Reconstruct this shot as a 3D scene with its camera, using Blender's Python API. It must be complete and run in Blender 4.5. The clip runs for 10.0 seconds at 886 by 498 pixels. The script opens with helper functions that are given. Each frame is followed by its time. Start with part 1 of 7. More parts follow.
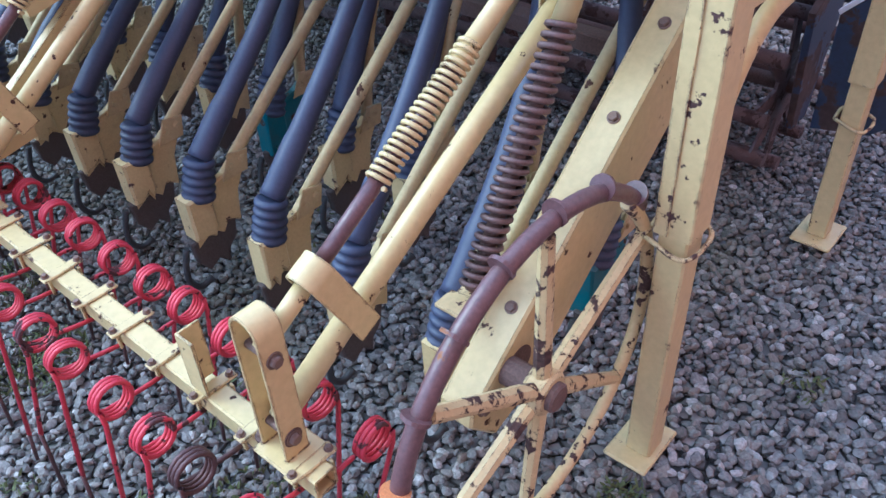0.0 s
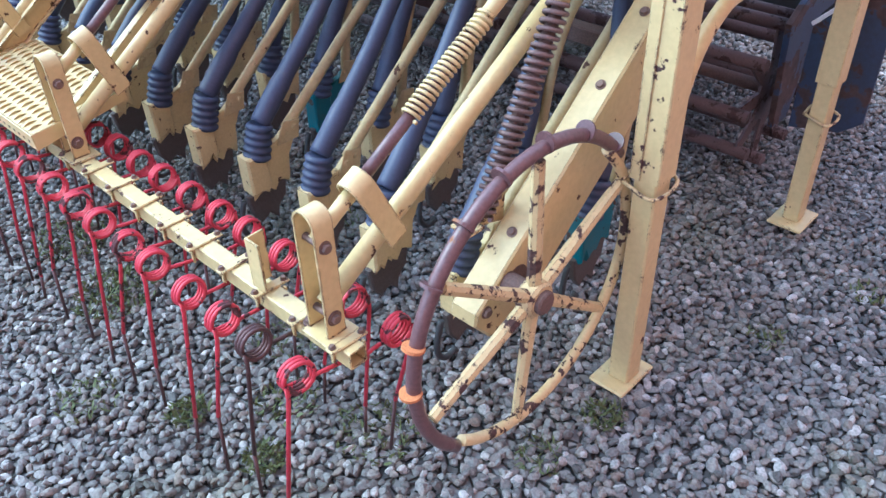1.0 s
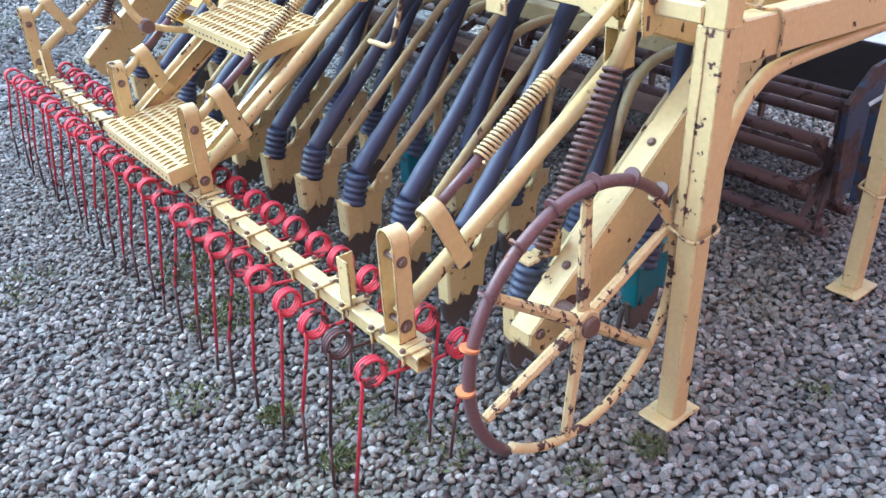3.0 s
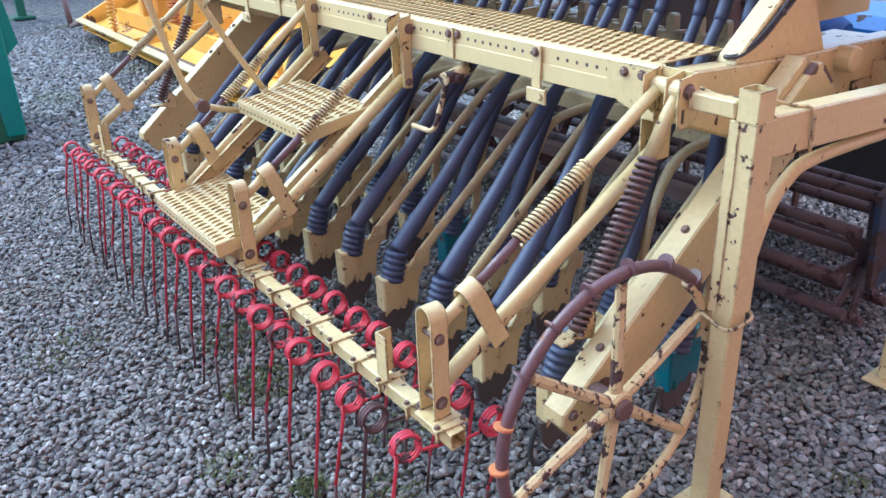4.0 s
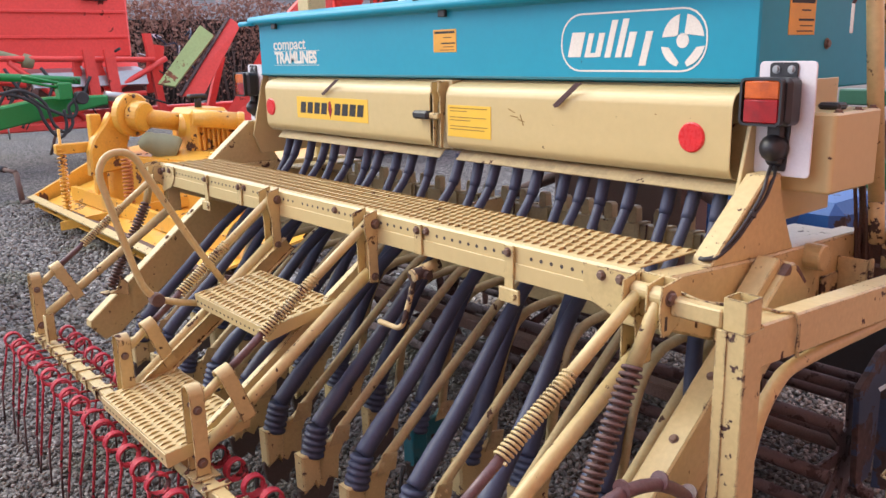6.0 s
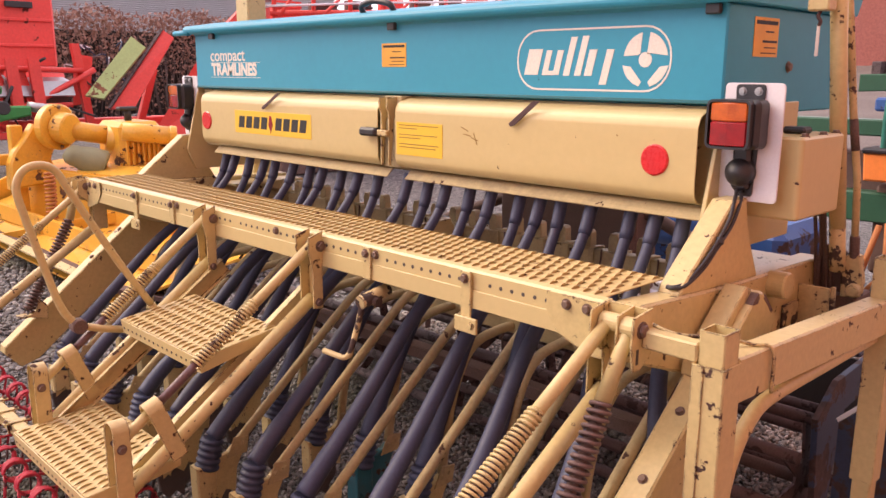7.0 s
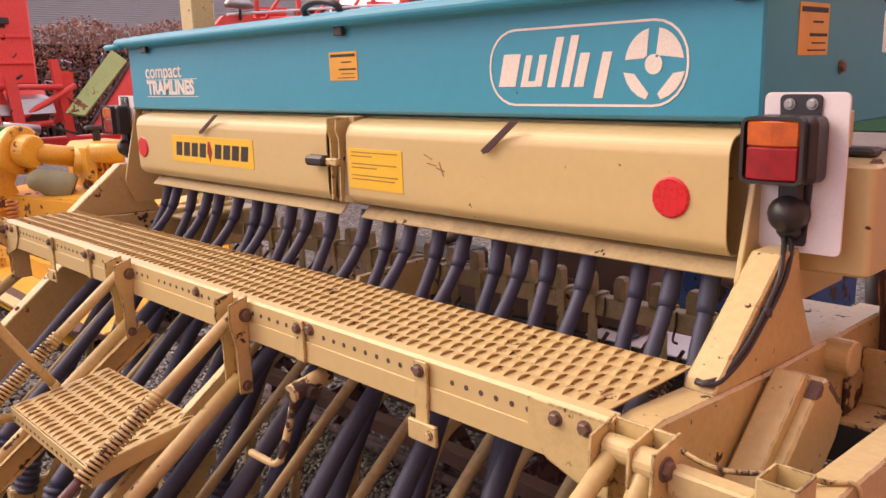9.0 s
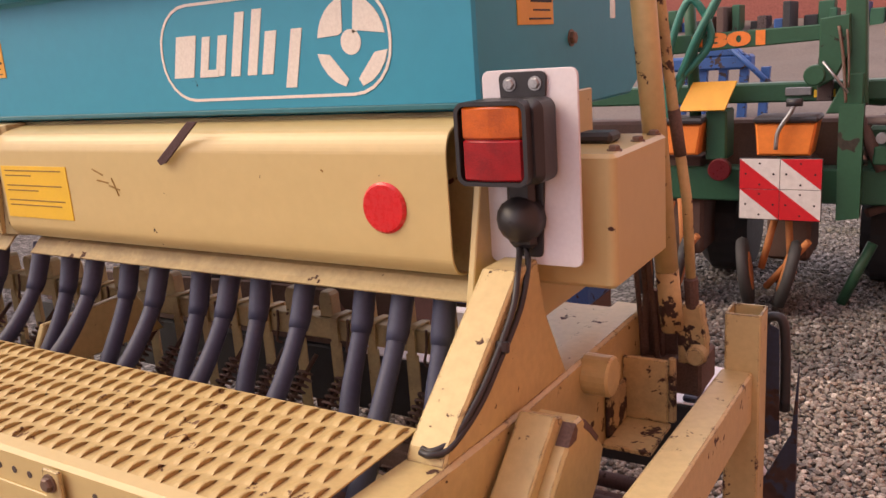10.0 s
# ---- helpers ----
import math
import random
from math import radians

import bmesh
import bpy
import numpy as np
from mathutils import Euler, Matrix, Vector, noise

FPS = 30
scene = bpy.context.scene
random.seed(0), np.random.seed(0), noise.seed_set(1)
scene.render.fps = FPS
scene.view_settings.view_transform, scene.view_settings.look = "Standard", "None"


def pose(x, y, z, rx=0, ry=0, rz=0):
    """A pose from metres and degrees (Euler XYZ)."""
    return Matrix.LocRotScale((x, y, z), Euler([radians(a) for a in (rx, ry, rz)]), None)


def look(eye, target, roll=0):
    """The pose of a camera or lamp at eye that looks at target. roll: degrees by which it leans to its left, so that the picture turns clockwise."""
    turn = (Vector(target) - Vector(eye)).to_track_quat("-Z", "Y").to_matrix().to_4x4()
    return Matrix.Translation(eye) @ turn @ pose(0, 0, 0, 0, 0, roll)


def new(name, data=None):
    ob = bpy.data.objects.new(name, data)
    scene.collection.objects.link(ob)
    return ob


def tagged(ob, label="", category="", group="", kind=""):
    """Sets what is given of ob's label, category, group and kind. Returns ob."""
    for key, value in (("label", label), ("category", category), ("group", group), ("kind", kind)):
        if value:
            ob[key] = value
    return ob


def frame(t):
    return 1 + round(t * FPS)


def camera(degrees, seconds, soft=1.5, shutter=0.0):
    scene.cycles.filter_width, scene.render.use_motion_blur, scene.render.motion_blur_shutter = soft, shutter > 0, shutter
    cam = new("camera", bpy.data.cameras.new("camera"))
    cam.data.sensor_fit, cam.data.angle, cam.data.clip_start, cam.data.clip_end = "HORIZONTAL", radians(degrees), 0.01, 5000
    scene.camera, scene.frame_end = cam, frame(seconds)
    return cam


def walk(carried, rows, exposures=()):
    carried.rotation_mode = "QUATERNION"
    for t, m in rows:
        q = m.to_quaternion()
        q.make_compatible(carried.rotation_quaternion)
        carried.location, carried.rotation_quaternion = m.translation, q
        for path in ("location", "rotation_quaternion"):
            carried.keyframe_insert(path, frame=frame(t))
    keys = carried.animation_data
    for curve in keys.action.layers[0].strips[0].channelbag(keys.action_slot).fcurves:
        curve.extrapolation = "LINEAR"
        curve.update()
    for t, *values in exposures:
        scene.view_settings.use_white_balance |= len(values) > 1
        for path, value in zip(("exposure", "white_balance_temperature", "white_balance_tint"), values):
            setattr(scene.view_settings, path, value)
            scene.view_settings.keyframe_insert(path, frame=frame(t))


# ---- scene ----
cam = camera(56.8, 10.0)
PATH = [
    (0, (0.729, -0.415, 1.427), (-0.321, 0.729, 0.167), -3.1),
    (0.5, (0.93, -0.539, 1.46), (-0.204, 0.553, 0.227), -2.8),
    (1, (0.995, -0.687, 1.476), (-0.13, 0.456, 0.281), -1.8),
    (1.5, (1.048, -0.799, 1.49), (-0.061, 0.415, 0.351), -2.2),
    (2, (1.082, -0.82, 1.493), (-0.057, 0.385, 0.377), -2.0),
    (2.5, (1.16, -0.822, 1.498), (-0.08, 0.318, 0.42), -2.4),
    (2.7, (1.201, -0.822, 1.498), (-0.1, 0.273, 0.446), -2.5),
    (3.8, (1.273, -0.895, 1.54), (-0.178, 0.162, 0.658), -2.1),
    (4, (1.273, -0.875, 1.539), (-0.202, 0.181, 0.697), -2.0),
    (4.5, (1.258, -0.866, 1.555), (-0.25, 0.211, 0.804), -2.3),
    (5, (1.241, -0.862, 1.568), (-0.281, 0.263, 0.922), -2.0),
    (5.5, (1.195, -0.85, 1.591), (-0.311, 0.347, 1.044), -1.6),
    (5.7, (1.174, -0.844, 1.604), (-0.335, 0.365, 1.093), -1.8),
    (6.8, (1.035, -0.815, 1.587), (-0.391, 0.525, 1.176), 0.5),
    (7, (1.004, -0.783, 1.584), (-0.396, 0.581, 1.161), 0.2),
    (7.5, (0.875, -0.593, 1.581), (-0.506, 0.793, 1.168), -0.6),
    (8, (0.77, -0.428, 1.602), (-0.643, 0.923, 1.18), -1.1),
    (8.5, (0.732, -0.359, 1.61), (-0.683, 0.988, 1.183), -1.6),
    (9, (0.693, -0.318, 1.613), (-0.719, 1.034, 1.193), -1.8),
    (9.5, (0.617, -0.159, 1.602), (-0.656, 1.319, 1.158), -2.2),
    (10, (0.6, 0.077, 1.595), (-0.43, 1.726, 1.123), -4.0),
]
LIGHT = [(0.0, 1.14, 3980, -6), (1.2, 1.52, 4100, -10), (2.7, 1.60, 4220, -11), (4.5, 1.08, 4120, -7), (5.0, 0.96, 4150, -8), (5.6, 0.82, 4700, -5), (7.0, 0.82, 6450, 19), (7.5, 0.80, 6450, 16), (8.0, 0.62, 6650, 20), (8.5, 0.62, 6850, 24), (10.0, 0.46, 6650, 16)]
walk(cam, [(t, look(eye, target, roll)) for t, eye, target, roll in PATH], LIGHT)

# ---------------------------------------------------------------- light
world = bpy.data.worlds.new("overcast_sky")
scene.world = world
world.use_nodes = True
wn = world.node_tree.nodes
wl = world.node_tree.links
sky = wn.new("ShaderNodeTexSky")
sky.sky_type = "NISHITA"
sky.sun_disc = False
sky.sun_elevation = radians(41)
sky.sun_rotation = radians(238)
sky.dust_density = 4.0
veil = wn.new("ShaderNodeMixRGB")
veil.inputs[0].default_value = 0.78
veil.inputs[2].default_value = (7.3, 6.45, 6.8, 1)
wl.new(sky.outputs[0], veil.inputs[1])
wl.new(veil.outputs[0], wn["Background"].inputs[0])
wn["Background"].inputs[1].default_value = 0.15

sun_data = bpy.data.lights.new("sun", "SUN")
sun_data.energy = 1.6
sun_data.angle = radians(40)
sun_data.color = (1.0, 0.80, 0.52)
sun = new("sun", sun_data)
sun.matrix_world = look((-11.5, -7.0, 11.5), (0, 0, 0))

# ---------------------------------------------------------------- mesh helpers


class Shape:
    """Gathers vertices and faces for one mesh."""

    def __init__(self):
        self.v, self.f, self.smooth = [], [], []

    def add(self, verts, faces, smooth=False):
        n = len(self.v)
        self.v += [tuple(p) for p in verts]
        self.f += [tuple(n + i for i in face) for face in faces]
        self.smooth += [smooth] * len(faces)
        return self

    def box(self, lo, hi, c=0.003, m=None):
        """A box with chamfered edges."""
        lo, hi = Vector(lo), Vector(hi)
        c = min(c, 0.45 * min(hi - lo))
        verts, index = [], {}
        for k in range(8):
            s = [(k >> a) & 1 for a in range(3)]
            for axis in range(3):
                p = [(hi[a] - (0 if a == axis else c)) if s[a] else (lo[a] + (0 if a == axis else c)) for a in range(3)]
                index[k, axis] = len(verts)
                verts.append(Vector(p))
        faces = []
        for axis in range(3):
            a, b = (axis + 1) % 3, (axis + 2) % 3
            for side in (0, 1):
                ring = [(side << axis) | (i << a) | (j << b) for i, j in ((0, 0), (1, 0), (1, 1), (0, 1))]
                if not side:
                    ring.reverse()
                faces.append([index[k, axis] for k in ring])
        for axis in range(3):
            a, b = (axis + 1) % 3, (axis + 2) % 3
            for i in (0, 1):
                for j in (0, 1):
                    k0, k1 = (i << a) | (j << b), (1 << axis) | (i << a) | (j << b)
                    quad = [index[k0, a], index[k1, a], index[k1, b], index[k0, b]]
                    faces.append(quad if i != j else quad[::-1])
        for k in range(8):
            tri = [index[k, 0], index[k, 1], index[k, 2]]
            faces.append(tri if bin(k).count("1") % 2 else tri[::-1])
        if m is not None:
            verts = [m @ p for p in verts]
        return self.add(verts, faces)

    def prism(self, profile, axis, lo, hi, c=0.002):
        """A profile of (a, b) pairs pulled along an axis, with small chamfers. The pairs are the other two axes in x, y, z order."""
        n = len(profile)
        pts = [Vector((p[0], p[1], 0)) for p in profile]
        area = sum(pts[i].x * pts[(i + 1) % n].y - pts[(i + 1) % n].x * pts[i].y for i in range(n))
        if area < 0:
            pts.reverse()
        inset = []
        for i in range(n):
            d0 = (pts[i] - pts[i - 1]).normalized()
            d1 = (pts[(i + 1) % n] - pts[i]).normalized()
            n0, n1 = Vector((-d0.y, d0.x, 0)), Vector((-d1.y, d1.x, 0))
            s = n0 + n1
            k = 1.0 / max(0.4, s.dot(n0))
            inset.append(pts[i] + s * (c * k))
        rings = [(inset, lo), (pts, lo + c), (pts, hi - c), (inset, hi)]
        others = [a for a in range(3) if a != axis]
        verts = []
        for ring, h in rings:
            for p in ring:
                q = [0, 0, 0]
                q[axis], q[others[0]], q[others[1]] = h, p.x, p.y
                verts.append(q)
        flip = axis == 1
        faces = []
        for r in range(3):
            for i in range(n):
                j = (i + 1) % n
                quad = [r * n + i, r * n + j, (r + 1) * n + j, (r + 1) * n + i]
                faces.append(quad[::-1] if flip else quad)
        bottom, top = list(range(n))[::-1], list(range(3 * n, 4 * n))
        faces += [bottom[::-1], top[::-1]] if flip else [bottom, top]
        return self.add(verts, faces)

    def tube(self, pts, r, sides=10, caps=True, smooth=True):
        """A round bar along points; r may be a list."""
        pts = [Vector(p) for p in pts]
        n = len(pts)
        rr = r if isinstance(r, (list, tuple)) else [r] * n
        tang = []
        for i in range(n):
            d = pts[min(i + 1, n - 1)] - pts[max(i - 1, 0)]
            tang.append(d.normalized() if d.length > 1e-9 else Vector((0, 0, 1)))
        ref = Vector((1, 0, 0)) if abs(tang[0].x) < 0.8 else Vector((0, 1, 0))
        u = (ref - tang[0] * ref.dot(tang[0])).normalized()
        verts, faces = [], []
        for i in range(n):
            u = (u - tang[i] * u.dot(tang[i])).normalized()
            w = tang[i].cross(u)
            for k in range(sides):
                a = 2 * math.pi * k / sides
                verts.append(pts[i] + (u * math.cos(a) + w * math.sin(a)) * rr[i])
        for i in range(n - 1):
            for k in range(sides):
                k2 = (k + 1) % sides
                faces.append([i * sides + k, i * sides + k2, (i + 1) * sides + k2, (i + 1) * sides + k])
        self.add(verts, faces, smooth)
        if caps:
            m = len(self.v) - len(verts)
            self.f += [tuple(m + k for k in range(sides))[::-1], tuple(m + (n - 1) * sides + k for k in range(sides))]
            self.smooth += [False, False]
        return self

    def cyl(self, p0, p1, r, sides=14, c=0.0):
        p0, p1 = Vector(p0), Vector(p1)
        if c:
            d = (p1 - p0).normalized() * c
            return self.tube([p0, p0 + d * 0.01, p0 + d, p1 - d, p1 - d * 0.01, p1], [max(r - c, 0.0005), r - c, r, r, r - c, max(r - c, 0.0005)], sides, smooth=False)
        return self.tube([p0, p1], r, sides)

    def helix(self, p0, p1, radius, wire, turns, sides=6, per=14):
        p0, p1 = Vector(p0), Vector(p1)
        d = (p1 - p0).normalized()
        ref = Vector((1, 0, 0)) if abs(d.x) < 0.8 else Vector((0, 1, 0))
        u = (ref - d * ref.dot(d)).normalized()
        w = d.cross(u)
        n = int(turns * per)
        pts = []
        for i in range(n + 1):
            a = 2 * math.pi * i / per
            pts.append(p0 + (p1 - p0) * (i / n) + (u * math.cos(a) + w * math.sin(a)) * radius)
        return self.tube(pts, wire, sides)

    def bolt(self, p, d, r=0.009, h=0.008):
        """A hexagon bolt head with its washer, standing on p towards d."""
        p, d = Vector(p), Vector(d).normalized()
        self.tube([p - d * 0.004, p + d * 0.002], r * 1.3, 12, smooth=False)
        return self.tube([p + d * 0.002, p + d * (h * 0.8), p + d * h], [r, r, r * 0.8], 6, smooth=False)

    def mesh(self, name):
        me = bpy.data.meshes.new(name)
        me.from_pydata(self.v, [], self.f)
        me.polygons.foreach_set("use_smooth", self.smooth)
        me.update()
        return me


def bend(points, steps=6):
    """A smooth line through points (Catmull-Rom)."""
    p = [Vector(q) for q in points]
    p = [2 * p[0] - p[1]] + p + [2 * p[-1] - p[-2]]
    out = []
    for i in range(1, len(p) - 2):
        for s in range(steps):
            t = s / steps
            a, b, c, d = p[i - 1], p[i], p[i + 1], p[i + 2]
            out.append(0.5 * ((2 * b) + (c - a) * t + (2 * a - 5 * b + 4 * c - d) * t * t + (3 * b - a - 3 * c + d) * t ** 3))
    return out + [p[-2]]


def thing(name, label, category, at=(0, 0, 0), group="", kind=""):
    ob = new(name)
    ob.empty_display_size = 0.1
    ob.location = at
    return tagged(ob, label, category, group, kind)


def part(name, shape, material, parent, label=""):
    """Links a shape as one mesh under a thing or a part; its coordinates are those of the thing."""
    ob = new(name, shape.mesh(name))
    ob.data.materials.append(material)
    ob.parent = parent
    if label:
        tagged(ob, label)
    return ob


# ---------------------------------------------------------------- materials
def solid(name, shape, material, label, category, group="", kind=""):
    """A thing of one mesh."""
    ob = new(name, shape.mesh(name))
    ob.data.materials.append(material)
    return tagged(ob, label, category, group, kind)


def surface(name, color, rough=0.5, metal=0.0, second=None, amount=0.5, scale=6.0, grain=0.15, bump=0.1, bump_scale=120.0,
            chips=None, chip_level=0.62, chip_scale=14.0, edge=0.0, chip_rough=0.85, dirt=None, dirt_level=0.55, coat=0.0, by_object=0.0):
    mat = bpy.data.materials.new(name)
    mat.use_nodes = True
    nd, ln = mat.node_tree.nodes, mat.node_tree.links
    bs = nd["Principled BSDF"]
    geo = nd.new("ShaderNodeNewGeometry")
    pos = geo.outputs["Position"]

    def tex(sc, detail=4.0, ro=0.55):
        t = nd.new("ShaderNodeTexNoise")
        t.inputs["Scale"].default_value, t.inputs["Detail"].default_value, t.inputs["Roughness"].default_value = sc, detail, ro
        ln.new(pos, t.inputs["Vector"])
        return t.outputs["Fac"]

    def ramp(src, lo, hi):
        r = nd.new("ShaderNodeMapRange")
        r.inputs["From Min"].default_value, r.inputs["From Max"].default_value = lo, hi
        ln.new(src, r.inputs["Value"])
        return r.outputs["Result"]

    def mix(fac, a, b, mode="MIX"):
        m = nd.new("ShaderNodeMixRGB")
        m.blend_type = mode
        for sock, val in ((m.inputs[0], fac), (m.inputs[1], a), (m.inputs[2], b)):
            if isinstance(val, (float, int)):
                sock.default_value = val
            elif isinstance(val, (tuple, list)):
                sock.default_value = (*val[:3], 1)
            else:
                ln.new(val, sock)
        return m.outputs[0]

    second = second or tuple(c * 0.75 for c in color)
    col = mix(ramp(tex(scale, 5.0), 0.5 - 0.25 / max(amount, 0.05) * 0.6, 0.5 + 0.3), color, second)
    fine = ramp(tex(scale * 22, 3.0), 0.3, 0.7)
    col = mix(grain, col, mix(fine, tuple(c * 0.45 for c in color), tuple(min(1, c * 1.35) for c in color)))
    if by_object:
        info = nd.new("ShaderNodeObjectInfo")
        col = mix(ramp(info.outputs["Random"], 0.0, 1.0 / by_object), col, tuple(c * 0.5 for c in color))
    if dirt:
        col = mix(ramp(tex(scale * 0.6 + 1.3, 8.0, 0.7), dirt_level, dirt_level + 0.2), col, dirt)
    rough_out = None
    height = tex(bump_scale, 3.0)
    if chips:
        big, small = tex(chip_scale * 0.28, 2.0), tex(chip_scale, 6.0, 0.62)
        add = nd.new("ShaderNodeMath")
        add.operation = "MULTIPLY_ADD"
        add.inputs[1].default_value, add.inputs[2].default_value = 0.45, -0.22
        ln.new(big, add.inputs[0])
        tot = nd.new("ShaderNodeMath")
        ln.new(add.outputs[0], tot.inputs[0])
        ln.new(small, tot.inputs[1])
        total = tot.outputs[0]
        if edge:
            bev = nd.new("ShaderNodeBevel")
            bev.samples = 4
            bev.inputs["Radius"].default_value = 0.008
            dot = nd.new("ShaderNodeVectorMath")
            dot.operation = "DOT_PRODUCT"
            ln.new(bev.outputs["Normal"], dot.inputs[0])
            ln.new(geo.outputs["Normal"], dot.inputs[1])
            wear = nd.new("ShaderNodeMapRange")
            wear.inputs["From Min"].default_value, wear.inputs["From Max"].default_value, wear.inputs["To Max"].default_value = 0.99, 0.75, edge
            ln.new(dot.outputs["Value"], wear.inputs["Value"])
            plus = nd.new("ShaderNodeMath")
            ln.new(total, plus.inputs[0])
            ln.new(wear.outputs["Result"], plus.inputs[1])
            total = plus.outputs[0]
        mask = ramp(total, chip_level, chip_level + 0.02)
        rust = mix(ramp(tex(chip_scale * 4, 4.0), 0.3, 0.7), chips, tuple(c * 0.4 for c in chips))
        col = mix(mask, col, rust)
        rr = nd.new("ShaderNodeMapRange")
        rr.inputs["To Min"].default_value, rr.inputs["To Max"].default_value = rough, chip_rough
        ln.new(mask, rr.inputs["Value"])
        rough_out = rr.outputs["Result"]
        sub = nd.new("ShaderNodeMath")
        sub.operation = "MULTIPLY_ADD"
        sub.inputs[1].default_value = -0.8
        ln.new(mask, sub.inputs[0])
        ln.new(height, sub.inputs[2])
        height = sub.outputs[0]
    ln.new(col, bs.inputs["Base Color"])
    if rough_out is None:
        rr = nd.new("ShaderNodeMapRange")
        rr.inputs["To Min"].default_value, rr.inputs["To Max"].default_value = max(0.04, rough - 0.12), min(1, rough + 0.12)
        ln.new(tex(scale * 3, 4.0), rr.inputs["Value"])
        rough_out = rr.outputs["Result"]
    ln.new(rough_out, bs.inputs["Roughness"])
    bs.inputs["Metallic"].default_value = metal
    bs.inputs["Coat Weight"].default_value = coat
    if bump:
        b = nd.new("ShaderNodeBump")
        b.inputs["Strength"].default_value, b.inputs["Distance"].default_value = bump, 0.002
        ln.new(height, b.inputs["Height"])
        ln.new(b.outputs["Normal"], bs.inputs["Normal"])
    return mat


RUST = (0.10, 0.045, 0.03)
CREAM = (0.555, 0.452, 0.215)
cream = surface("cream_paint", CREAM, 0.36, second=(0.57, 0.44, 0.205), scale=3.0, chips=RUST, chip_level=0.665, chip_scale=32, edge=0.22, dirt=(0.42, 0.32, 0.17), dirt_level=0.62, bump=0.12)
cream_clean = surface("cream_sheet_paint", CREAM, 0.30, second=(0.59, 0.465, 0.225), scale=2.0, grain=0.05, chips=RUST, chip_level=0.76, chip_scale=40, bump=0.05)
cream_worn = surface("worn_cream_paint", (0.60, 0.48, 0.24), 0.6, second=(0.50, 0.38, 0.18), scale=5.0, chips=(0.10, 0.055, 0.045), chip_level=0.605, chip_scale=44, edge=0.18, dirt=(0.30, 0.23, 0.13), dirt_level=0.5, bump=0.2)
cream_stand = surface("scuffed_cream_paint", CREAM, 0.42, second=(0.55, 0.43, 0.21), scale=3.0, chips=(0.10, 0.05, 0.045), chip_level=0.668, chip_scale=26, edge=0.17, dirt=(0.42, 0.32, 0.17), dirt_level=0.6, bump=0.14)
cream_spoke = surface("rust_flecked_cream_paint", (0.58, 0.465, 0.24), 0.5, second=(0.50, 0.38, 0.18), scale=5.0, chips=(0.09, 0.05, 0.045), chip_level=0.572, chip_scale=34, edge=0.12, bump=0.2)
cream_flaking = surface("flaking_cream_paint", (0.58, 0.46, 0.235), 0.6, second=(0.48, 0.36, 0.17), scale=5.0, chips=(0.075, 0.045, 0.04), chip_level=0.53, chip_scale=22, edge=0.16, dirt=(0.30, 0.22, 0.13), dirt_level=0.5, bump=0.3)
olive = surface("dusty_shaded_olive_cream_paint", (0.51, 0.415, 0.218), 0.6, second=(0.41, 0.325, 0.172), scale=5.0, chips=RUST, chip_level=0.69, chip_scale=30, dirt=(0.26, 0.2, 0.12), dirt_level=0.5)
teal = surface("teal_paint", (0.018, 0.275, 0.43), 0.46, second=(0.028, 0.30, 0.45), scale=1.6, grain=0.05, chips=(0.03, 0.10, 0.13), chip_level=0.74, bump=0.04)
teal_dark = surface("teal_edge_paint", (0.02, 0.16, 0.2), 0.45, scale=3.0)
rubber_blue = surface("navy_rubber_hose", (0.034, 0.041, 0.086), 0.55, second=(0.052, 0.058, 0.106), scale=5.0, grain=0.25, dirt=(0.10, 0.095, 0.10), dirt_level=0.60, bump=0.1)
rubber = surface("black_rubber", (0.040, 0.040, 0.043), 0.7, scale=8.0, dirt=(0.09, 0.08, 0.07), dirt_level=0.6)
black_plastic = surface("black_plastic", (0.030, 0.029, 0.034), 0.38, scale=8.0, grain=0.1)
rust = surface("brown_rust", (0.080, 0.055, 0.057), 0.7, second=(0.105, 0.070, 0.066), scale=9.0, grain=0.4, chips=(0.06, 0.035, 0.035), chip_level=0.55, chip_scale=24, bump=0.4)
rust_tube = surface("rusty_purple_brown_steel", (0.135, 0.072, 0.074), 0.34, second=(0.095, 0.055, 0.064), scale=6.0, grain=0.35, chips=(0.40, 0.17, 0.06), chip_level=0.66, chip_scale=12, bump=0.3)
rust_orange = surface("orange_rust", (0.55, 0.22, 0.07), 0.8, second=(0.35, 0.13, 0.06), scale=20.0, grain=0.4, bump=0.3)
steel_and_hole_dark = surface("soil_worn_steel_and_hole_dark", (0.078, 0.064, 0.062), 0.7, second=(0.085, 0.065, 0.058), scale=14.0, grain=0.5, bump=0.5)
rust_and_shade = surface("dark_soil_rust_and_shade", (0.115, 0.074, 0.064), 0.85, second=(0.16, 0.095, 0.075), scale=10.0, grain=0.5, bump=0.5)
red_paint = surface("red_tine_paint", (0.50, 0.032, 0.062), 0.45, second=(0.38, 0.03, 0.055), scale=12.0, grain=0.2, chips=(0.11, 0.04, 0.045), chip_level=0.60, chip_scale=30, bump=0.15)
steel_dark = surface("worn_tine_steel", (0.10, 0.055, 0.055), 0.5, metal=0.4, scale=14.0, grain=0.4)
steel = surface("galvanised_steel", (0.45, 0.45, 0.46), 0.4, metal=0.9, scale=12.0, grain=0.3)
bolt_mat = surface("rusty_bolt_steel", (0.22, 0.15, 0.12), 0.6, metal=0.5, scale=30.0, grain=0.5)
spring_brown = surface("rusty_spring_steel", (0.18, 0.118, 0.108), 0.5, metal=0.35, second=(0.11, 0.072, 0.07), scale=12.0, grain=0.4)
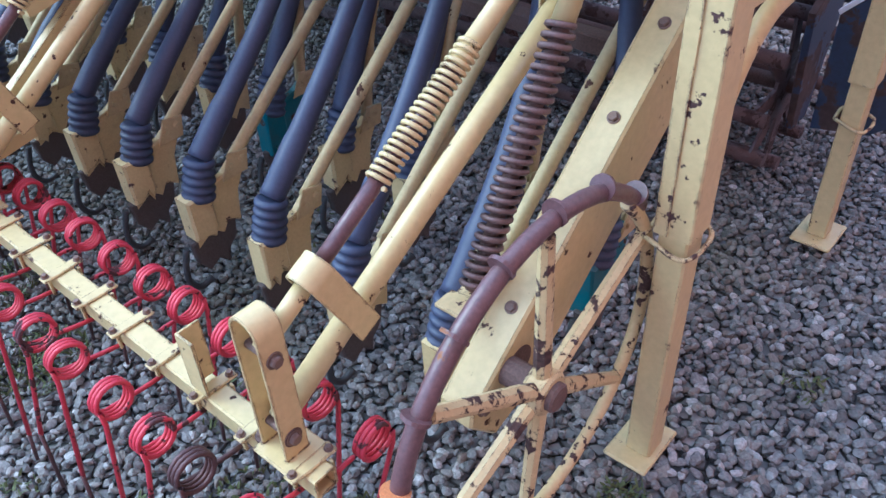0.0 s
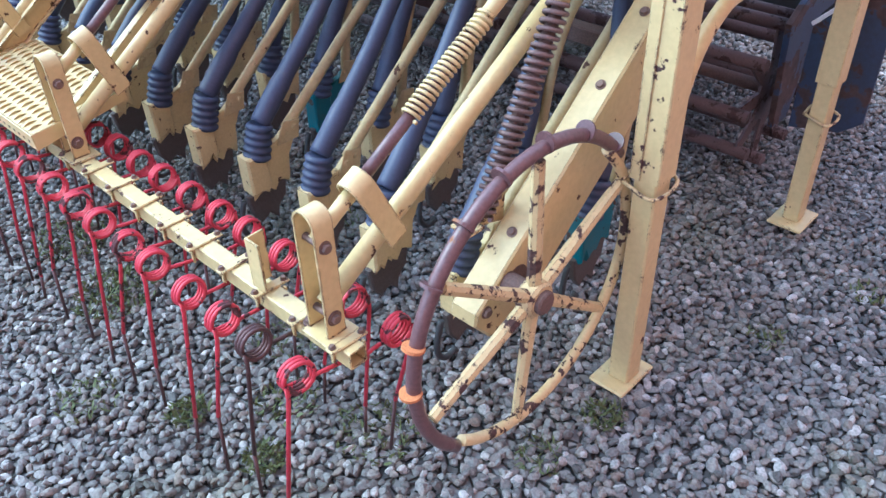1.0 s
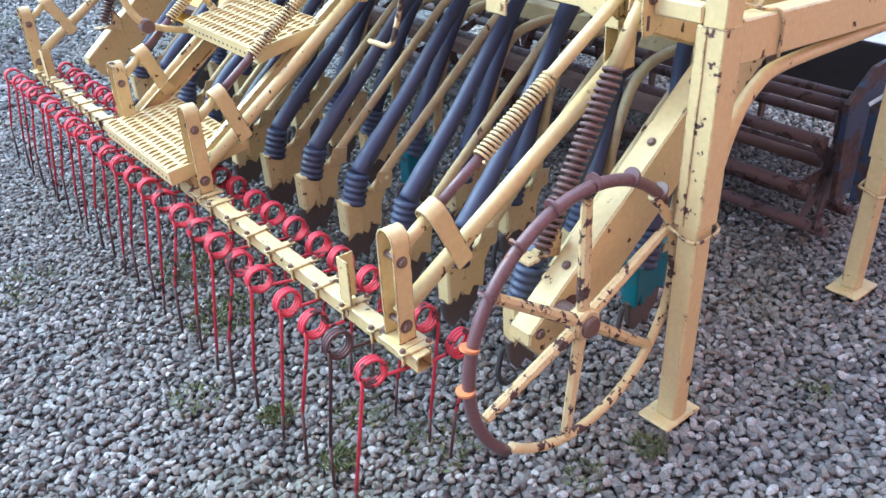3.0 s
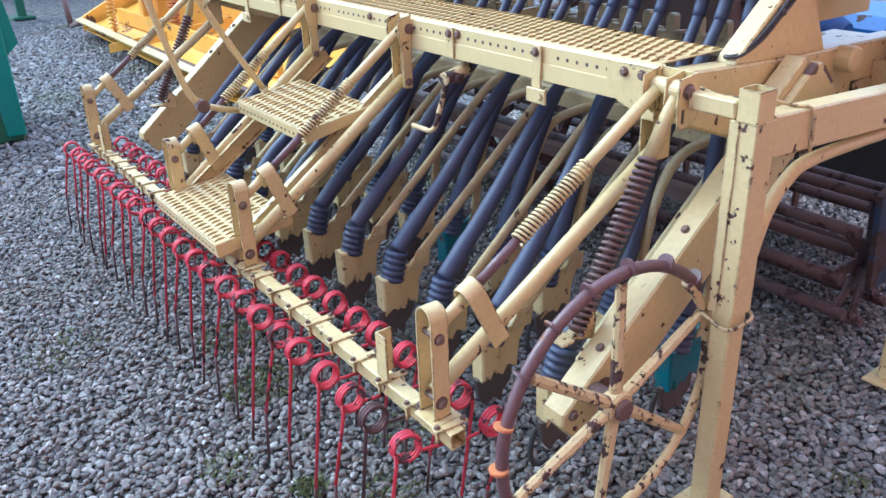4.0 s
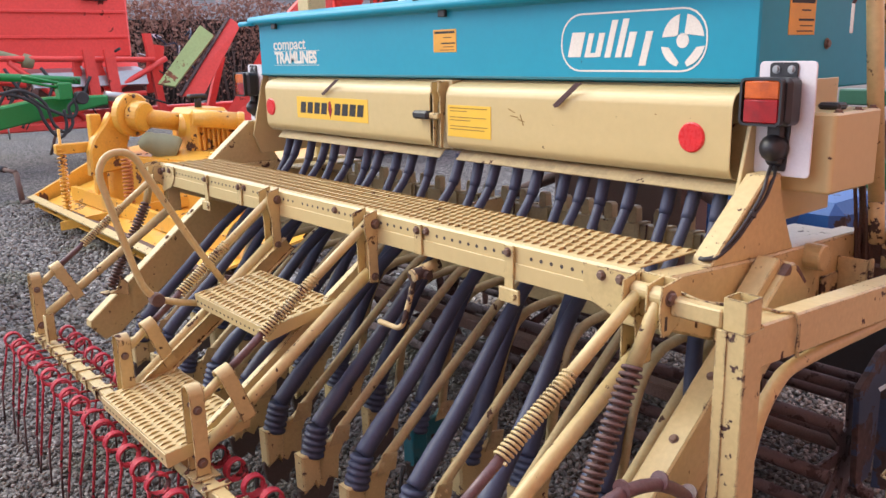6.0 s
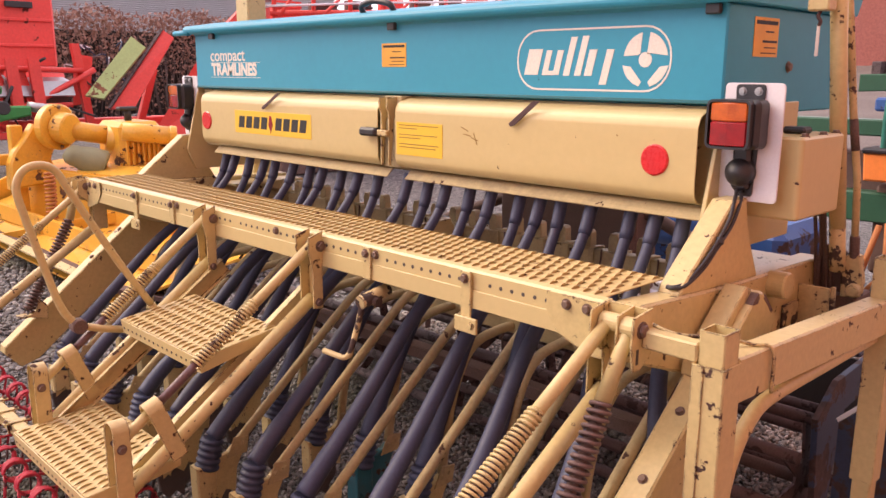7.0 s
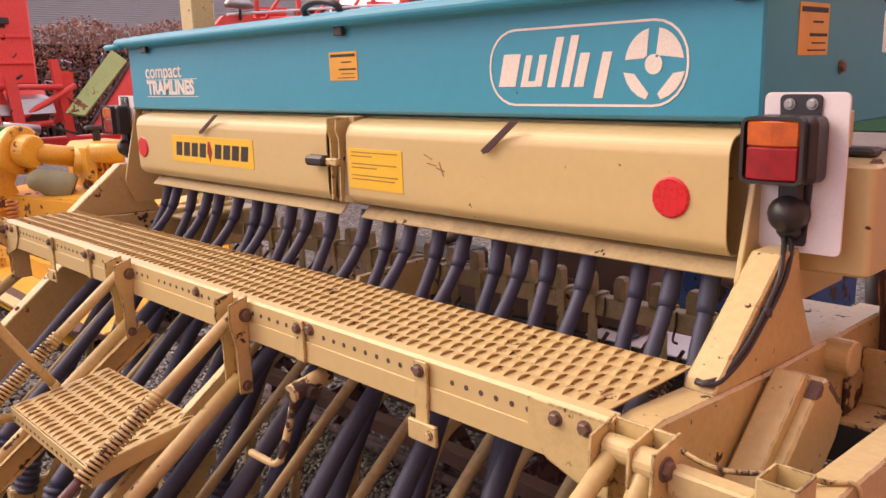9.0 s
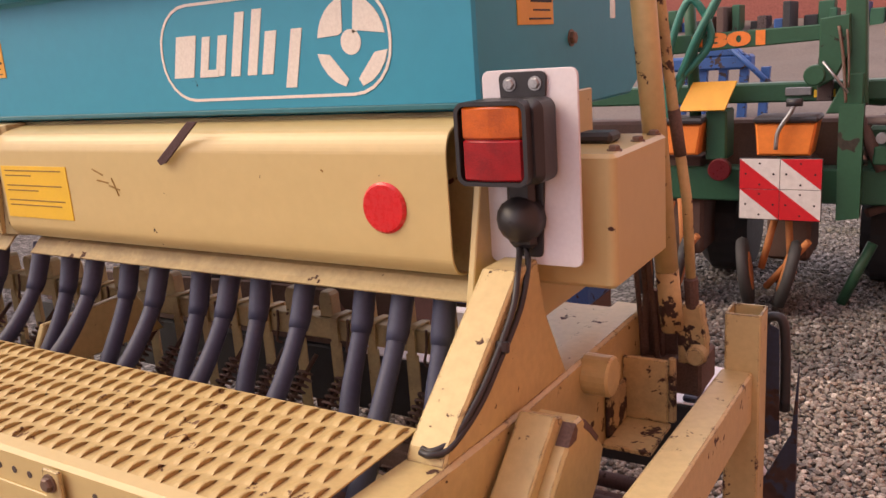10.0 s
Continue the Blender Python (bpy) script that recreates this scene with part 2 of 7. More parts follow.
white_plate = surface("white_plastic_board", (0.74, 0.72, 0.78), 0.5, second=(0.68, 0.66, 0.70), scale=6.0, grain=0.06)
white_print = surface("off_white_print", (0.78, 0.74, 0.68), 0.55, second=(0.70, 0.66, 0.60), scale=9.0, grain=0.15)
sticker_yellow = surface("yellow_sticker", (0.80, 0.52, 0.03), 0.45, second=(0.74, 0.47, 0.04), scale=10.0, grain=0.06)
sticker_orange = surface("orange_sticker", (0.83, 0.42, 0.04), 0.45, scale=10.0, grain=0.06)
black_print = surface("black_print", (0.02, 0.018, 0.02), 0.6, scale=20.0)
brown_print = surface("faded_brown_print", (0.30, 0.17, 0.03), 0.6, scale=20.0)
reflector_red = surface("red_reflector", (0.70, 0.015, 0.02), 0.28, scale=40.0, grain=0.2, coat=0.5, bump=0.2, bump_scale=400)
lens_red = surface("red_lamp_lens", (0.34, 0.008, 0.012), 0.2, scale=26.0, grain=0.35, coat=0.6, second=(0.12, 0.004, 0.008), amount=1.0, bump=0.2, bump_scale=300)
lens_amber = surface("amber_lamp_lens", (0.62, 0.13, 0.01), 0.15, scale=30.0, grain=0.3, coat=0.8, second=(0.22, 0.035, 0.01), amount=1.0, bump=0.2, bump_scale=300)
lens_dark = surface("dull_dark_red_lens", (0.13, 0.010, 0.012), 0.3, scale=30.0, grain=0.3, coat=0.4, second=(0.07, 0.006, 0.008))
yellow = surface("orange_yellow_paint", (0.76, 0.43, 0.055), 0.28, second=(0.70, 0.35, 0.035), scale=2.5, chips=(0.18, 0.08, 0.04), chip_level=0.64, chip_scale=9, dirt=(0.40, 0.24, 0.08), dirt_level=0.6)
red_machine = surface("red_machine_paint", (0.78, 0.075, 0.06), 0.45, second=(0.68, 0.055, 0.045), scale=1.2, chips=(0.20, 0.04, 0.03), chip_level=0.68, chip_scale=5, dirt=(0.30, 0.03, 0.03), dirt_level=0.62)
green_machine = surface("bright_green_paint", (0.03, 0.26, 0.05), 0.4, second=(0.03, 0.2, 0.045), scale=2.0, chips=(0.05, 0.05, 0.04), chip_level=0.68, chip_scale=7)
green_dark = surface("deep_green_paint", (0.02, 0.085, 0.045), 0.45, second=(0.03, 0.11, 0.06), scale=2.0, chips=(0.06, 0.05, 0.04), chip_level=0.66, chip_scale=7)
green_teal = surface("blue_green_paint", (0.03, 0.21, 0.16), 0.45, second=(0.03, 0.16, 0.13), scale=2.0)
lime = surface("pale_lime_paint", (0.40, 0.52, 0.20), 0.55, second=(0.32, 0.42, 0.16), scale=1.5, chips=(0.3, 0.12, 0.06), chip_level=0.66, chip_scale=5)
blue_machine = surface("blue_machine_paint", (0.03, 0.10, 0.33), 0.45, second=(0.025, 0.075, 0.22), scale=3.0, chips=(0.08, 0.05, 0.045), chip_level=0.60, chip_scale=8)
blue_worn = surface("worn_dark_blue_paint", (0.022, 0.04, 0.095), 0.6, second=(0.035, 0.035, 0.045), scale=4.0, grain=0.3, chips=(0.085, 0.05, 0.045), chip_level=0.54, chip_scale=10)
orange_plastic = surface("orange_plastic", (0.85, 0.26, 0.05), 0.4, second=(0.8, 0.22, 0.04), scale=2.0)
moss_canvas = surface("faded_green_plastic", (0.27, 0.27, 0.15), 0.6, scale=8.0)


# ---------------------------------------------------------------- ground
CX = -1.335  # the middle of the drill


def flip(x):
    """The place on the drill's other end."""
    return 2 * CX - x


def gravel_material():
    mat = bpy.data.materials.new("gravel_bed")
    mat.use_nodes = True
    nd, ln = mat.node_tree.nodes, mat.node_tree.links
    bs = nd["Principled BSDF"]
    geo = nd.new("ShaderNodeNewGeometry")
    vor = nd.new("ShaderNodeTexVoronoi")
    vor.inputs["Scale"].default_value = 30
    ln.new(geo.outputs["Position"], vor.inputs["Vector"])
    edge = nd.new("ShaderNodeTexVoronoi")
    edge.feature = "DISTANCE_TO_EDGE"
    edge.inputs["Scale"].default_value = 30
    ln.new(geo.outputs["Position"], edge.inputs["Vector"])
    sep = nd.new("ShaderNodeSeparateColor")
    ln.new(vor.outputs["Color"], sep.inputs[0])
    ramp = nd.new("ShaderNodeValToRGB")
    ramp.color_ramp.elements[0].color = (0.075, 0.072, 0.07, 1)
    ramp.color_ramp.elements[1].color = (0.31, 0.295, 0.285, 1)
    mid = ramp.color_ramp.elements.new(0.5)
    mid.color = (0.17, 0.162, 0.158, 1)
    ln.new(sep.outputs[0], ramp.inputs[0])
    big = nd.new("ShaderNodeTexNoise")
    big.inputs["Scale"].default_value = 0.7
    big.inputs["Detail"].default_value = 6
    ln.new(geo.outputs["Position"], big.inputs["Vector"])
    m1 = nd.new("ShaderNodeMapRange")
    m1.inputs["From Min"].default_value, m1.inputs["From Max"].default_value = 0.55, 0.75
    ln.new(big.outputs["Fac"], m1.inputs["Value"])
    mix = nd.new("ShaderNodeMixRGB")
    mix.inputs[2].default_value = (0.16, 0.15, 0.12, 1)
    ln.new(m1.outputs["Result"], mix.inputs[0])
    ln.new(ramp.outputs["Color"], mix.inputs[1])
    m2 = nd.new("ShaderNodeMapRange")
    m2.inputs["From Min"].default_value, m2.inputs["From Max"].default_value = 0.0, 0.12
    ln.new(edge.outputs["Distance"], m2.inputs["Value"])
    joint = nd.new("ShaderNodeMixRGB")
    joint.inputs[1].default_value = (0.035, 0.033, 0.03, 1)
    ln.new(m2.outputs["Result"], joint.inputs[0])
    ln.new(mix.outputs[0], joint.inputs[2])
    ln.new(joint.outputs[0], bs.inputs["Base Color"])
    bs.inputs["Roughness"].default_value = 0.85
    b = nd.new("ShaderNodeBump")
    b.inputs["Strength"].default_value, b.inputs["Distance"].default_value = 0.9, 0.02
    ln.new(m2.outputs["Result"], b.inputs["Height"])
    ln.new(b.outputs["Normal"], bs.inputs["Normal"])
    return mat


def stone_material(name, tone):
    """tone: factors on the red, green and blue of the stones' base greys."""
    mat = bpy.data.materials.new(name)
    mat.use_nodes = True
    nd, ln = mat.node_tree.nodes, mat.node_tree.links
    bs = nd["Principled BSDF"]
    geo = nd.new("ShaderNodeNewGeometry")
    ramp = nd.new("ShaderNodeValToRGB")
    cr = ramp.color_ramp
    cr.elements[0].color, cr.elements[1].color = (0.075, 0.07, 0.068, 1), (0.38, 0.36, 0.345, 1)
    for at, c in ((0.25, (0.14, 0.132, 0.127, 1)), (0.5, (0.185, 0.175, 0.17, 1)), (0.7, (0.22, 0.207, 0.192, 1)), (0.82, (0.15, 0.12, 0.10, 1)), (0.88, (0.255, 0.242, 0.235, 1))):
        cr.elements.new(at).color = c
    for e in cr.elements:
        e.color = (*[min(0.75, c * k) for c, k in zip(e.color[:3], tone)], 1)
    ln.new(geo.outputs["Random Per Island"], ramp.inputs[0])
    n = nd.new("ShaderNodeTexNoise")
    n.inputs["Scale"].default_value, n.inputs["Detail"].default_value = 160, 4
    ln.new(geo.outputs["Position"], n.inputs["Vector"])
    grain = nd.new("ShaderNodeMixRGB")
    grain.blend_type = "OVERLAY"
    grain.inputs[0].default_value = 0.8
    ln.new(ramp.outputs[0], grain.inputs[1])
    ln.new(n.outputs["Fac"], grain.inputs[2])
    big = nd.new("ShaderNodeTexNoise")
    big.inputs["Scale"].default_value, big.inputs["Detail"].default_value = 1.1, 7
    ln.new(geo.outputs["Position"], big.inputs["Vector"])
    m1 = nd.new("ShaderNodeMapRange")
    m1.inputs["From Min"].default_value, m1.inputs["From Max"].default_value, m1.inputs["To Max"].default_value = 0.54, 0.68, 0.6
    ln.new(big.outputs["Fac"], m1.inputs["Value"])
    moss = nd.new("ShaderNodeMixRGB")
    moss.inputs[2].default_value = (0.10, 0.105, 0.055, 1)
    ln.new(m1.outputs["Result"], moss.inputs[0])
    ln.new(grain.outputs[0], moss.inputs[1])
    ln.new(moss.outputs[0], bs.inputs["Base Color"])
    bs.inputs["Roughness"].default_value = 0.72
    b = nd.new("ShaderNodeBump")
    b.inputs["Strength"].default_value, b.inputs["Distance"].default_value = 0.35, 0.002
    ln.new(n.outputs["Fac"], b.inputs["Height"])
    ln.new(b.outputs["Normal"], bs.inputs["Normal"])
    return mat


ground_shape = Shape().add([(-400, -400, -0.016), (400, -400, -0.016), (400, 400, -0.016), (-400, 400, -0.016)], [(0, 1, 2, 3)])
solid("ground", ground_shape, gravel_material(), "grey gravel yard surface with dirt between stones", "ground", kind="structure")

stone_mat = stone_material("grey_stone_chippings", (1, 1, 1))
pale_stone_mat = stone_material("pale_stone_chippings", (1.75, 1.68, 1.55))


def gravel(name, x0, x1, y0, y1, step, level, label, skip=None, mat=None):
    """Loose angular stones on a jittered grid, as one mesh."""
    rng = np.random.default_rng(int(abs(x0 * 31 + y0 * 17 + step * 1000)) + 5)
    bm = bmesh.new()
    bmesh.ops.create_icosphere(bm, subdivisions=level, radius=1.0)
    base = np.array([v.co[:] for v in bm.verts])
    tris = np.array([[v.index for v in f.verts] for f in bm.faces])
    bm.free()
    nx, ny = int((x1 - x0) / step), int((y1 - y0) / step)
    gx, gy = np.meshgrid(np.arange(nx), np.arange(ny), indexing="ij")
    px = x0 + (gx.ravel() + rng.uniform(-0.15, 1.15, nx * ny)) * step
    py = y0 + (gy.ravel() + rng.uniform(-0.15, 1.15, nx * ny)) * step
    if skip:
        keep = ~((px > skip[0]) & (px < skip[1]) & (py > skip[2]) & (py < skip[3]))
        px, py = px[keep], py[keep]
    n = len(px)
    size = step * rng.uniform(0.42, 0.76, n) * np.where(rng.random(n) < 0.08, 1.25, 1.0)
    axes = np.stack([size, size * rng.uniform(0.6, 0.95, n), size * rng.uniform(0.45, 0.75, n)], -1)
    # each stone is a sphere cut by random planes, so that it shows flat faces and edges
    ball = base / np.linalg.norm(base, axis=1, keepdims=True)
    reach = np.full((n, len(base)), 1.25)
    for _ in range(9):
        nrm = rng.normal(0, 1, (n, 3))
        nrm /= np.linalg.norm(nrm, axis=1, keepdims=True)
        d = nrm @ ball.T
        reach = np.minimum(reach, np.where(d > 0.15, rng.uniform(0.62, 0.98, (n, 1)) / np.maximum(d, 0.15), 9.0))
    pts = ball[None] * reach[..., None] * axes[:, None, :] * 1.06
    ang = rng.uniform(0, 2 * np.pi, n)
    tip, tip2 = rng.normal(0, 0.35, n), rng.normal(0, 0.35, n)
    c, s = np.cos(tip), np.sin(tip)
    y, z = pts[..., 1] * c[:, None] - pts[..., 2] * s[:, None], pts[..., 1] * s[:, None] + pts[..., 2] * c[:, None]
    c, s = np.cos(tip2), np.sin(tip2)
    x, z = pts[..., 0] * c[:, None] + z * s[:, None], -pts[..., 0] * s[:, None] + z * c[:, None]
    c, s = np.cos(ang), np.sin(ang)
    out = np.stack([x * c[:, None] - y * s[:, None] + px[:, None], x * s[:, None] + y * c[:, None] + py[:, None],
                    z - 0.007 + rng.uniform(-0.004, 0.005, n)[:, None]], -1)
    faces = (tris[None] + (np.arange(n) * len(base))[:, None, None]).reshape(-1, 3)
    me = bpy.data.meshes.new(name)
    me.vertices.add(n * len(base))
    me.vertices.foreach_set("co", out.reshape(-1))
    me.loops.add(faces.size)
    me.loops.foreach_set("vertex_index", faces.reshape(-1).astype(np.int32))
    me.polygons.add(len(faces))
    me.polygons.foreach_set("loop_start", np.arange(0, faces.size, 3, dtype=np.int32))
    me.polygons.foreach_set("use_smooth", np.zeros(len(faces), dtype=bool))
    me.update(calc_edges=True)
    me.materials.append(mat or stone_mat)
    ob = new(name, me)
    return tagged(ob, label, "gravel", kind="stuff")


NEAR = (-0.9, 0.9, -0.75, 1.5)
gravel("gravel", *NEAR, 0.0192, 2, "loose grey and white stone chippings under the harrow")
gravel("gravel", -3.6, 1.2, -1.2, 2.45, 0.0195, 1, "loose grey stone chippings round the seed drill", skip=NEAR)
gravel("gravel", -3.0, 1.6, 2.45, 4.0, 0.022, 1, "paler stone chippings behind the drill", mat=pale_stone_mat)
gravel("gravel", -9.5, -3.6, -1.2, 3.0, 0.036, 1, "loose grey stone chippings of the yard further off")
gravel("gravel", -1.0, 1.6, 4.0, 8.0, 0.0255, 1, "loose grey stone chippings beside the green planter")

# small weeds between the stones
grass_mat = surface("yard_weed_leaf", (0.11, 0.125, 0.04), 0.75, second=(0.07, 0.085, 0.028), scale=20.0)
weeds = Shape()
wr = random.Random(4)
for cx, cy, rad, count in ((-0.95, -0.05, 0.12, 110), (-0.15, -0.12, 0.05, 60), (-0.40, -0.16, 0.05, 50), (-1.3, 0.0, 0.12, 80), (-0.62, -0.30, 0.08, 30), (-0.02, 0.10, 0.10, 50), (-0.45, 0.2, 0.12, 50), (0.34, 0.50, 0.05, 40), (-0.25, 0.02, 0.08, 30),
                           (0.5, 1.0, 0.05, 14), (-1.6, -0.5, 0.15, 40), (0.30, 0.30, 0.06, 20), (0.62, 1.35, 0.05, 10), (-0.75, 0.7, 0.2, 40)):
    for _ in range(count * 4):
        a, d = wr.uniform(0, 6.283), rad * math.sqrt(wr.random())
        x, y = cx + d * math.cos(a), cy + d * math.sin(a)
        h, b = wr.uniform(0.005, 0.012), wr.uniform(0, 6.283)
        dx, dy = math.cos(b) * wr.uniform(0.0015, 0.004), math.sin(b) * wr.uniform(0.0015, 0.004)
        lx, ly = wr.uniform(-0.012, 0.012), wr.uniform(-0.012, 0.012)
        weeds.add([(x - dx, y - dy, 0.0), (x + dx, y + dy, 0.0), (x + dx + lx, y + dy + ly, h), (x + lx * 1.4, y + ly * 1.4, h * 1.3), (x - dx + lx, y - dy + ly, h)], [(0, 1, 2, 3, 4)])
solid("weeds", weeds, grass_mat, "small green weeds and moss between the stones", "weeds", kind="stuff")

def hollow(axis, lo, hi, start, end, wall=0.004, c=0.003):
    """A square steel tube along an axis, open at both ends; lo, hi: corners across it."""
    def loop(d, k):
        a0, b0, a1, b1 = lo[0] + d, lo[1] + d, hi[0] - d, hi[1] - d
        return [(a0 + k, b0), (a1 - k, b0), (a1, b0 + k), (a1, b1 - k), (a1 - k, b1), (a0 + k, b1), (a0, b1 - k), (a0, b0 + k)]
    others = [a for a in range(3) if a != axis]
    verts, faces = [], []
    for ring_pts, h in ((loop(0, c), start), (loop(0, c), end), (loop(wall, c * 0.4), end), (loop(wall, c * 0.4), start)):
        for p in ring_pts:
            q = [0, 0, 0]
            q[axis], q[others[0]], q[others[1]] = h, p[0], p[1]
            verts.append(q)
    for k in range(4):
        for i in range(8):
            j = (i + 1) % 8
            quad = (k * 8 + i, k * 8 + j, ((k + 1) % 4) * 8 + j, ((k + 1) % 4) * 8 + i)
            faces.append(quad[::-1] if axis == 1 else quad)
    return Shape().add(verts, faces)


# ---------------------------------------------------------------- tine harrow
BAR_Z = 0.385
harrow = thing("tine_harrow", "cream spring-tine following harrow with red coil tines behind the drill", "harrow", (0, 0, 0))
bar = Shape()
x0, x1, r = -2.78, 0.085, 0.021
# a hollow square bar, open at its end
bar = hollow(0, (-r, BAR_Z - r), (r, BAR_Z + r), x0, x1)
part("bar", bar, cream, harrow, "chipped cream square steel bar")

CLAMPS = [0.055 - 0.1215 * k for k in range(24)]
clamp = Shape().box((-0.012, -0.044, BAR_Z + 0.0212), (0.012, 0.044, BAR_Z + 0.027), 0.002)
clamp.box((-0.022, -0.028, BAR_Z - 0.03), (-0.012, -0.0225, BAR_Z + 0.0215), 0.001).box((0.012, 0.0225, BAR_Z - 0.03), (0.022, 0.028, BAR_Z + 0.0215), 0.001)
clamp_bolts = [Shape().bolt((-0.002, -0.034, BAR_Z + 0.027), (0, 0, 1), 0.006, 0.008), Shape().bolt((0.002, 0.034, BAR_Z + 0.027), (0, 0, 1), 0.006, 0.008)]


def tine_shape(side, lean, tip, bare):
    """One spring tine: an arm from the bar, a coil of three turns and a long straight leg."""
    s = Shape()
    y, z, rad = (-0.12 if side < 0 else 0.10), BAR_Z + (0.022 if side < 0 else 0.005), 0.032
    pts = [Vector((0.012 * side, side * 0.015, BAR_Z - 0.026)), Vector((0.012 * side, side * 0.05, BAR_Z - 0.022))]
    turns, per = 3.25, 16
    for i in range(int(turns * per) + 1):
        a = -math.pi / 2 + side * 2 * math.pi * i / per
        pts.append(Vector((0.012 * side + 0.0085 * i / per * 1.0, y + rad * math.cos(a), z + rad * math.sin(a))))
    end = pts[-1]
    pts += [end + Vector((0.0, 0.0, -0.03)), Vector((end.x + lean, end.y - 0.045 + 1.6 * tip, bare))]
    s.tube(pts, 0.0046, 7)
    leg = Shape().tube([pts[-1] + Vector((0, 0, 0.004)), Vector((end.x + lean * 1.8, end.y - 0.055 + 2 * tip, 0.030))], [0.0046, 0.0040], 7)
    return s, leg


rt = random.Random(11)
tine_sets = [[tine_shape(side, rt.uniform(-0.006, 0.006), rt.uniform(-0.012, 0.012), bare) for side in (-1, 1)] for bare in (0.10, 0.19, 0.15)]
tine_meshes = [[(s.mesh("tine"), l.mesh("leg_tip")) for s, l in pair] for pair in tine_sets]
for pair in tine_meshes:
    for top, tip in pair:
        top.materials.append(red_paint)
        tip.materials.append(steel_dark)
clamp_mesh = clamp.mesh("clamp")
clamp_mesh.materials.append(cream)
bolt_meshes = [b.mesh("bolt") for b in clamp_bolts]
for b in bolt_meshes:
    b.materials.append(bolt_mat)


def child(name, mesh, parent, m, label=""):
    ob = new(name, mesh)
    ob.parent = parent
    ob.matrix_basis = m
    if label:
        tagged(ob, label)
    return ob


for k, x in enumerate(CLAMPS):
    turn = pose(x, 0, 0, 0, 0, rt.uniform(-3, 3))
    c = child("clamp", clamp_mesh, harrow, turn)
    for b in bolt_meshes:
        child("bolt", b, c, Matrix())
    for i in (0, 1):
        top, tip = tine_meshes[(k * 2 + i) % 3][i]
        dx, roll = rt.uniform(-0.004, 0.004), rt.uniform(-1.5, 1.5)
        worn = k == 1 and i == 0
        if k == 0 and i == 1:
            dx, roll = -0.03, 5.0
        if worn:
            top = top.copy()
            top.materials[0] = steel_dark
        t = child("tine", top, harrow, pose(x + dx, 0, 0, 0, roll, rt.uniform(-5, 5)), "spring tine worn to bare dark steel" if worn else "red spring tine with a triple coil")
        child("leg_tip", tip, t, Matrix(), "bare rusty tine tip")


def clevis(x, main_top, rod_top, spring=True):
    """The upturned strap on the bar with the arm, the spring-loaded rod and the strap between them."""
    strap = Shape()
    n = 26
    outer, inner = [], []
    for i in range(n + 1):
        a = math.pi * i / n
        outer.append((0.030 * math.cos(a), 0.662 + 0.030 * math.sin(a)))
        inner.append((0.0245 * math.cos(a), 0.662 + 0.0245 * math.sin(a)))
    prof = [(x + a, b) for a, b in [(0.030, 0.408)] + outer + [(-0.030, 0.408), (-0.0245, 0.408)] + inner[::-1] + [(0.0245, 0.408)]]
    strap.prism(prof, 1, -0.024, 0.021, 0.001)
    strap.box((x - 0.034, -0.04, 0.4065), (x + 0.05, 0.04, 0.4135), 0.002)
    c = part("clevis", strap, cream, harrow, "chipped cream strap bent into an upturned loop")
    for z in (0.455, 0.62):
        part("bolt", Shape().bolt((x + 0.031, -0.004, z), (1, 0, 0), 0.0105, 0.010).cyl((x - 0.035, -0.004, z), (x + 0.03, -0.004, z), 0.008), bolt_mat, c)
    part("bolt", Shape().bolt((x - 0.043, -0.01, 0.4065), (0, 0, 1), 0.011, 0.012), rust_and_shade, c)
    part("washer", Shape().cyl((x + 0.0301, -0.004, 0.455), (x + 0.032, -0.004, 0.455), 0.0165, 16), rust_and_shade, c, "greasy dark washer")
    p0, p1 = Vector((x, 0.0, 0.47)), Vector(main_top)
    arm = Shape().tube([p0, p1], 0.020, 16)
    part("arm", arm, cream, harrow, "cream tubular arm")
    q0, q1 = Vector((x, -0.002, 0.62)), Vector(rod_top)
    d = q1 - q0
    part("rod", Shape().tube([q0, q0 + d * 0.16], 0.0145, 12), cream, harrow)
    part("sleeve_rod", Shape().tube([q0 + d * 0.16, q0 + d * 0.40], 0.0125, 12), rust_tube, harrow, "rusty brown rod")
    part("upper_tube", Shape().tube([q0 + d * 0.62, q1], 0.0150, 14), cream, harrow)
    part("inner_rod", Shape().tube([q0 + d * 0.40, q0 + d * 0.66], 0.011, 10), rust_tube, harrow)
    part("coil_spring", Shape().helix(q0 + d * 0.36, q0 + d * 0.67, 0.0168, 0.0038, 22), cream, harrow, "cream-painted coil spring on the rod")
    # strap hung over the rod and welded to the arm
    a, b = q0 + d * 0.16, p0 + (p1 - p0) * 0.235
    down = (b - a).normalized()
    across = Vector((1, 0, 0))
    m = Matrix((across, across.cross(down), down)).transposed().to_4x4()
    m.translation = a
    length = (b - a).length
    n = 24
    outer = [(0.0285 * math.cos(math.pi * i / n), -0.0285 * math.sin(math.pi * i / n)) for i in range(n + 1)]
    inner = [(0.023 * math.cos(math.pi * i / n), -0.023 * math.sin(math.pi * i / n)) for i in range(n + 1)]
    s = Shape().prism([(0.0285, length + 0.03)] + outer + [(-0.0285, 0.05), (-0.023, 0.05)] + inner[::-1] + [(0.023, length + 0.03)], 1, -0.0235, 0.0235, 0.001)
    s.v = [tuple(m @ Vector(v)) for v in s.v]
    part("link_strap", s, cream, harrow, "flat cream strap hooked over the rod")
    return arm


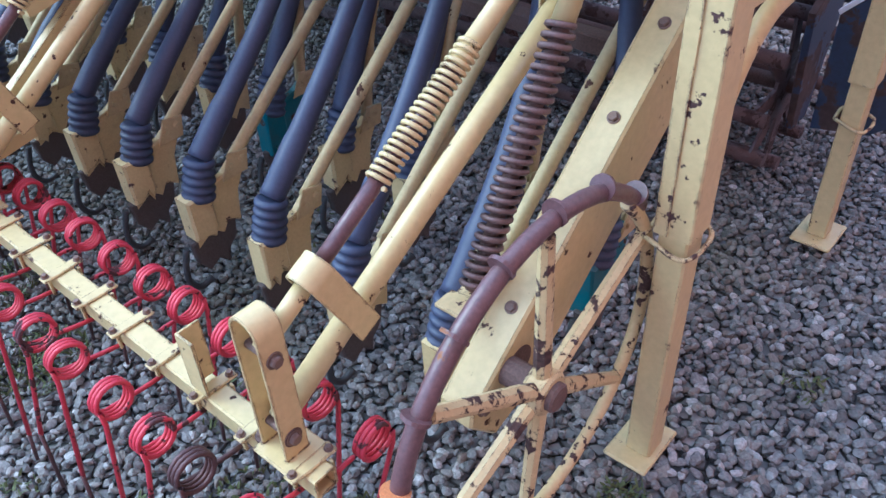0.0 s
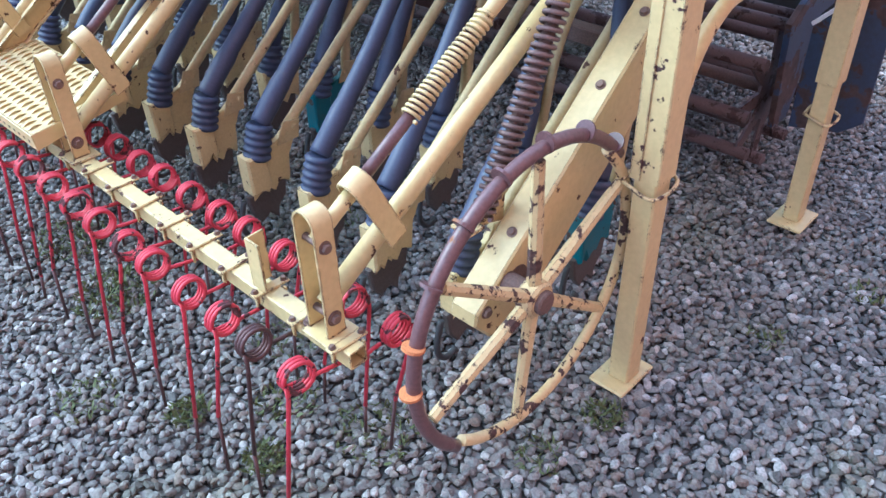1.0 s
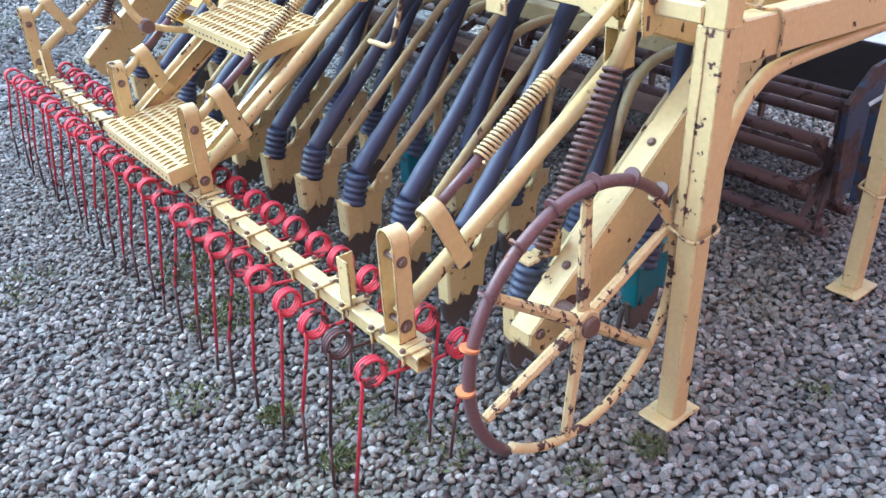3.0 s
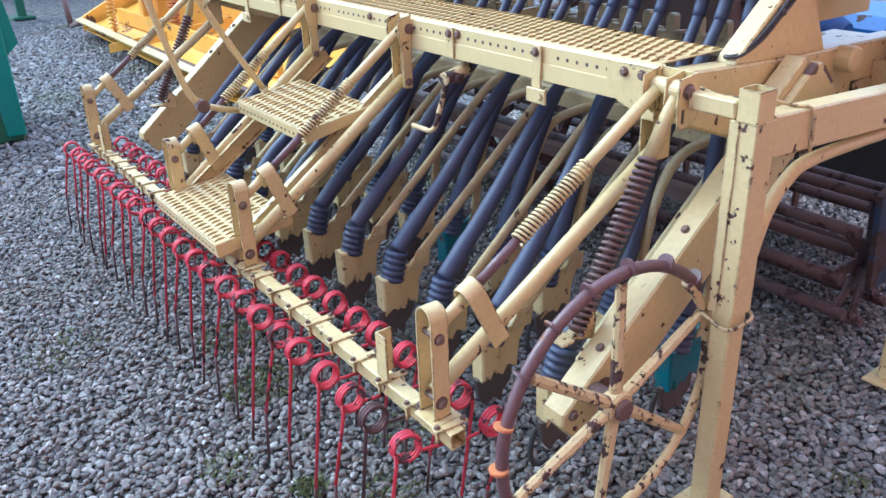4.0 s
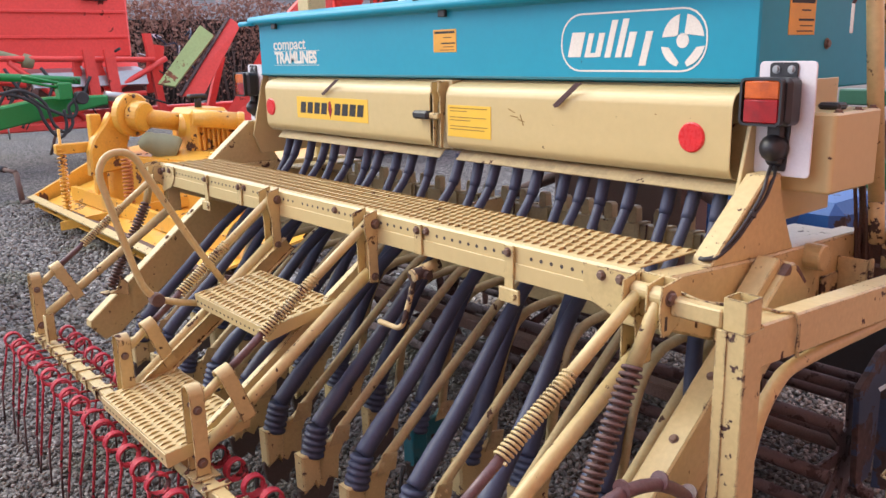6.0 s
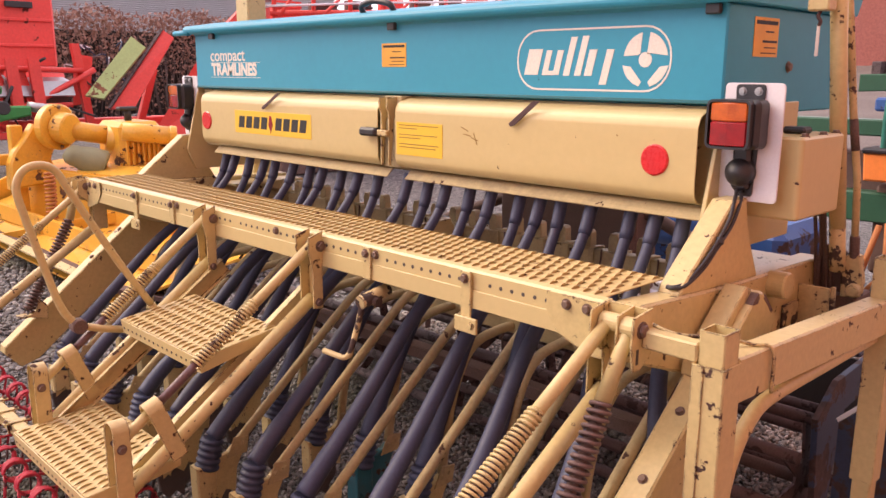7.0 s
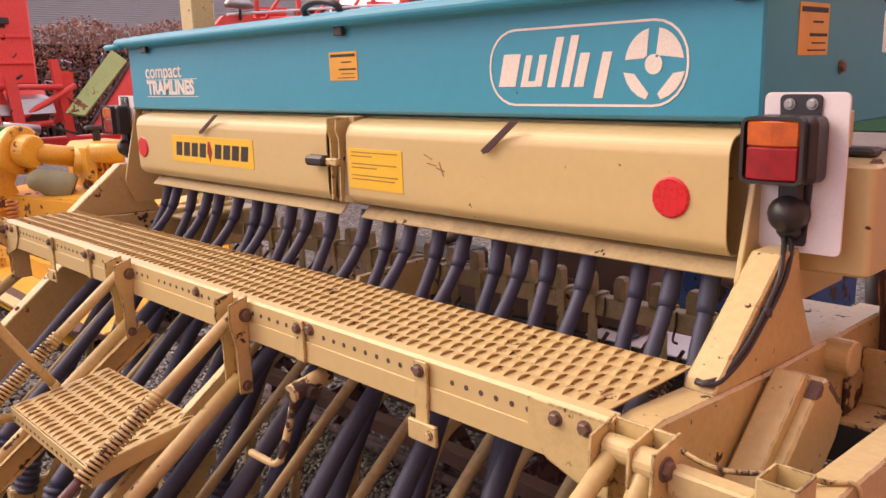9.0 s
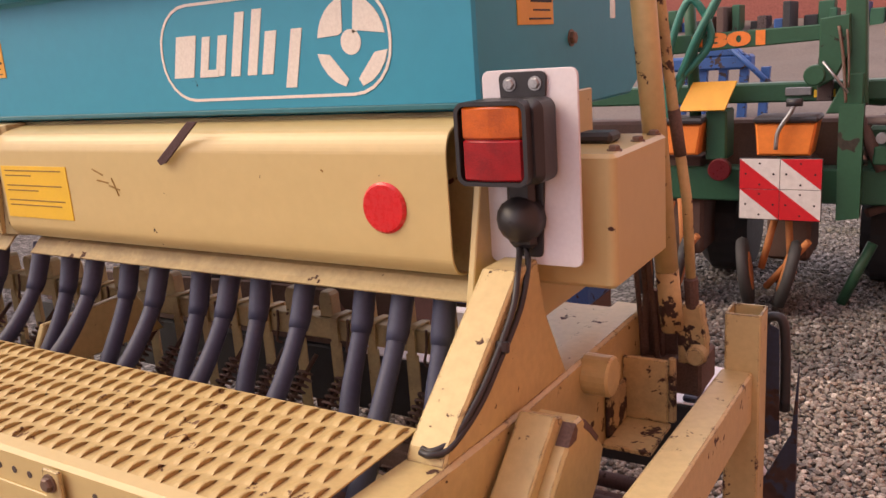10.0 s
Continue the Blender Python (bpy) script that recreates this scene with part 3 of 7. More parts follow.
CLEVS = (0.0, -1.02, flip(-1.02) + 0.04, flip(0.0) - 0.05)
clevis(CLEVS[0], (0.035, 0.665, 0.915), (0.068, 0.615, 1.075))
clevis(CLEVS[1], (-0.995, 0.612, 0.912), (-0.977, 0.612, 1.088))
clevis(CLEVS[2], (-1.622, 0.612, 0.922), (-1.610, 0.612, 1.092))
clevis(CLEVS[3], (-2.705, 0.665, 0.915), (-2.735, 0.615, 1.075))
# small upright angle pieces on the bar
for x in (-0.19, -2.55):
    a = Shape().prism([(x - 0.022, -0.022), (x + 0.022, -0.022), (x + 0.022, -0.017), (x - 0.017, -0.017), (x - 0.017, 0.022), (x - 0.022, 0.022)], 2, 0.414, 0.535, 0.001)
    part("stop_angle", a, cream, harrow, "short upright cream angle iron")

# ---------------------------------------------------------------- footboard and steps


def tread(name, parent, lo, hi, z, pitch, rows, seed=0, tilt=None):
    """A pierced sheet with rows of arched scoops, each open at one side under a toothed lip. lo, hi: (x, y)."""
    s = Shape()
    nx = max(2, round((hi[0] - lo[0]) / pitch))
    dx, dy = (hi[0] - lo[0]) / (nx + 0.5), (hi[1] - lo[1]) / rows
    nv, rise = 12, 0.0058
    for j in range(rows):
        off = 0.5 * dx if j % 2 else 0.0
        for i in range(nx):
            ox, oy = lo[0] + i * dx + off, lo[1] + j * dy
            verts, faces = [], []
            arch = [max(0.0, math.sin(math.pi * (k / nv - 0.07) / 0.86)) ** 0.75 if 0.07 < k / nv < 0.93 else 0.0 for k in range(nv + 1)]
            for u, h in ((0.0, 0.0), (0.18, 0.30), (0.38, 0.80), (0.54, 1.0), (0.61, 0.97)):
                for k in range(nv + 1):
                    g = arch[k]
                    notch = (0.24 if k % 2 else 0.0) * g if u > 0.55 else 0.0
                    verts.append((ox + (u + (0.66 - u) * (1 - g) * (1 if u > 0.45 else 0.3 if u > 0.1 else 0)) * dx, oy + dy * k / nv, z + rise * g * (h - notch)))
            for a in range(4):
                for k in range(nv):
                    b = a * (nv + 1) + k
                    faces.append((b, b + nv + 1, b + nv + 2, b + 1))
            n = len(verts)
            for h in (0.85, None):
                for k in range(nv + 1):
                    verts.append((ox + 0.56 * dx, oy + dy * k / nv, z + rise * arch[k] * h if h else z - 0.0012))
            for k in range(nv):
                faces.append((n + k, n + nv + 1 + k, n + nv + 2 + k, n + k + 1))
            n = len(verts)
            for u in (0.0, 1.0):
                for k in range(nv + 1):
                    verts.append((ox + ((0.66 - 0.02 * arch[k]) if u == 0 else 1.0) * dx, oy + dy * k / nv, z - (0.0006 * arch[k] if u == 0 else 0)))
            for k in range(nv):
                faces.append((n + k, n + nv + 1 + k, n + nv + 2 + k, n + k + 1))
            s.add(verts, faces)
        # plain ends of the row
        for x0, x1 in ((lo[0], lo[0] + off), (lo[0] + nx * dx + off, hi[0])):
            if x1 - x0 > 0.001:
                s.add([(x0, lo[1] + j * dy, z), (x1, lo[1] + j * dy, z), (x1, lo[1] + (j + 1) * dy, z), (x0, lo[1] + (j + 1) * dy, z)], [(0, 1, 2, 3)])
    s.box((lo[0] + 0.001, lo[1] + 0.001, z - 0.0035), (hi[0] - 0.001, hi[1] - 0.001, z - 0.0014), 0.0004)
    if tilt is not None:
        s.v = [tuple(tilt @ Vector(v)) for v in s.v]
    return part(name, s, cream_tread, parent, "pierced sheet with rows of raised toothed scoops")


cream_tread = surface("tread_plate_paint", (0.53, 0.41, 0.185), 0.5, second=(0.48, 0.355, 0.155), scale=5.0, chips=(0.22, 0.11, 0.05), chip_level=0.66, chip_scale=40, dirt=(0.48, 0.35, 0.17), dirt_level=0.62, bump=0.1)

FB_Y0, FB_Y1, FB_Z = 0.632, 0.895, 1.112
FB_X0, FB_X1 = flip(0.045), 0.045
footboard = thing("footboard", "long cream loading footboard with a pierced non-slip tread", "footboard", (0, 0, 0))
tread("tread", footboard, (FB_X0, FB_Y0 + 0.012), (0.030, FB_Y1), FB_Z, 0.031, 6)
f = Shape()
f.prism([(FB_Y0 - 0.008, 1.02), (FB_Y0 - 0.002, 1.02), (FB_Y0 - 0.002, 1.106), (FB_Y0 + 0.014, 1.1105), (FB_Y0 + 0.014, 1.1145), (FB_Y0 - 0.003, 1.112), (FB_Y0 - 0.008, 1.106)], 0, FB_X0, FB_X1 + 0.01, 0.001)
part("fascia", f, cream_clean, footboard, "cream front edge strip with a row of small holes")
lower = Shape().box((FB_X0, FB_Y0 - 0.012, 1.016), (FB_X1 + 0.01, FB_Y0 - 0.0085, 1.062), 0.001)
lower.box((FB_X0, FB_Y0 - 0.0015, 1.03), (FB_X1, FB_Y0 + 0.05, 1.036), 0.001)
part("lower_rail", lower, cream_clean, footboard, "cream bolted lower rail")
# solid dark discs stand in for the shade inside the holes
hole = Shape()
k = 0
x = FB_X0 + 0.16
while x < FB_X1 - 0.09:
    if k % 11 not in (10,):
        hole.cyl((x, FB_Y0 - 0.0088, 1.082), (x, FB_Y0 - 0.004, 1.082), 0.0052, 8)
    x += 0.0345
    k += 1
tagged(part("perforation", hole, steel_and_hole_dark, footboard, "dark discs for the shade in a row of small holes"), kind="stuff")
for x in (-0.35, -0.735, -1.9, -2.22):
    s = Shape().box((x - 0.017, FB_Y0 - 0.019, 0.972 if x > -0.5 or x < -2.1 else 1.016), (x + 0.017, FB_Y0 - 0.0125, 1.108), 0.0015)
    p = part("strap", s, cream, footboard, "flat cream strap bolted to the edge")
    part("bolt", Shape().bolt((x - 0.002, FB_Y0 - 0.0195, 1.09), (0, -1, 0), 0.010, 0.009), bolt_mat, p)
    if x > -0.5 or x < -2.1:
        part("tab", Shape().box((x - 0.03, FB_Y0 - 0.028, 0.955), (x + 0.045, FB_Y0 - 0.0195, 0.995), 0.002).bolt((x + 0.028, FB_Y0 - 0.028, 0.975), (0, -1, 0), 0.008, 0.006), cream, p)
    else:
        part("bolt", Shape().bolt((x + 0.03, FB_Y0 - 0.009, 1.09), (0, -1, 0), 0.010, 0.009), bolt_mat, p)
for x in (-0.043, 0.012, -1.2, -2.62, -2.68):
    part("bolt", Shape().bolt((x, FB_Y0 - (0.0085 if x == -1.2 else 0.0165), 1.088), (0, -1, 0), 0.010, 0.010), bolt_mat, footboard)
for sx in (1, -1):
    fx = (lambda v: v) if sx > 0 else flip
    q = [(fx(-0.10), 1.109), (fx(0.055), 1.109), (fx(0.055), 0.985), (fx(0.022), 0.985), (fx(-0.062), 1.014), (fx(-0.10), 1.055)]
    part("fish_plate", Shape().prism(q, 1, FB_Y0 - 0.0165, FB_Y0 - 0.0125, 0.001), cream, footboard, "tapered cream fish plate at the board's end")
# brackets that carry the arms below the board
for x, top in ((0.081, 1.095), (-0.985, 1.118), (-1.617, 1.118), (flip(0.081), 1.095)):
    b = Shape()
    inner = -2 < x < -0.5
    near = FB_Y0 - 0.02
    for dx in (-0.034, 0.030):
        if inner:
            b.prism([(FB_Y0 - 0.010, top + 0.004), (FB_Y0 - 0.060, top - 0.010), (FB_Y0 - 0.062, top - 0.05), (FB_Y0 - 0.048, 1.0), (FB_Y0 - 0.048, 0.89), (near + 0.006, 0.885), (near + 0.006, 1.0), (FB_Y0 - 0.013, 1.016)], 0, x + dx, x + dx + 0.006, 0.001)
        else:
            b.prism([(FB_Y0 + 0.008, top + 0.020), (FB_Y0 - 0.055, top + 0.008), (FB_Y0 - 0.060, top - 0.05), (FB_Y0 - 0.02, 1.008), (FB_Y0 + 0.008, 1.008)], 0, x + dx, x + dx + 0.005, 0.001)
    if inner:
        b.box((x - 0.028, FB_Y0 - 0.020, 0.89), (x + 0.030, FB_Y0 - 0.015, 1.010), 0.001)
    else:
        # back plate, and the channel that carries the arm
        c0 = 0.012 if x > CX else flip(0.056)
        b.box((min(x - 0.034, x + 0.035), FB_Y0 + 0.002, 1.008), (max(x - 0.034, x + 0.035) + 0.04 * (1 if x > CX else -1) * (x > CX), FB_Y0 + 0.008, top + 0.018), 0.001)
        for dx in (0.0, 0.039):
            b.box((c0 + dx, FB_Y0 - 0.012, 0.885), (c0 + dx + 0.005, FB_Y0 + 0.05, 1.012), 0.001)
        b.box((c0 + 0.005, FB_Y0 + 0.044, 0.885), (c0 + 0.039, FB_Y0 + 0.05, 1.012), 0.001)
    p = part("arm_bracket", b, cream, footboard, "upright cream bracket plates")
    if not inner:
        part("rod_eye", Shape().cyl((x - 0.028, FB_Y0 - 0.018, 1.076), (x + 0.029, FB_Y0 - 0.018, 1.076), 0.0195, 18, 0.002), cream, p, "welded cream tube eye")
    part("bolt", Shape().cyl((x - 0.04, FB_Y0 - 0.02, 1.078), (x + 0.04, FB_Y0 - 0.02, 1.078), 0.008).bolt((x + 0.037, FB_Y0 - 0.02, 1.078), (1, 0, 0), 0.013, 0.01), bolt_mat, p)
    if inner:
        part("bolt", Shape().bolt((x + 0.037, FB_Y0 - 0.030, 0.908), (1, 0, 0), 0.010, 0.009), bolt_mat, p)

steps = thing("boarding_steps", "cream boarding ladder with two pierced treads and a bent tube handrail", "steps", (0, 0, 0))
for x in (-1.075, -1.60):
    p0, p1 = Vector((0, -0.03, 0.425)), Vector((0, 0.655, 0.905))
    d = (p1 - p0).normalized()
    nrm = Vector((0, -d.z, d.y)) * 0.03
    prof = [p0 - nrm, p1 - nrm, p1 + nrm, p0 + nrm]
    s = Shape().prism([(p.y, p.z) for p in prof], 0, x - 0.004, x + 0.004, 0.001)
    w = 0.022 * (-1 if x > -1.3 else 1)
    for o in (nrm, -nrm):
        q = [p0 + o, p1 + o, p1 + o * 0.86, p0 + o * 0.86]
        s.prism([(p.y, p.z) for p in q], 0, min(x, x + w), max(x, x + w), 0.001)
    part("stringer", s, cream, steps, "cream channel stringer")


def step(name, xa, xb, y0, y1, z, rise):
    tilt = Matrix.Translation((0, y0, z)) @ Matrix.Rotation(math.atan2(rise, y1 - y0), 4, "X")
    depth = math.hypot(y1 - y0, rise)
    s = Shape()
    s.box((xa, -0.003, -0.045), (xb, 0.001, 0.0015), 0.001, tilt)
    s.box((xa, depth - 0.002, -0.03), (xb, depth + 0.002, 0.0015), 0.001, tilt)
    for x in (xa, xb - 0.004):
        s.prism([(0.001, -0.045), (depth, -0.028), (depth, 0.001), (0.001, 0.001)], 0, x, x + 0.004, 0.001)
        s.v[-16:] = [tuple(tilt @ Vector(v)) for v in s.v[-16:]]
    p = part(name, s, cream_clean, steps, "folded cream step with a pierced tread")
    # the shaded holes of the step's edge, again as dark discs
    n = Shape()
    k = int((xb - xa) / 0.03)
    for i in range(k):
        a, b = tilt @ Vector((xa + 0.02 + i * 0.03, -0.0045, -0.024)), tilt @ Vector((xa + 0.02 + i * 0.03, 0.0, -0.024))
        n.cyl(a, b, 0.0042, 6)
    tagged(part("perforation", n, steel_and_hole_dark, p), kind="stuff")
    t = tread("tread", p, (xa + 0.002, 0.002), (xb - 0.002, depth), 0.002, 0.031, 6, tilt=tilt)
    return p


step("step", -1.565, -1.045, 0.255, 0.515, 0.79, 0.035)
step("step", -1.60, -1.04, -0.09, 0.175, 0.492, 0.03)
hx = -1.60
hr = bend([(hx, 0.128, 0.79), (hx, 0.083, 0.86), (hx, 0.032, 1.05), (hx, 0.000, 1.18), (hx, -0.010, 1.245), (hx, 0.014, 1.292), (hx, 0.059, 1.306), (hx, 0.106, 1.285), (hx, 0.153, 1.198), (hx, 0.271, 0.982), (hx, 0.374, 0.812)], 6)
part("handrail", Shape().tube(hr, 0.0122, 12), cream, steps, "bent cream tube handrail")
part("handrail_knuckle", Shape().cyl((hx - 0.012, 0.128, 0.79), (hx + 0.03, 0.128, 0.79), 0.024, 14, 0.003), rust_and_shade, steps, "dark rusty pivot knuckle")
part("handrail_stay", Shape().tube([(hx, 0.128, 0.79), (hx + 0.01, 0.20, 0.765), (-1.60, 0.33, 0.73)], 0.012, 10), cream, steps)
part("handrail_foot", Shape().tube([(hx, 0.374, 0.812), (-1.60, 0.39, 0.78)], 0.014, 10), cream, steps)
crank = thing("depth_crank", "small cream hand crank hanging below the footboard", "crank", (0, 0, 0))
part("shaft", Shape().cyl((-0.70, 0.56, 0.965), (-0.70, 0.66, 0.985), 0.02).cyl((-0.735, 0.60, 0.965), (-0.665, 0.60, 0.965), 0.013), cream_flaking, crank)
part("handle", Shape().tube(bend([(-0.715, 0.585, 0.965), (-0.72, 0.565, 0.89), (-0.725, 0.545, 0.825), (-0.735, 0.54, 0.808), (-0.755, 0.535, 0.802), (-0.83, 0.53, 0.803)], 5), 0.0085, 9), cream_flaking, crank, "bent worn crank handle")

# ---------------------------------------------------------------- frame of the drill
frame_thing = thing("drill_frame", "chipped cream welded steel frame of the seed drill", "machine frame", (0, 0, 0))


def end_frame(side):
    """The end of the frame; side 1 is x near 0, -1 the far end."""
    def X(x):
        return x if side > 0 else flip(x)

    def span(a, b):
        return (min(X(a), X(b)), max(X(a), X(b)))

    lo, hi = span(0.028, 0.098)
    s = Shape().prism([(0.640, 0.985), (0.640, 1.092), (0.70, 1.097), (1.08, 1.073), (1.66, 1.057), (1.66, 0.86), (0.95, 0.87)], 0, lo, hi, 0.006)
    part("end_beam", s, cream, frame_thing, "deep cream box beam with chipped edges")
    lo, hi = span(0.034, 0.094)
    g = Shape().prism([(0.855, 1.086), (0.865, 1.105), (1.085, 1.282), (1.152, 1.282), (1.17, 1.20), (1.245, 1.068), (1.08, 1.072)], 0, lo, hi, 0.004)
    part("gusset", g, cream, frame_thing, "sloping cream gusset box below the lamp board")
    part("inner_plate", Shape().box((span(-0.12, 0.0278)[0], 1.27, 1.030), (span(-0.12, 0.0278)[1], 1.66, 1.044), 0.003), cream, frame_thing, "flat cream plate inside the end beam")
    # the slanting coulter arm
    lo, hi = span(0.112, 0.182)
    a, b = Vector((0.235, 0.400)), Vector((1.05, 1.060))
    d = (b - a).normalized()
    n = Vector((d.y, -d.x))
    prof = [a + n * 0.02 - d * 0.03, a - d * 0.008, a + d * 1.07, a + d * 1.088 + n * 0.017, a + d * 1.10 + n * 0.135, a + d * 1.05 + n * 0.155, a + n * 0.15 + d * 0.05, a + n * 0.12 - d * 0.028]
    arm = part("coulter_arm", Shape().prism([tuple(p) for p in prof], 0, lo, hi, 0.005), cream, frame_thing, "wide slanting cream box arm with bolts and a round hole")
    cap = [a + d * 0.80 - n * 0.0005, a + d * 0.83 - n * 0.026, a + d * 1.06 - n * 0.028, a + d * 1.075 - n * 0.0005]
    part("arm_cap", Shape().prism([tuple(p) for p in cap], 0, *span(0.106, 0.162), 0.003), cream, arm, "thick cream plate welded on the arm")
    chip = [a + d * 1.030 - n * 0.0008, a + d * 1.068 - n * 0.0008, a + d * 1.066 + n * 0.013, a + d * 1.052 + n * 0.020, a + d * 1.036 + n * 0.007]
    part("bare_patch", Shape().prism([tuple(p) for p in chip], 0, *span(0.1625, 0.1827), 0.0004), rust_and_shade, arm, "paint flaked to dark rust at the corner")
    edge = [a + d * 1.090 + n * 0.030, a + d * 1.0935 + n * 0.055, a + d * 1.098 + n * 0.10, a + d * 1.088 + n * 0.098, a + d * 1.084 + n * 0.06, a + d * 1.078 + n * 0.032]
    part("bare_patch", Shape().prism([tuple(p) for p in edge], 0, *span(0.170, 0.1826), 0.0004), rust_and_shade, arm)
    for k in (0.175, 0.53, 0.71):
        p = a + d * k
        part("bolt", Shape().bolt(((lo + hi) / 2 + 0.004, p.x, p.y), (0, -d.y, d.x), 0.009, 0.008), bolt_mat, arm)
    face = X(0.182) + 0.0006 * side
    p = a + d * 0.104 + n * 0.06
    # solid dark plug painted for the shade inside the bore
    part("bore", Shape().cyl((face - 0.03 * side, p.x, p.y), (face + 0.0012 * side, p.x, p.y), 0.031, 20), rust_and_shade, arm, "dark plug for the shade in the round bore")
    part("bolt", Shape().bolt((face, a.x + 0.022, a.y - 0.012), (side, 0, 0), 0.011, 0.009), bolt_mat, arm)
    part("pin", Shape().cyl((X(0.09), 1.325, 1.035), (X(0.145), 1.325, 1.035), 0.036, 22, 0.004), cream, frame_thing, "round cream pivot pin")
    bracket = part("rear_bracket", Shape().box((span(0.099, 0.19)[0], 1.38, 0.866), (span(0.099, 0.19)[1], 1.508, 0.876), 0.002), cream_worn, frame_thing, "angled cream bracket with flaking paint")
    part("side_plate", Shape().box((span(0.099, 0.107)[0], 1.40, 0.877), (span(0.099, 0.107)[1], 1.499, 0.96), 0.002), cream_flaking, bracket)
    part("end_plate", Shape().box((span(0.099, 0.186)[0], 1.500, 0.877), (span(0.099, 0.186)[1], 1.508, 1.004), 0.002), cream_worn, bracket)
    part("flaked_edge", Shape().box((span(0.1865, 0.20)[0], 1.499, 0.88), (span(0.1865, 0.20)[1], 1.512, 1.01), 0.003), cream_flaking, bracket, "rusty flaking plate edge")
    # short link and heavy pressure spring
    top, mid, low = Vector((X(0.130), 0.600, 1.078)), Vector((X(0.106), 0.548, 0.922)), Vector((X(0.10), 0.335, 0.545))
    link = Shape().cyl((X(0.114), 0.60, 1.078), (X(0.150), 0.60, 1.078), 0.0215, 16, 0.003)
    link.tube([top, top.lerp(mid, 0.3), mid], [0.0150, 0.0165, 0.0185], 14)
    part("spring_link", link, cream, frame_thing, "short cream link tube above the spring")
    part("bolt", Shape().bolt((X(0.1575), 0.60, 1.078), (side, 0, 0), 0.014, 0.010), bolt_mat, frame_thing)
    fins = Shape().prism([(0.64, 1.117), (0.572, 1.108), (0.566, 1.05), (0.575, 0.995), (0.602, 0.992), (0.64, 1.02)], 0, *span(0.1515, 0.157), 0.001)
    fin = part("lug", fins, cream, frame_thing, "upright cream lug plate with a slotted tail")
    # dark strip in place of the slot's inner shade
    part("slot", Shape().box((span(0.1568, 0.1578)[0], 0.583, 1.008), (span(0.1568, 0.1578)[1], 0.592, 1.040), 0.0002), steel_and_hole_dark, fin)
    part("pressure_spring", Shape().helix(mid, low, 0.0215, 0.0052, 27), spring_brown, frame_thing, "rusty heavy compression spring")
    part("spring_guide", Shape().tube([mid, low], 0.013, 10), rust_and_shade, frame_thing)
    seat = Shape().prism([(low.y - 0.02, low.z - 0.02), (low.y + 0.07, low.z - 0.045), (low.y + 0.075, low.z + 0.015), (low.y + 0.045, low.z + 0.05), (low.y + 0.03, low.z - 0.005)], 0, *span(0.07, 0.10), 0.002)
    seat.box((min(X(0.06), X(0.115)), low.y - 0.05, low.z - 0.022), (max(X(0.06), X(0.115)), low.y - 0.005, low.z - 0.014), 0.002)
    part("spring_seat", seat, cream_worn, frame_thing, "notched cream spring seat")


end_frame(1)
end_frame(-1)
# cross members behind and below
for y, z, h, w, mat in ((1.55, 0.93, 0.055, 0.05, olive), (1.18, 0.755, 0.06, 0.06, olive), (1.08, 0.60, 0.045, 0.045, rust_and_shade), (1.36, 0.74, 0.05, 0.05, rust_and_shade)):
    part("cross_bar", Shape().box((FB_X0 + 0.02, y - w / 2, z), (0.03, y + w / 2, z + h), 0.004), mat, frame_thing)
rs = random.Random(8)
for k in range(23):
    x = -0.07 - 0.1105 * k
    c = Shape().prism([(1.515, 0.915), (1.515, 0.99), (1.53, 0.995), (1.585, 0.99), (1.585, 0.94), (1.578, 0.93), (1.578, 0.988), (1.522, 0.988), (1.522, 0.915)], 0, x - 0.011, x + 0.011, 0.001)
    part("row_bracket", c, olive, frame_thing, "folded cream clip over the row bar")
    part("hanger", Shape().box((x - 0.017, 1.5165, 0.66), (x + 0.017, 1.5205, 0.9285), 0.0015).box((x - 0.017, 1.5165, 0.66), (x - 0.0135, 1.548, 0.9285), 0.001), olive, frame_thing, "flat cream hanger channel")
    tab = Shape().prism([(x - 0.052, 0.986), (x - 0.012, 0.986), (x - 0.014, 1.040), (x - 0.022, 1.048), (x - 0.044, 1.048), (x - 0.052, 1.030)], 1, 1.532, 1.566, 0.002)
    part("tab", tab, olive, frame_thing, "upright cream tab on the row bar")
    if k % 2:
        part("strap", Shape().tube(bend([(x + 0.040, 1.5215, 0.99), (x + 0.040, 1.518, 0.95), (x + 0.036, 1.512, 0.915), (x + 0.045, 1.520, 0.905)], 4), 0.0035, 6), rust_and_shade, frame_thing, "thin dark loop round the row bar")
for k in range(22):
    x = -0.10 - 0.115 * k + rs.uniform(-0.008, 0.008)
    part("row_spring", Shape().helix((x - 0.03, 1.30, 0.70), (x + 0.006, 1.46, 0.865), 0.0185, 0.0037, 15, 5, 10), spring_brown, frame_thing, "slanting rusty coil spring")
    part("spring_rod", Shape().tube([(x - 0.036, 1.27, 0.67), (x + 0.012, 1.495, 0.90)], 0.006, 6), rust_and_shade, frame_thing)
part("bearing_plate", Shape().prism([(1.10, 0.90), (1.16, 1.02), (1.42, 1.03), (1.50, 0.90)], 0, -1.235, -1.215, 0.003), cream, frame_thing, "cream centre plate between the hoses")

# ---------------------------------------------------------------- seed coulters with hoses


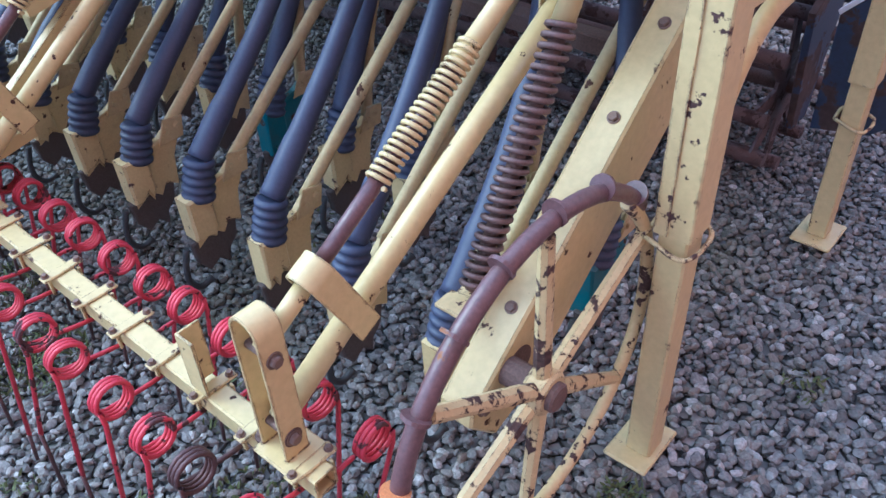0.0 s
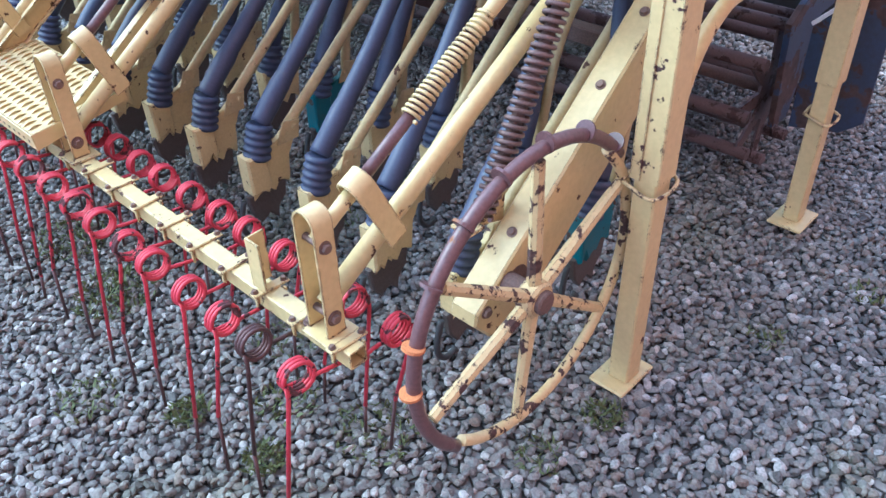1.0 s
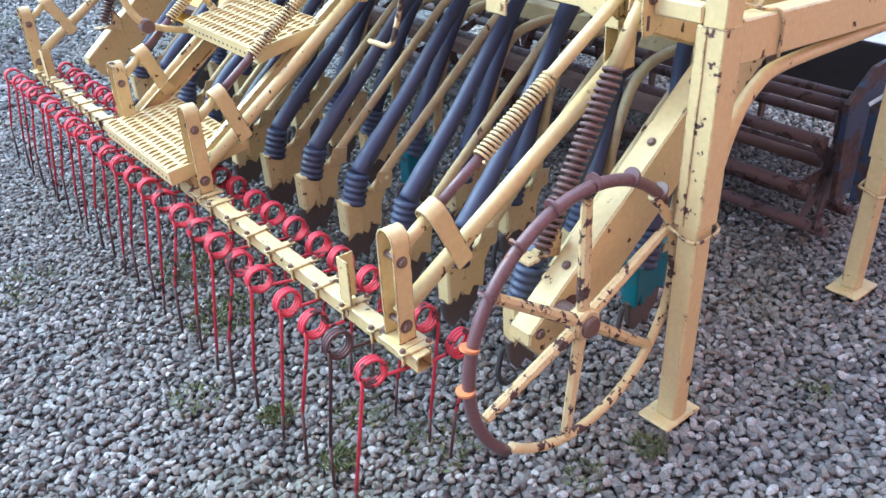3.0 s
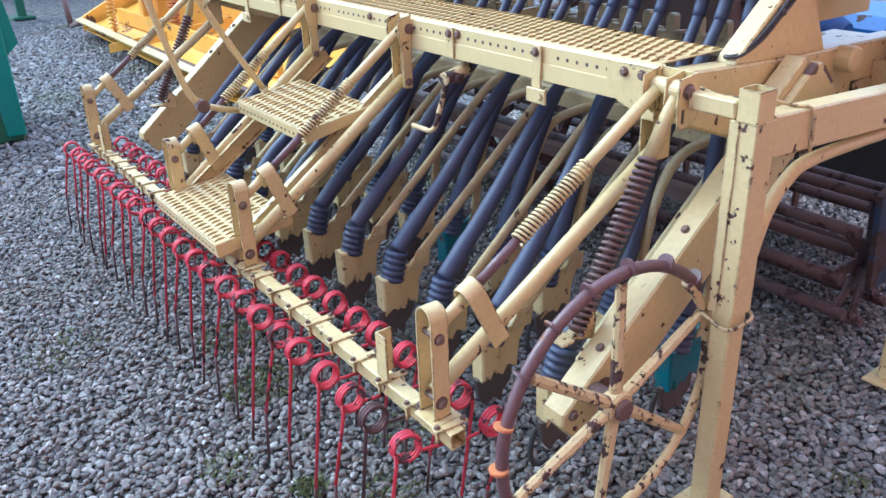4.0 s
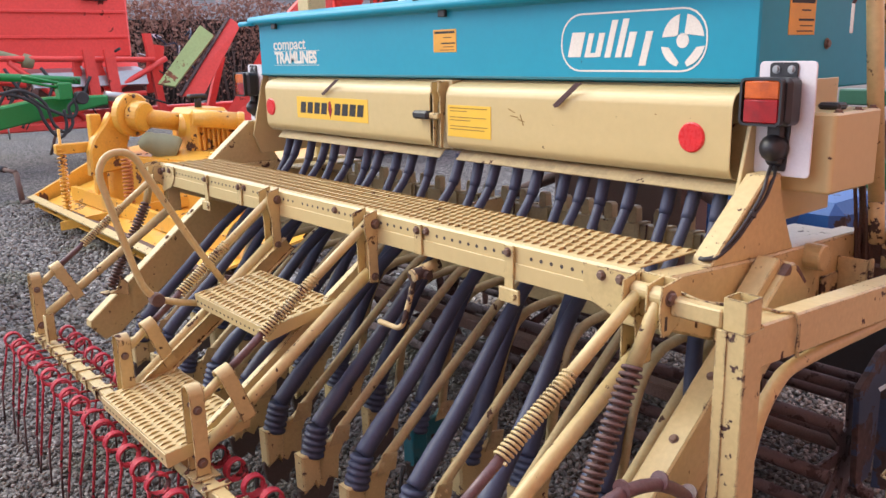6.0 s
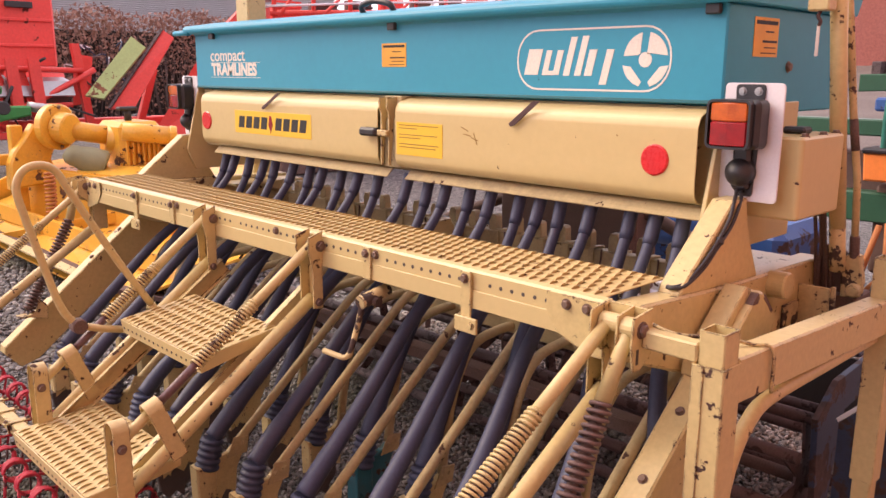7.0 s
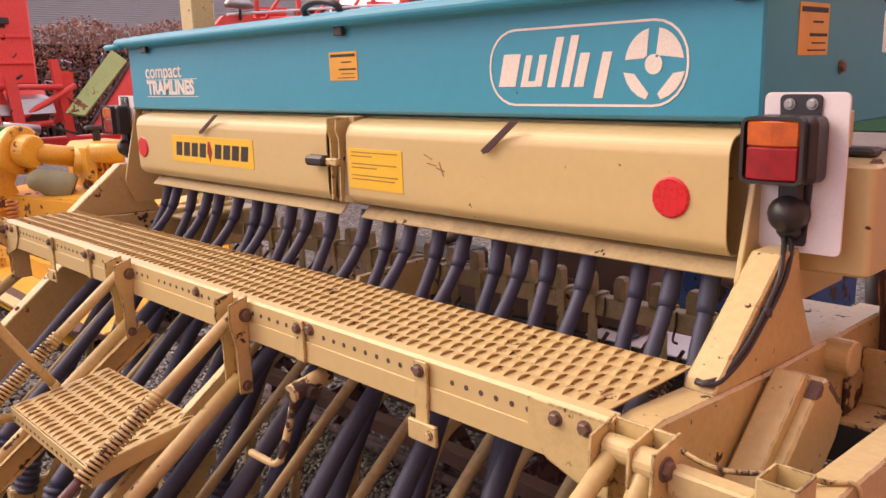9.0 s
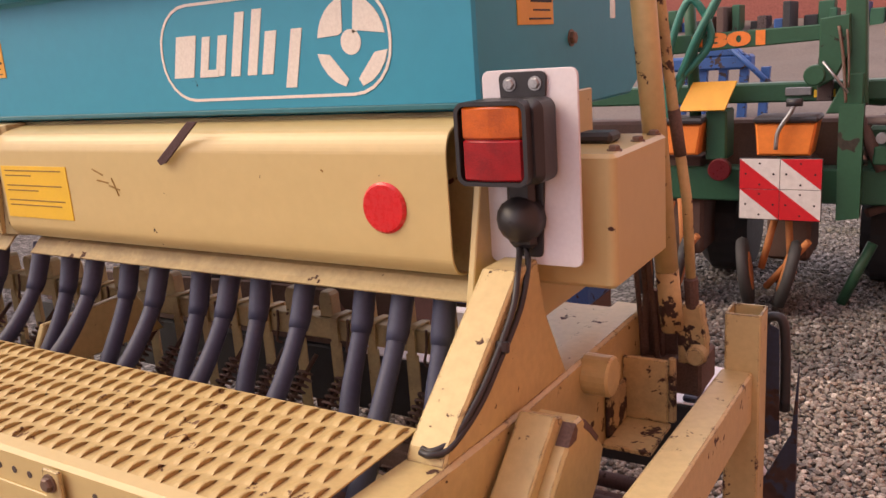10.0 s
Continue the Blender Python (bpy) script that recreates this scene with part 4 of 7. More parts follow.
def coulter(x, y, y0, shift, front, boot_mat, label):
    """One coulter at x, y with its hose, bellows, boot, shoe and arm; y0: its row's place, shift: how far aside its outlet stands."""
    ob = thing("seed_coulter", label, "seed coulter", (0, 0, 0), "coulters under the drill")
    if front:
        run = [(0, 0.765, 0.425), (0.05, 0.80, 0.50), (0.28, 0.875, 0.66), (0.58, 0.96, 0.83), (0.8, 1.04, 0.94), (0.95, 1.09, 1.03), (1, 1.146, 1.14), (1, 1.170, 1.228)]
        arm_run = [(0.85, 0.378), (0.865, 0.48), (0.895, 0.62), (0.945, 0.725), (1.01, 0.772), (1.10, 0.785), (1.17, 0.785)]
    else:
        run = [(0, 0.405, 0.425), (0.03, 0.47, 0.492), (0.2, 0.62, 0.64), (0.5, 0.80, 0.835), (0.75, 0.945, 0.955), (0.93, 1.055, 1.040), (1, 1.135, 1.14), (1, 1.168, 1.228)]
        arm_run = [(0.49, 0.378), (0.62, 0.487), (0.80, 0.638), (0.98, 0.785), (1.06, 0.835), (1.17, 0.85)]
    sag = rc.uniform(-0.010, 0.010)
    hose_pts = [Vector((shift * f, a + (sag if 0.1 < f < 0.9 else 0) - y, b)) for f, a, b in run]
    line = bend(hose_pts, 6)
    n = len(line)
    rad = [0.0285 if i < 8 else 0.0252 - 0.0092 * min(1.0, (i - 8) / (n - 18)) for i in range(n)]
    hose = part("hose", Shape().tube(line, rad, 14), rubber_blue, ob, "dusty navy rubber seed hose")
    part("hose_cuff", Shape().tube([line[-8], line[-7], line[-3], line[-1]], [0.0178, 0.0196, 0.0198, 0.0198], 14), rubber_blue, hose, "stepped rubber cuff")
    if front and rc.random() < 0.5:
        q = line[n // 2]
        part("hose_clip", Shape().tube([line[n // 2 - 1].lerp(q, 0.4), q], rad[n // 2] + 0.0014, 12), steel_dark, hose, "thin dark hose clip")
    p0, p1 = Vector((0, y0 + 0.375, 0.325)), Vector(hose_pts[0]) + Vector((0, y, 0))
    p0.y -= y
    p1.y -= y
    n = 5
    pts, rad = [], []
    for i in range(n * 4 + 1):
        t = i / (n * 4)
        pts.append(p0.lerp(p1, t))
        rad.append((0.030, 0.036, 0.038, 0.036)[i % 4] + 0.003 * (1 - t))
    part("bellows", Shape().tube(pts, rad, 16), rubber_blue, ob, "ribbed navy rubber bellows")
    boot = Shape()
    boot.prism([(y0 + 0.345, 0.345), (y0 + 0.40, 0.345), (y0 + 0.455, 0.36), (y0 + 0.50, 0.395), (y0 + 0.525, 0.375), (y0 + 0.485, 0.30), (y0 + 0.475, 0.215), (y0 + 0.44, 0.235), (y0 + 0.42, 0.205), (y0 + 0.39, 0.23), (y0 + 0.34, 0.20)], 0, -0.012, 0.012, 0.004)
    # folded seed box in front of the blade
    e = [rc.uniform(-0.014, 0.014) for _ in range(6)]
    boot.prism([(y0 + 0.334, 0.347), (y0 + 0.402, 0.347), (y0 + 0.404, 0.245 + e[0]), (y0 + 0.392, 0.228 + e[1]), (y0 + 0.380, 0.240 + e[2]), (y0 + 0.366, 0.222 + e[3]), (y0 + 0.352, 0.234 + e[4]), (y0 + 0.336, 0.222 + e[5])], 0, -0.028, 0.026, 0.006)
    b = part("boot", boot, boot_mat, ob, "flaking painted coulter boot")
    part("pivot_plate", Shape().prism([(y0 + 0.445, 0.345), (y0 + 0.475, 0.41), (y0 + 0.53, 0.40), (y0 + 0.52, 0.345)], 0, 0.0125, 0.019, 0.002).bolt((0.019, y0 + 0.475, 0.375), (1, 0, 0), 0.008, 0.005).bolt((0.019, y0 + 0.508, 0.382), (1, 0, 0), 0.008, 0.005), olive, b)
    shoe = Shape().prism([(y0 + 0.325, 0.225), (y0 + 0.462, 0.237), (y0 + 0.452, 0.18), (y0 + 0.425, 0.155), (y0 + 0.418, 0.115), (y0 + 0.39, 0.145), (y0 + 0.36, 0.125), (y0 + 0.335, 0.16)], 0, -0.011, 0.011, 0.004)
    part("shoe", shoe, steel_and_hole_dark, ob, "dark rusty coulter shoe")
    part("scraper", Shape().tube(bend([(0, y0 + 0.315, 0.215), (0, y0 + 0.30, 0.165), (0, y0 + 0.30, 0.12), (0, y0 + 0.325, 0.09), (0, y0 + 0.36, 0.095)], 4), [0.008] * 16 + [0.012], 8), rubber, ob, "black hooked flap")
    dx = rc.uniform(-0.006, 0.012)
    part("arm", Shape().tube(bend([(dx * i / 4, a, b) for i, (a, b) in enumerate(arm_run)], 6), 0.0155, 10), olive, ob, "dusty cream tubular arm")
    ob.matrix_basis = pose(x, y, rc.uniform(-0.006, 0.006), 0, rc.uniform(-1.0, 1.0), rc.uniform(-0.6, 0.6))
    return ob


rc = random.Random(3)
teal_boot = surface("worn_teal_paint", (0.015, 0.12, 0.16), 0.5, second=(0.02, 0.12, 0.17), scale=8.0, chips=(0.10, 0.05, 0.035), chip_level=0.60, chip_scale=26, dirt=(0.05, 0.10, 0.11), dirt_level=0.5)
boot_paint = surface("boot_cream_paint", (0.57, 0.46, 0.225), 0.55, second=(0.48, 0.37, 0.18), scale=7.0, chips=(0.12, 0.07, 0.06), chip_level=0.655, chip_scale=36, edge=0.16, dirt=(0.33, 0.26, 0.15), dirt_level=0.55, bump=0.2)
OUTLETS = [-0.07 - 0.099 * k for k in range(12)] + [-1.34 - 0.112 * k for k in range(12)]
for k in range(23):
    front = k % 2 == 0
    x = 0.0975 - 0.2575 * (k // 2) if front else -0.005 - 0.2545 * (k // 2)
    worn_teal = k in (0, 8)
    coulter(x, rc.uniform(-0.010, 0.010), 0.36 if front else 0.0, OUTLETS[k] - x, front, teal_boot if worn_teal else boot_paint,
            "teal-painted front-row seed coulter with a navy hose" if worn_teal else "cream front-row seed coulter with a navy hose" if front else "cream seed coulter with a navy hose and dark shoe")

# ---------------------------------------------------------------- seed hopper
TX0, TX1 = flip(0.005), 0.005
hopper = thing("seed_hopper", "teal seed hopper with cream metering doors and white lettering", "seed hopper", (0, 0, 0))
body = Shape().prism([(1.150, 1.752), (1.1595, 1.742), (1.1595, 1.516), (1.25, 1.475), (1.85, 1.475), (1.93, 1.516), (1.93, 1.752)], 0, TX0, TX1, 0.005)
body = part("body", body, teal, hopper, "teal sheet-metal seed tank")
part("bottom_edge", Shape().box((TX0 - 0.002, 1.157, 1.506), (TX1 + 0.002, 1.175, 1.5155), 0.002), teal_dark, body)
lid = Shape()
arc = [(1.135 + 0.022 * math.cos(a), 1.768 + 0.02 * math.sin(a)) for a in [math.radians(v) for v in range(270, 89, -20)]]
lid.prism([(1.16, 1.7525)] + arc[1:] + [(1.30, 1.812), (1.93, 1.86), (1.97, 1.80), (1.94, 1.7525)], 0, TX0 - 0.03, TX1 + 0.02, 0.004)
lid = part("lid", lid, teal, hopper, "teal hinged tank lid with a rolled edge")
part("lid_rod", Shape().cyl((TX0 - 0.13, 1.125, 1.757), (TX0 + 0.02, 1.125, 1.757), 0.012), teal, lid)
part("lid_handle", Shape().tube(bend([(-1.42, 1.17, 1.79), (-1.41, 1.155, 1.815), (-1.34, 1.15, 1.828), (-1.26, 1.155, 1.815), (-1.25, 1.17, 1.79)], 5), 0.011, 8), black_plastic, lid, "black plastic lid handle")
for x in (-1.24, -0.03, -2.5):
    part("lid_catch", Shape().box((x - 0.02, 1.142, 1.725), (x + 0.02, 1.158, 1.752), 0.003), black_plastic, lid)
# print on the tank
FY = 1.1595


def flat(parent, name, outline, y, material, label=""):
    """A thin printed shape on the rear side, from (x, z) points."""
    return part(name, Shape().prism(outline, 1, y - 0.0012, y + 0.002, 0.0003), material, parent, label)


def rounded(x0, x1, z0, z1, r, n=6):
    out = []
    for cx, cz, a0 in ((x1 - r, z0 + r, -90), (x1 - r, z1 - r, 0), (x0 + r, z1 - r, 90), (x0 + r, z0 + r, 180)):
        out += [(cx + r * math.cos(radians(a0 + 90 * i / n)), cz + r * math.sin(radians(a0 + 90 * i / n))) for i in range(n + 1)]
    return out


def ring(outer, inner, y0, y1):
    """A flat frame between two outlines of (x, z) with the same number of points."""
    s, n = Shape(), len(outer)
    verts = [(a, y0, b) for a, b in outer] + [(a, y0, b) for a, b in inner] + [(a, y1, b) for a, b in outer] + [(a, y1, b) for a, b in inner]
    faces = []
    for i in range(n):
        j = (i + 1) % n
        faces += [(i, j, n + j, n + i), (i, 2 * n + i, 2 * n + j, j), (n + i, n + j, 3 * n + j, 3 * n + i)]
    return s.add(verts, faces)


LX0, LX1, LZ0, LZ1 = -0.668, -0.143, 1.532, 1.706
part("logo_border", ring(rounded(LX0, LX1, LZ0, LZ1, 0.08), rounded(LX0 + 0.005, LX1 - 0.005, LZ0 + 0.005, LZ1 - 0.005, 0.075), FY - 0.0012, FY + 0.001), white_print, body, "white rounded outline")


def slanted(x, z0, z1, w, lean=0.25):
    return [(x, z0), (x + w, z0), (x + w + (z1 - z0) * lean, z1), (x + (z1 - z0) * lean, z1)]


# the maker's mark as plain leaning blocks
for x, z0, z1, w in ((-0.640, 1.576, 1.650, 0.052), (-0.572, 1.576, 1.646, 0.020), (-0.532, 1.576, 1.646, 0.022), (-0.494, 1.574, 1.682, 0.022), (-0.454, 1.574, 1.684, 0.022), (-0.420, 1.574, 1.646, 0.026), (-0.368, 1.55, 1.646, 0.024)):
    flat(body, "logo_bar", slanted(x, z0, z1, w), FY, white_print, "plain white leaning bar")
flat(body, "logo_bar", [(-0.572, 1.575), (-0.525, 1.575), (-0.522, 1.588), (-0.569, 1.588)], FY - 0.0006, white_print)
ec, ez = -0.222, 1.617
part("emblem_disc", Shape().cyl((ec, FY - 0.0012, ez), (ec, FY + 0.002, ez), 0.020, 24), white_print, body, "white disc")
for a0, a1 in ((100, 172), (8, 80)):
    pts = [(ec + 0.068 * math.cos(radians(a0 + (a1 - a0) * i / 6)), ez + 0.072 * math.sin(radians(a0 + (a1 - a0) * i / 6))) for i in range(7)]
    pts += [(ec + 0.024 * math.cos(radians(a1)), ez + 0.012), (ec + 0.022 * math.cos(radians((a0 + a1) / 2)), ez + 0.024 * math.sin(radians((a0 + a1) / 2)))]
    flat(body, "emblem_leaf", pts, FY, white_print, "white curved leaf shape")
for sg in (-1, 1):
    pts = [(ec + sg * 0.072 * math.cos(radians(a)), ez - 0.072 * math.sin(radians(a))) for a in (12, 28, 44, 60, 76)]
    flat(body, "emblem_leaf", pts + [(ec + sg * 0.010, ez - 0.058), (ec + sg * 0.045, ez - 0.018)], FY, white_print, "white curved leaf shape")


def lettering(parent, text, x, z, height, width, material, y, weight=0.0006):
    cu = bpy.data.curves.new("lettering", "FONT")
    cu.body, cu.size, cu.extrude = text, height, 0.0008
    cu.offset = weight
    cu.materials.append(material)
    ob = new("lettering", cu)
    ob.parent = parent
    bpy.context.view_layer.update()
    ob.matrix_basis = pose(x, y, z, 90, 0, 0) @ Matrix.Diagonal((width / max(ob.dimensions.x, 0.01), 1, 1, 1))
    return tagged(ob, "white printed word")


lettering(body, "compact", -2.535, 1.628, 0.075, 0.30, white_print, FY - 0.001)
lettering(body, "TRAMLINES", -2.525, 1.566, 0.072, 0.385, white_print, FY - 0.001, 0.0028)
for z in (1.555, 1.6195):
    flat(body, "print_rule", [(-2.535, z), (-2.115, z), (-2.115, z + 0.002), (-2.535, z + 0.002)], FY, white_print)



def sticker(parent, x0, x1, z0, z1, y, material, bars, bar_mat, label):
    s = flat(parent, "sticker", [(x0, z0), (x1, z0), (x1, z1), (x0, z1)], y - 0.0006, material, label)
    for a, b, c, d in bars:
        flat(s, "print_bar", [(x0 + (x1 - x0) * a, z0 + (z1 - z0) * b), (x0 + (x1 - x0) * c, z0 + (z1 - z0) * b), (x0 + (x1 - x0) * c, z0 + (z1 - z0) * d), (x0 + (x1 - x0) * a, z0 + (z1 - z0) * d)], y - 0.0014, bar_mat)
    return s


SB = ((0.06, 0.82, 0.94, 0.92), (0.45, 0.62, 0.80, 0.66), (0.35, 0.36, 0.95, 0.42), (0.42, 0.22, 0.9, 0.25), (0.30, 0.08, 0.92, 0.11))
sticker(body, -1.305, -1.175, 1.600, 1.681, FY, sticker_orange, SB, black_print, "orange square sticker with dark print bars")
side = sticker(body, 0, 0.14, 0, 0.10, 0.0, sticker_orange, SB, black_print, "orange square sticker with dark print bars")
side.matrix_basis = Matrix.Translation((TX1, 1.30, 1.625)) @ Matrix.Rotation(radians(90), 4, "Z")
part("side_bolt", Shape().bolt((TX1, 1.52, 1.60), (1, 0, 0), 0.012, 0.01), bolt_mat, body)
# metering doors below the tank
PY = 1.098


def door(x0, x1):
    line = bend([(0, 1.175, 1.494), (0, PY + 0.045, 1.489), (0, PY + 0.015, 1.478), (0, PY + 0.002, 1.455), (0, PY, 1.43), (0, PY, 1.36), (0, PY, 1.30), (0, PY + 0.004, 1.275), (0, PY + 0.02, 1.257), (0, PY + 0.05, 1.252)], 4)
    prof = [(p.y, p.z) for p in line] + [(p.y + 0.0035, p.z + (0.003 if p.z < 1.30 else -0.003 if p.z > 1.45 else 0)) for p in line[::-1]]
    return part("metering_door", Shape().prism(prof, 0, x0, x1, 0.0008), cream_clean, hopper, "smooth folded cream metering door")


d1, d2 = door(-2.535, -1.262), door(-1.168, -0.022)
for x0, x1 in ((-2.47, -1.235), (-1.14, 0.0)):
    # olive, not the doors' cream: the door's shade is put into the colour
    part("drip_lip", Shape().prism([(1.156, 1.2475), (1.141, 1.242), (1.126, 1.225), (1.115, 1.217), (1.117, 1.214), (1.129, 1.222), (1.144, 1.239), (1.156, 1.2435)], 0, x0, x1, 0.001), olive, hopper, "sloping cream drip lip, darkened for the door's shade")
back = Shape().box((TX0 + 0.02, 1.182, 1.236), (TX1 - 0.015, 1.60, 1.50), 0.004)
part("metering_case", back, olive, hopper)
part("gap_bar", Shape().box((-1.262, 1.13, 1.25), (-1.168, 1.18, 1.50), 0.002), olive, hopper)
for x in (-1.235, -1.195):
    s = Shape().prism([(1.085, 1.495), (1.15, 1.50), (1.15, 1.44), (1.115, 1.42), (1.10, 1.26), (1.09, 1.26), (1.092, 1.44), (1.082, 1.46)], 0, x - 0.004, x + 0.004, 0.001)
    part("latch_plate", s, cream, hopper, "thin cream latch plate")
part("latch_knob", Shape().box((-1.33, 1.062, 1.36), (-1.24, 1.10, 1.39), 0.008), black_plastic, hopper, "black plastic latch")
part("latch_arm", Shape().box((-1.245, 1.075, 1.362), (-1.19, 1.095, 1.384), 0.004), cream_worn, hopper)
for x0, z0, x1, z1 in ((-1.99, 1.432, -1.87, 1.497), (-0.625, 1.428, -0.53, 1.502)):
    s = Shape().prism([(x0 - 0.012, z0 + 0.004), (x0 - 0.004, z0 - 0.004), (x0 + 0.012, z0), (x1 + 0.012, z1), (x1 - 0.014, z1)], 1, PY - 0.012, PY - 0.008, 0.001)
    part("latch_blade", s, steel_dark, hopper, "thin dark steel catch blade")
for x in (-2.485, -0.139):
    part("reflector", Shape().cyl((x, PY - 0.006, 1.362), (x, PY + 0.005, 1.362), 0.041, 28, 0.004), reflector_red, hopper, "round red reflector")
# the maker's sticker as plain shapes
st = flat(d1, "sticker", [(-2.235, 1.322), (-1.665, 1.322), (-1.665, 1.418), (-2.235, 1.418)], PY - 0.0006, sticker_yellow, "yellow sticker with black blocks")
for i in range(4):
    flat(st, "print_block", slanted(-2.205 + i * 0.059, 1.345, 1.395, 0.045, 0.2), PY - 0.0014, black_print)
    flat(st, "print_block", slanted(-1.92 + i * 0.058, 1.345, 1.395, 0.045, 0.2), PY - 0.0014, black_print)
flat(st, "print_mark", [(-1.952, 1.33), (-1.935, 1.365), (-1.945, 1.402), (-1.96, 1.402), (-1.968, 1.365)], PY - 0.0016, lens_red)
bars = [(0.06, 0.90 - i * 0.095, 0.06 + w, 0.925 - i * 0.095) for i, w in enumerate((0.86, 0.40, 0.0, 0.84, 0.48, 0.0, 0.86, 0.80)) if w]
sticker(d2, -1.158, -0.93, 1.303, 1.415, PY, sticker_yellow, bars, brown_print, "yellow instruction sticker with faded print bars")
for a, b in (((-0.845, 1.412), (-0.815, 1.40)), ((-0.835, 1.39), (-0.80, 1.385)), ((-0.80, 1.38), (-0.77, 1.372)), ((-0.79, 1.395), (-0.775, 1.36)), ((-0.26, 1.42), (-0.255, 1.417))):
    a, b = Vector(a), Vector(b)
    n = Vector((-(b - a).y, (b - a).x)).normalized() * 0.0014
    flat(d2, "scratch", [tuple(a - n), tuple(b - n), tuple(b + n), tuple(a + n)], PY - 0.0002, brown_print, "dark paint scratch")
# upright sheets at both ends below the tank
for x in (0.0, TX0 - 0.012):
    part("end_sheet", Shape().prism([(1.09, 1.215), (1.165, 1.505), (1.60, 1.505), (1.60, 1.12), (1.13, 1.12)], 0, x, x + 0.012, 0.002), cream_clean, hopper, "cream end sheet")

# ---------------------------------------------------------------- gearbox case and uprights at the near end
case = thing("gear_case", "rounded cream gear case at the end of the drill", "gear case", (0, 0, 0))
part("case", Shape().prism(rounded(0.0185, 0.196, 1.205, 1.468, 0.014), 2, 1.228, 1.432, 0.006), cream_clean, case, "cream box with rounded edges")
for x, y in ((0.18, 1.25), (0.18, 1.36), (0.18, 1.445), (0.06, 1.22)):
    part("bolt", Shape().bolt((x, y, 1.432), (0, 0, 1), 0.009, 0.008), bolt_mat, case)
part("filler_cap", Shape().box((0.09, 1.32, 1.432), (0.15, 1.37, 1.45), 0.006), black_plastic, case, "black filler cap")
mast = thing("marker_mast", "pair of upright cream tubes with flaking paint", "upright", (0, 0, 0))
part("tube", Shape().tube([(0.153, 1.40, 1.95), (0.173, 1.542, 1.17)], 0.0212, 18), cream, mast)
part("tube_foot", Shape().tube([(0.173, 1.542, 1.1695), (0.177, 1.565, 1.045)], 0.0212, 18), cream_flaking, mast, "tube end with paint flaked to dark rust")
thin = part("tube", Shape().tube([(0.150, 1.455, 1.95), (0.175, 1.50, 1.652), (0.187, 1.53, 1.480), (0.203, 1.568, 1.295), (0.202, 1.60, 1.130)], 0.0098, 12), cream_worn, mast)
part("rust_band", Shape().tube([(0.1885, 1.533, 1.466), (0.1955, 1.550, 1.382)], 0.0112, 12), rust_and_shade, thin, "bare rusty length of the tube")
part("joint", Shape().cyl((0.203, 1.596, 1.142), (0.203, 1.608, 1.078), 0.0135, 12, 0.003), rust_and_shade, mast, "dark rusty joint")
out = [(0.178, 0.962), (0.176, 1.03), (0.183, 1.082), (0.197, 1.092), (0.221, 1.086), (0.227, 1.05), (0.233, 1.01), (0.231, 0.97), (0.215, 0.962), (0.205, 0.975), (0.196, 0.960)]
foot = part("foot_casting", Shape().prism(out, 1, 1.598, 1.630, 0.004), cream_flaking, mast, "flaking cream foot casting")
part("knob", Shape().cyl((0.217, 1.570, 0.990), (0.217, 1.602, 0.990), 0.019, 16, 0.004), cream_flaking, foot)
part("foot_block", Shape().box((0.0985, 1.60, 0.895), (0.222, 1.72, 0.968), 0.006), rust_and_shade, mast, "dark rusty foot block")
part("lug_plate", Shape().prism([(0.100, 0.965), (0.100, 1.06), (0.116, 1.10), (0.158, 1.095), (0.168, 1.03), (0.168, 0.965)], 1, 1.628, 1.640, 0.002), rust_and_shade, mast, "dark rusty lug plate")
for x0, y0, x1, r in ((0.098, 1.595, 0.101, 0.0055), (0.113, 1.600, 0.108, 0.007), (0.126, 1.590, 0.132, 0.0055), (0.142, 1.606, 0.139, 0.006)):
    part("rust_lever", Shape().tube(bend([(x0, y0 - 0.03, 1.225), (x0 + 0.004, y0 - 0.01, 1.12), (x1, y0 + 0.012, 1.03), (x1 + 0.003, y0 + 0.015, 0.966)], 4), r, 8), rust_and_shade, mast, "thin dark rusty lever")
part("tab", Shape().box((0.112, 1.355, 1.735), (0.165, 1.405, 1.80), 0.004), cream, mast)
part("hook", Shape().tube(bend([(0.138, 1.372, 1.735), (0.136, 1.368, 1.722), (0.142, 1.370, 1.710), (0.138, 1.372, 1.700)], 4), 0.005, 6), steel_dark, mast, "small dark hook")
part("tie_strap", Shape().box((0.134, 1.369, 1.625), (0.142, 1.373, 1.702), 0.001), white_print, mast, "hanging pale plastic tie")


# ---------------------------------------------------------------- lamp boards
def lens(x0, x1, y, z0, z1):
    """A nearly flat moulded lens with rounded long edges."""
    arc = [(x0, y), (x0, y - 0.012), (x0 + 0.004, y - 0.017), (x0 + 0.03, y - 0.021), ((x0 + x1) / 2, y - 0.0225), (x1 - 0.03, y - 0.021), (x1 - 0.004, y - 0.017), (x1, y - 0.012), (x1, y)]
    return Shape().prism(arc, 2, z0, z1, 0.003)


def hood(x0, x1, z0, z1, y0, y1):
    """A rubber rim round the lenses."""
    return ring(rounded(x0, x1, z0, z1, 0.016), rounded(x0 + 0.006, x1 - 0.006, z0 + 0.006, z1 - 0.006, 0.011), y0, y1)


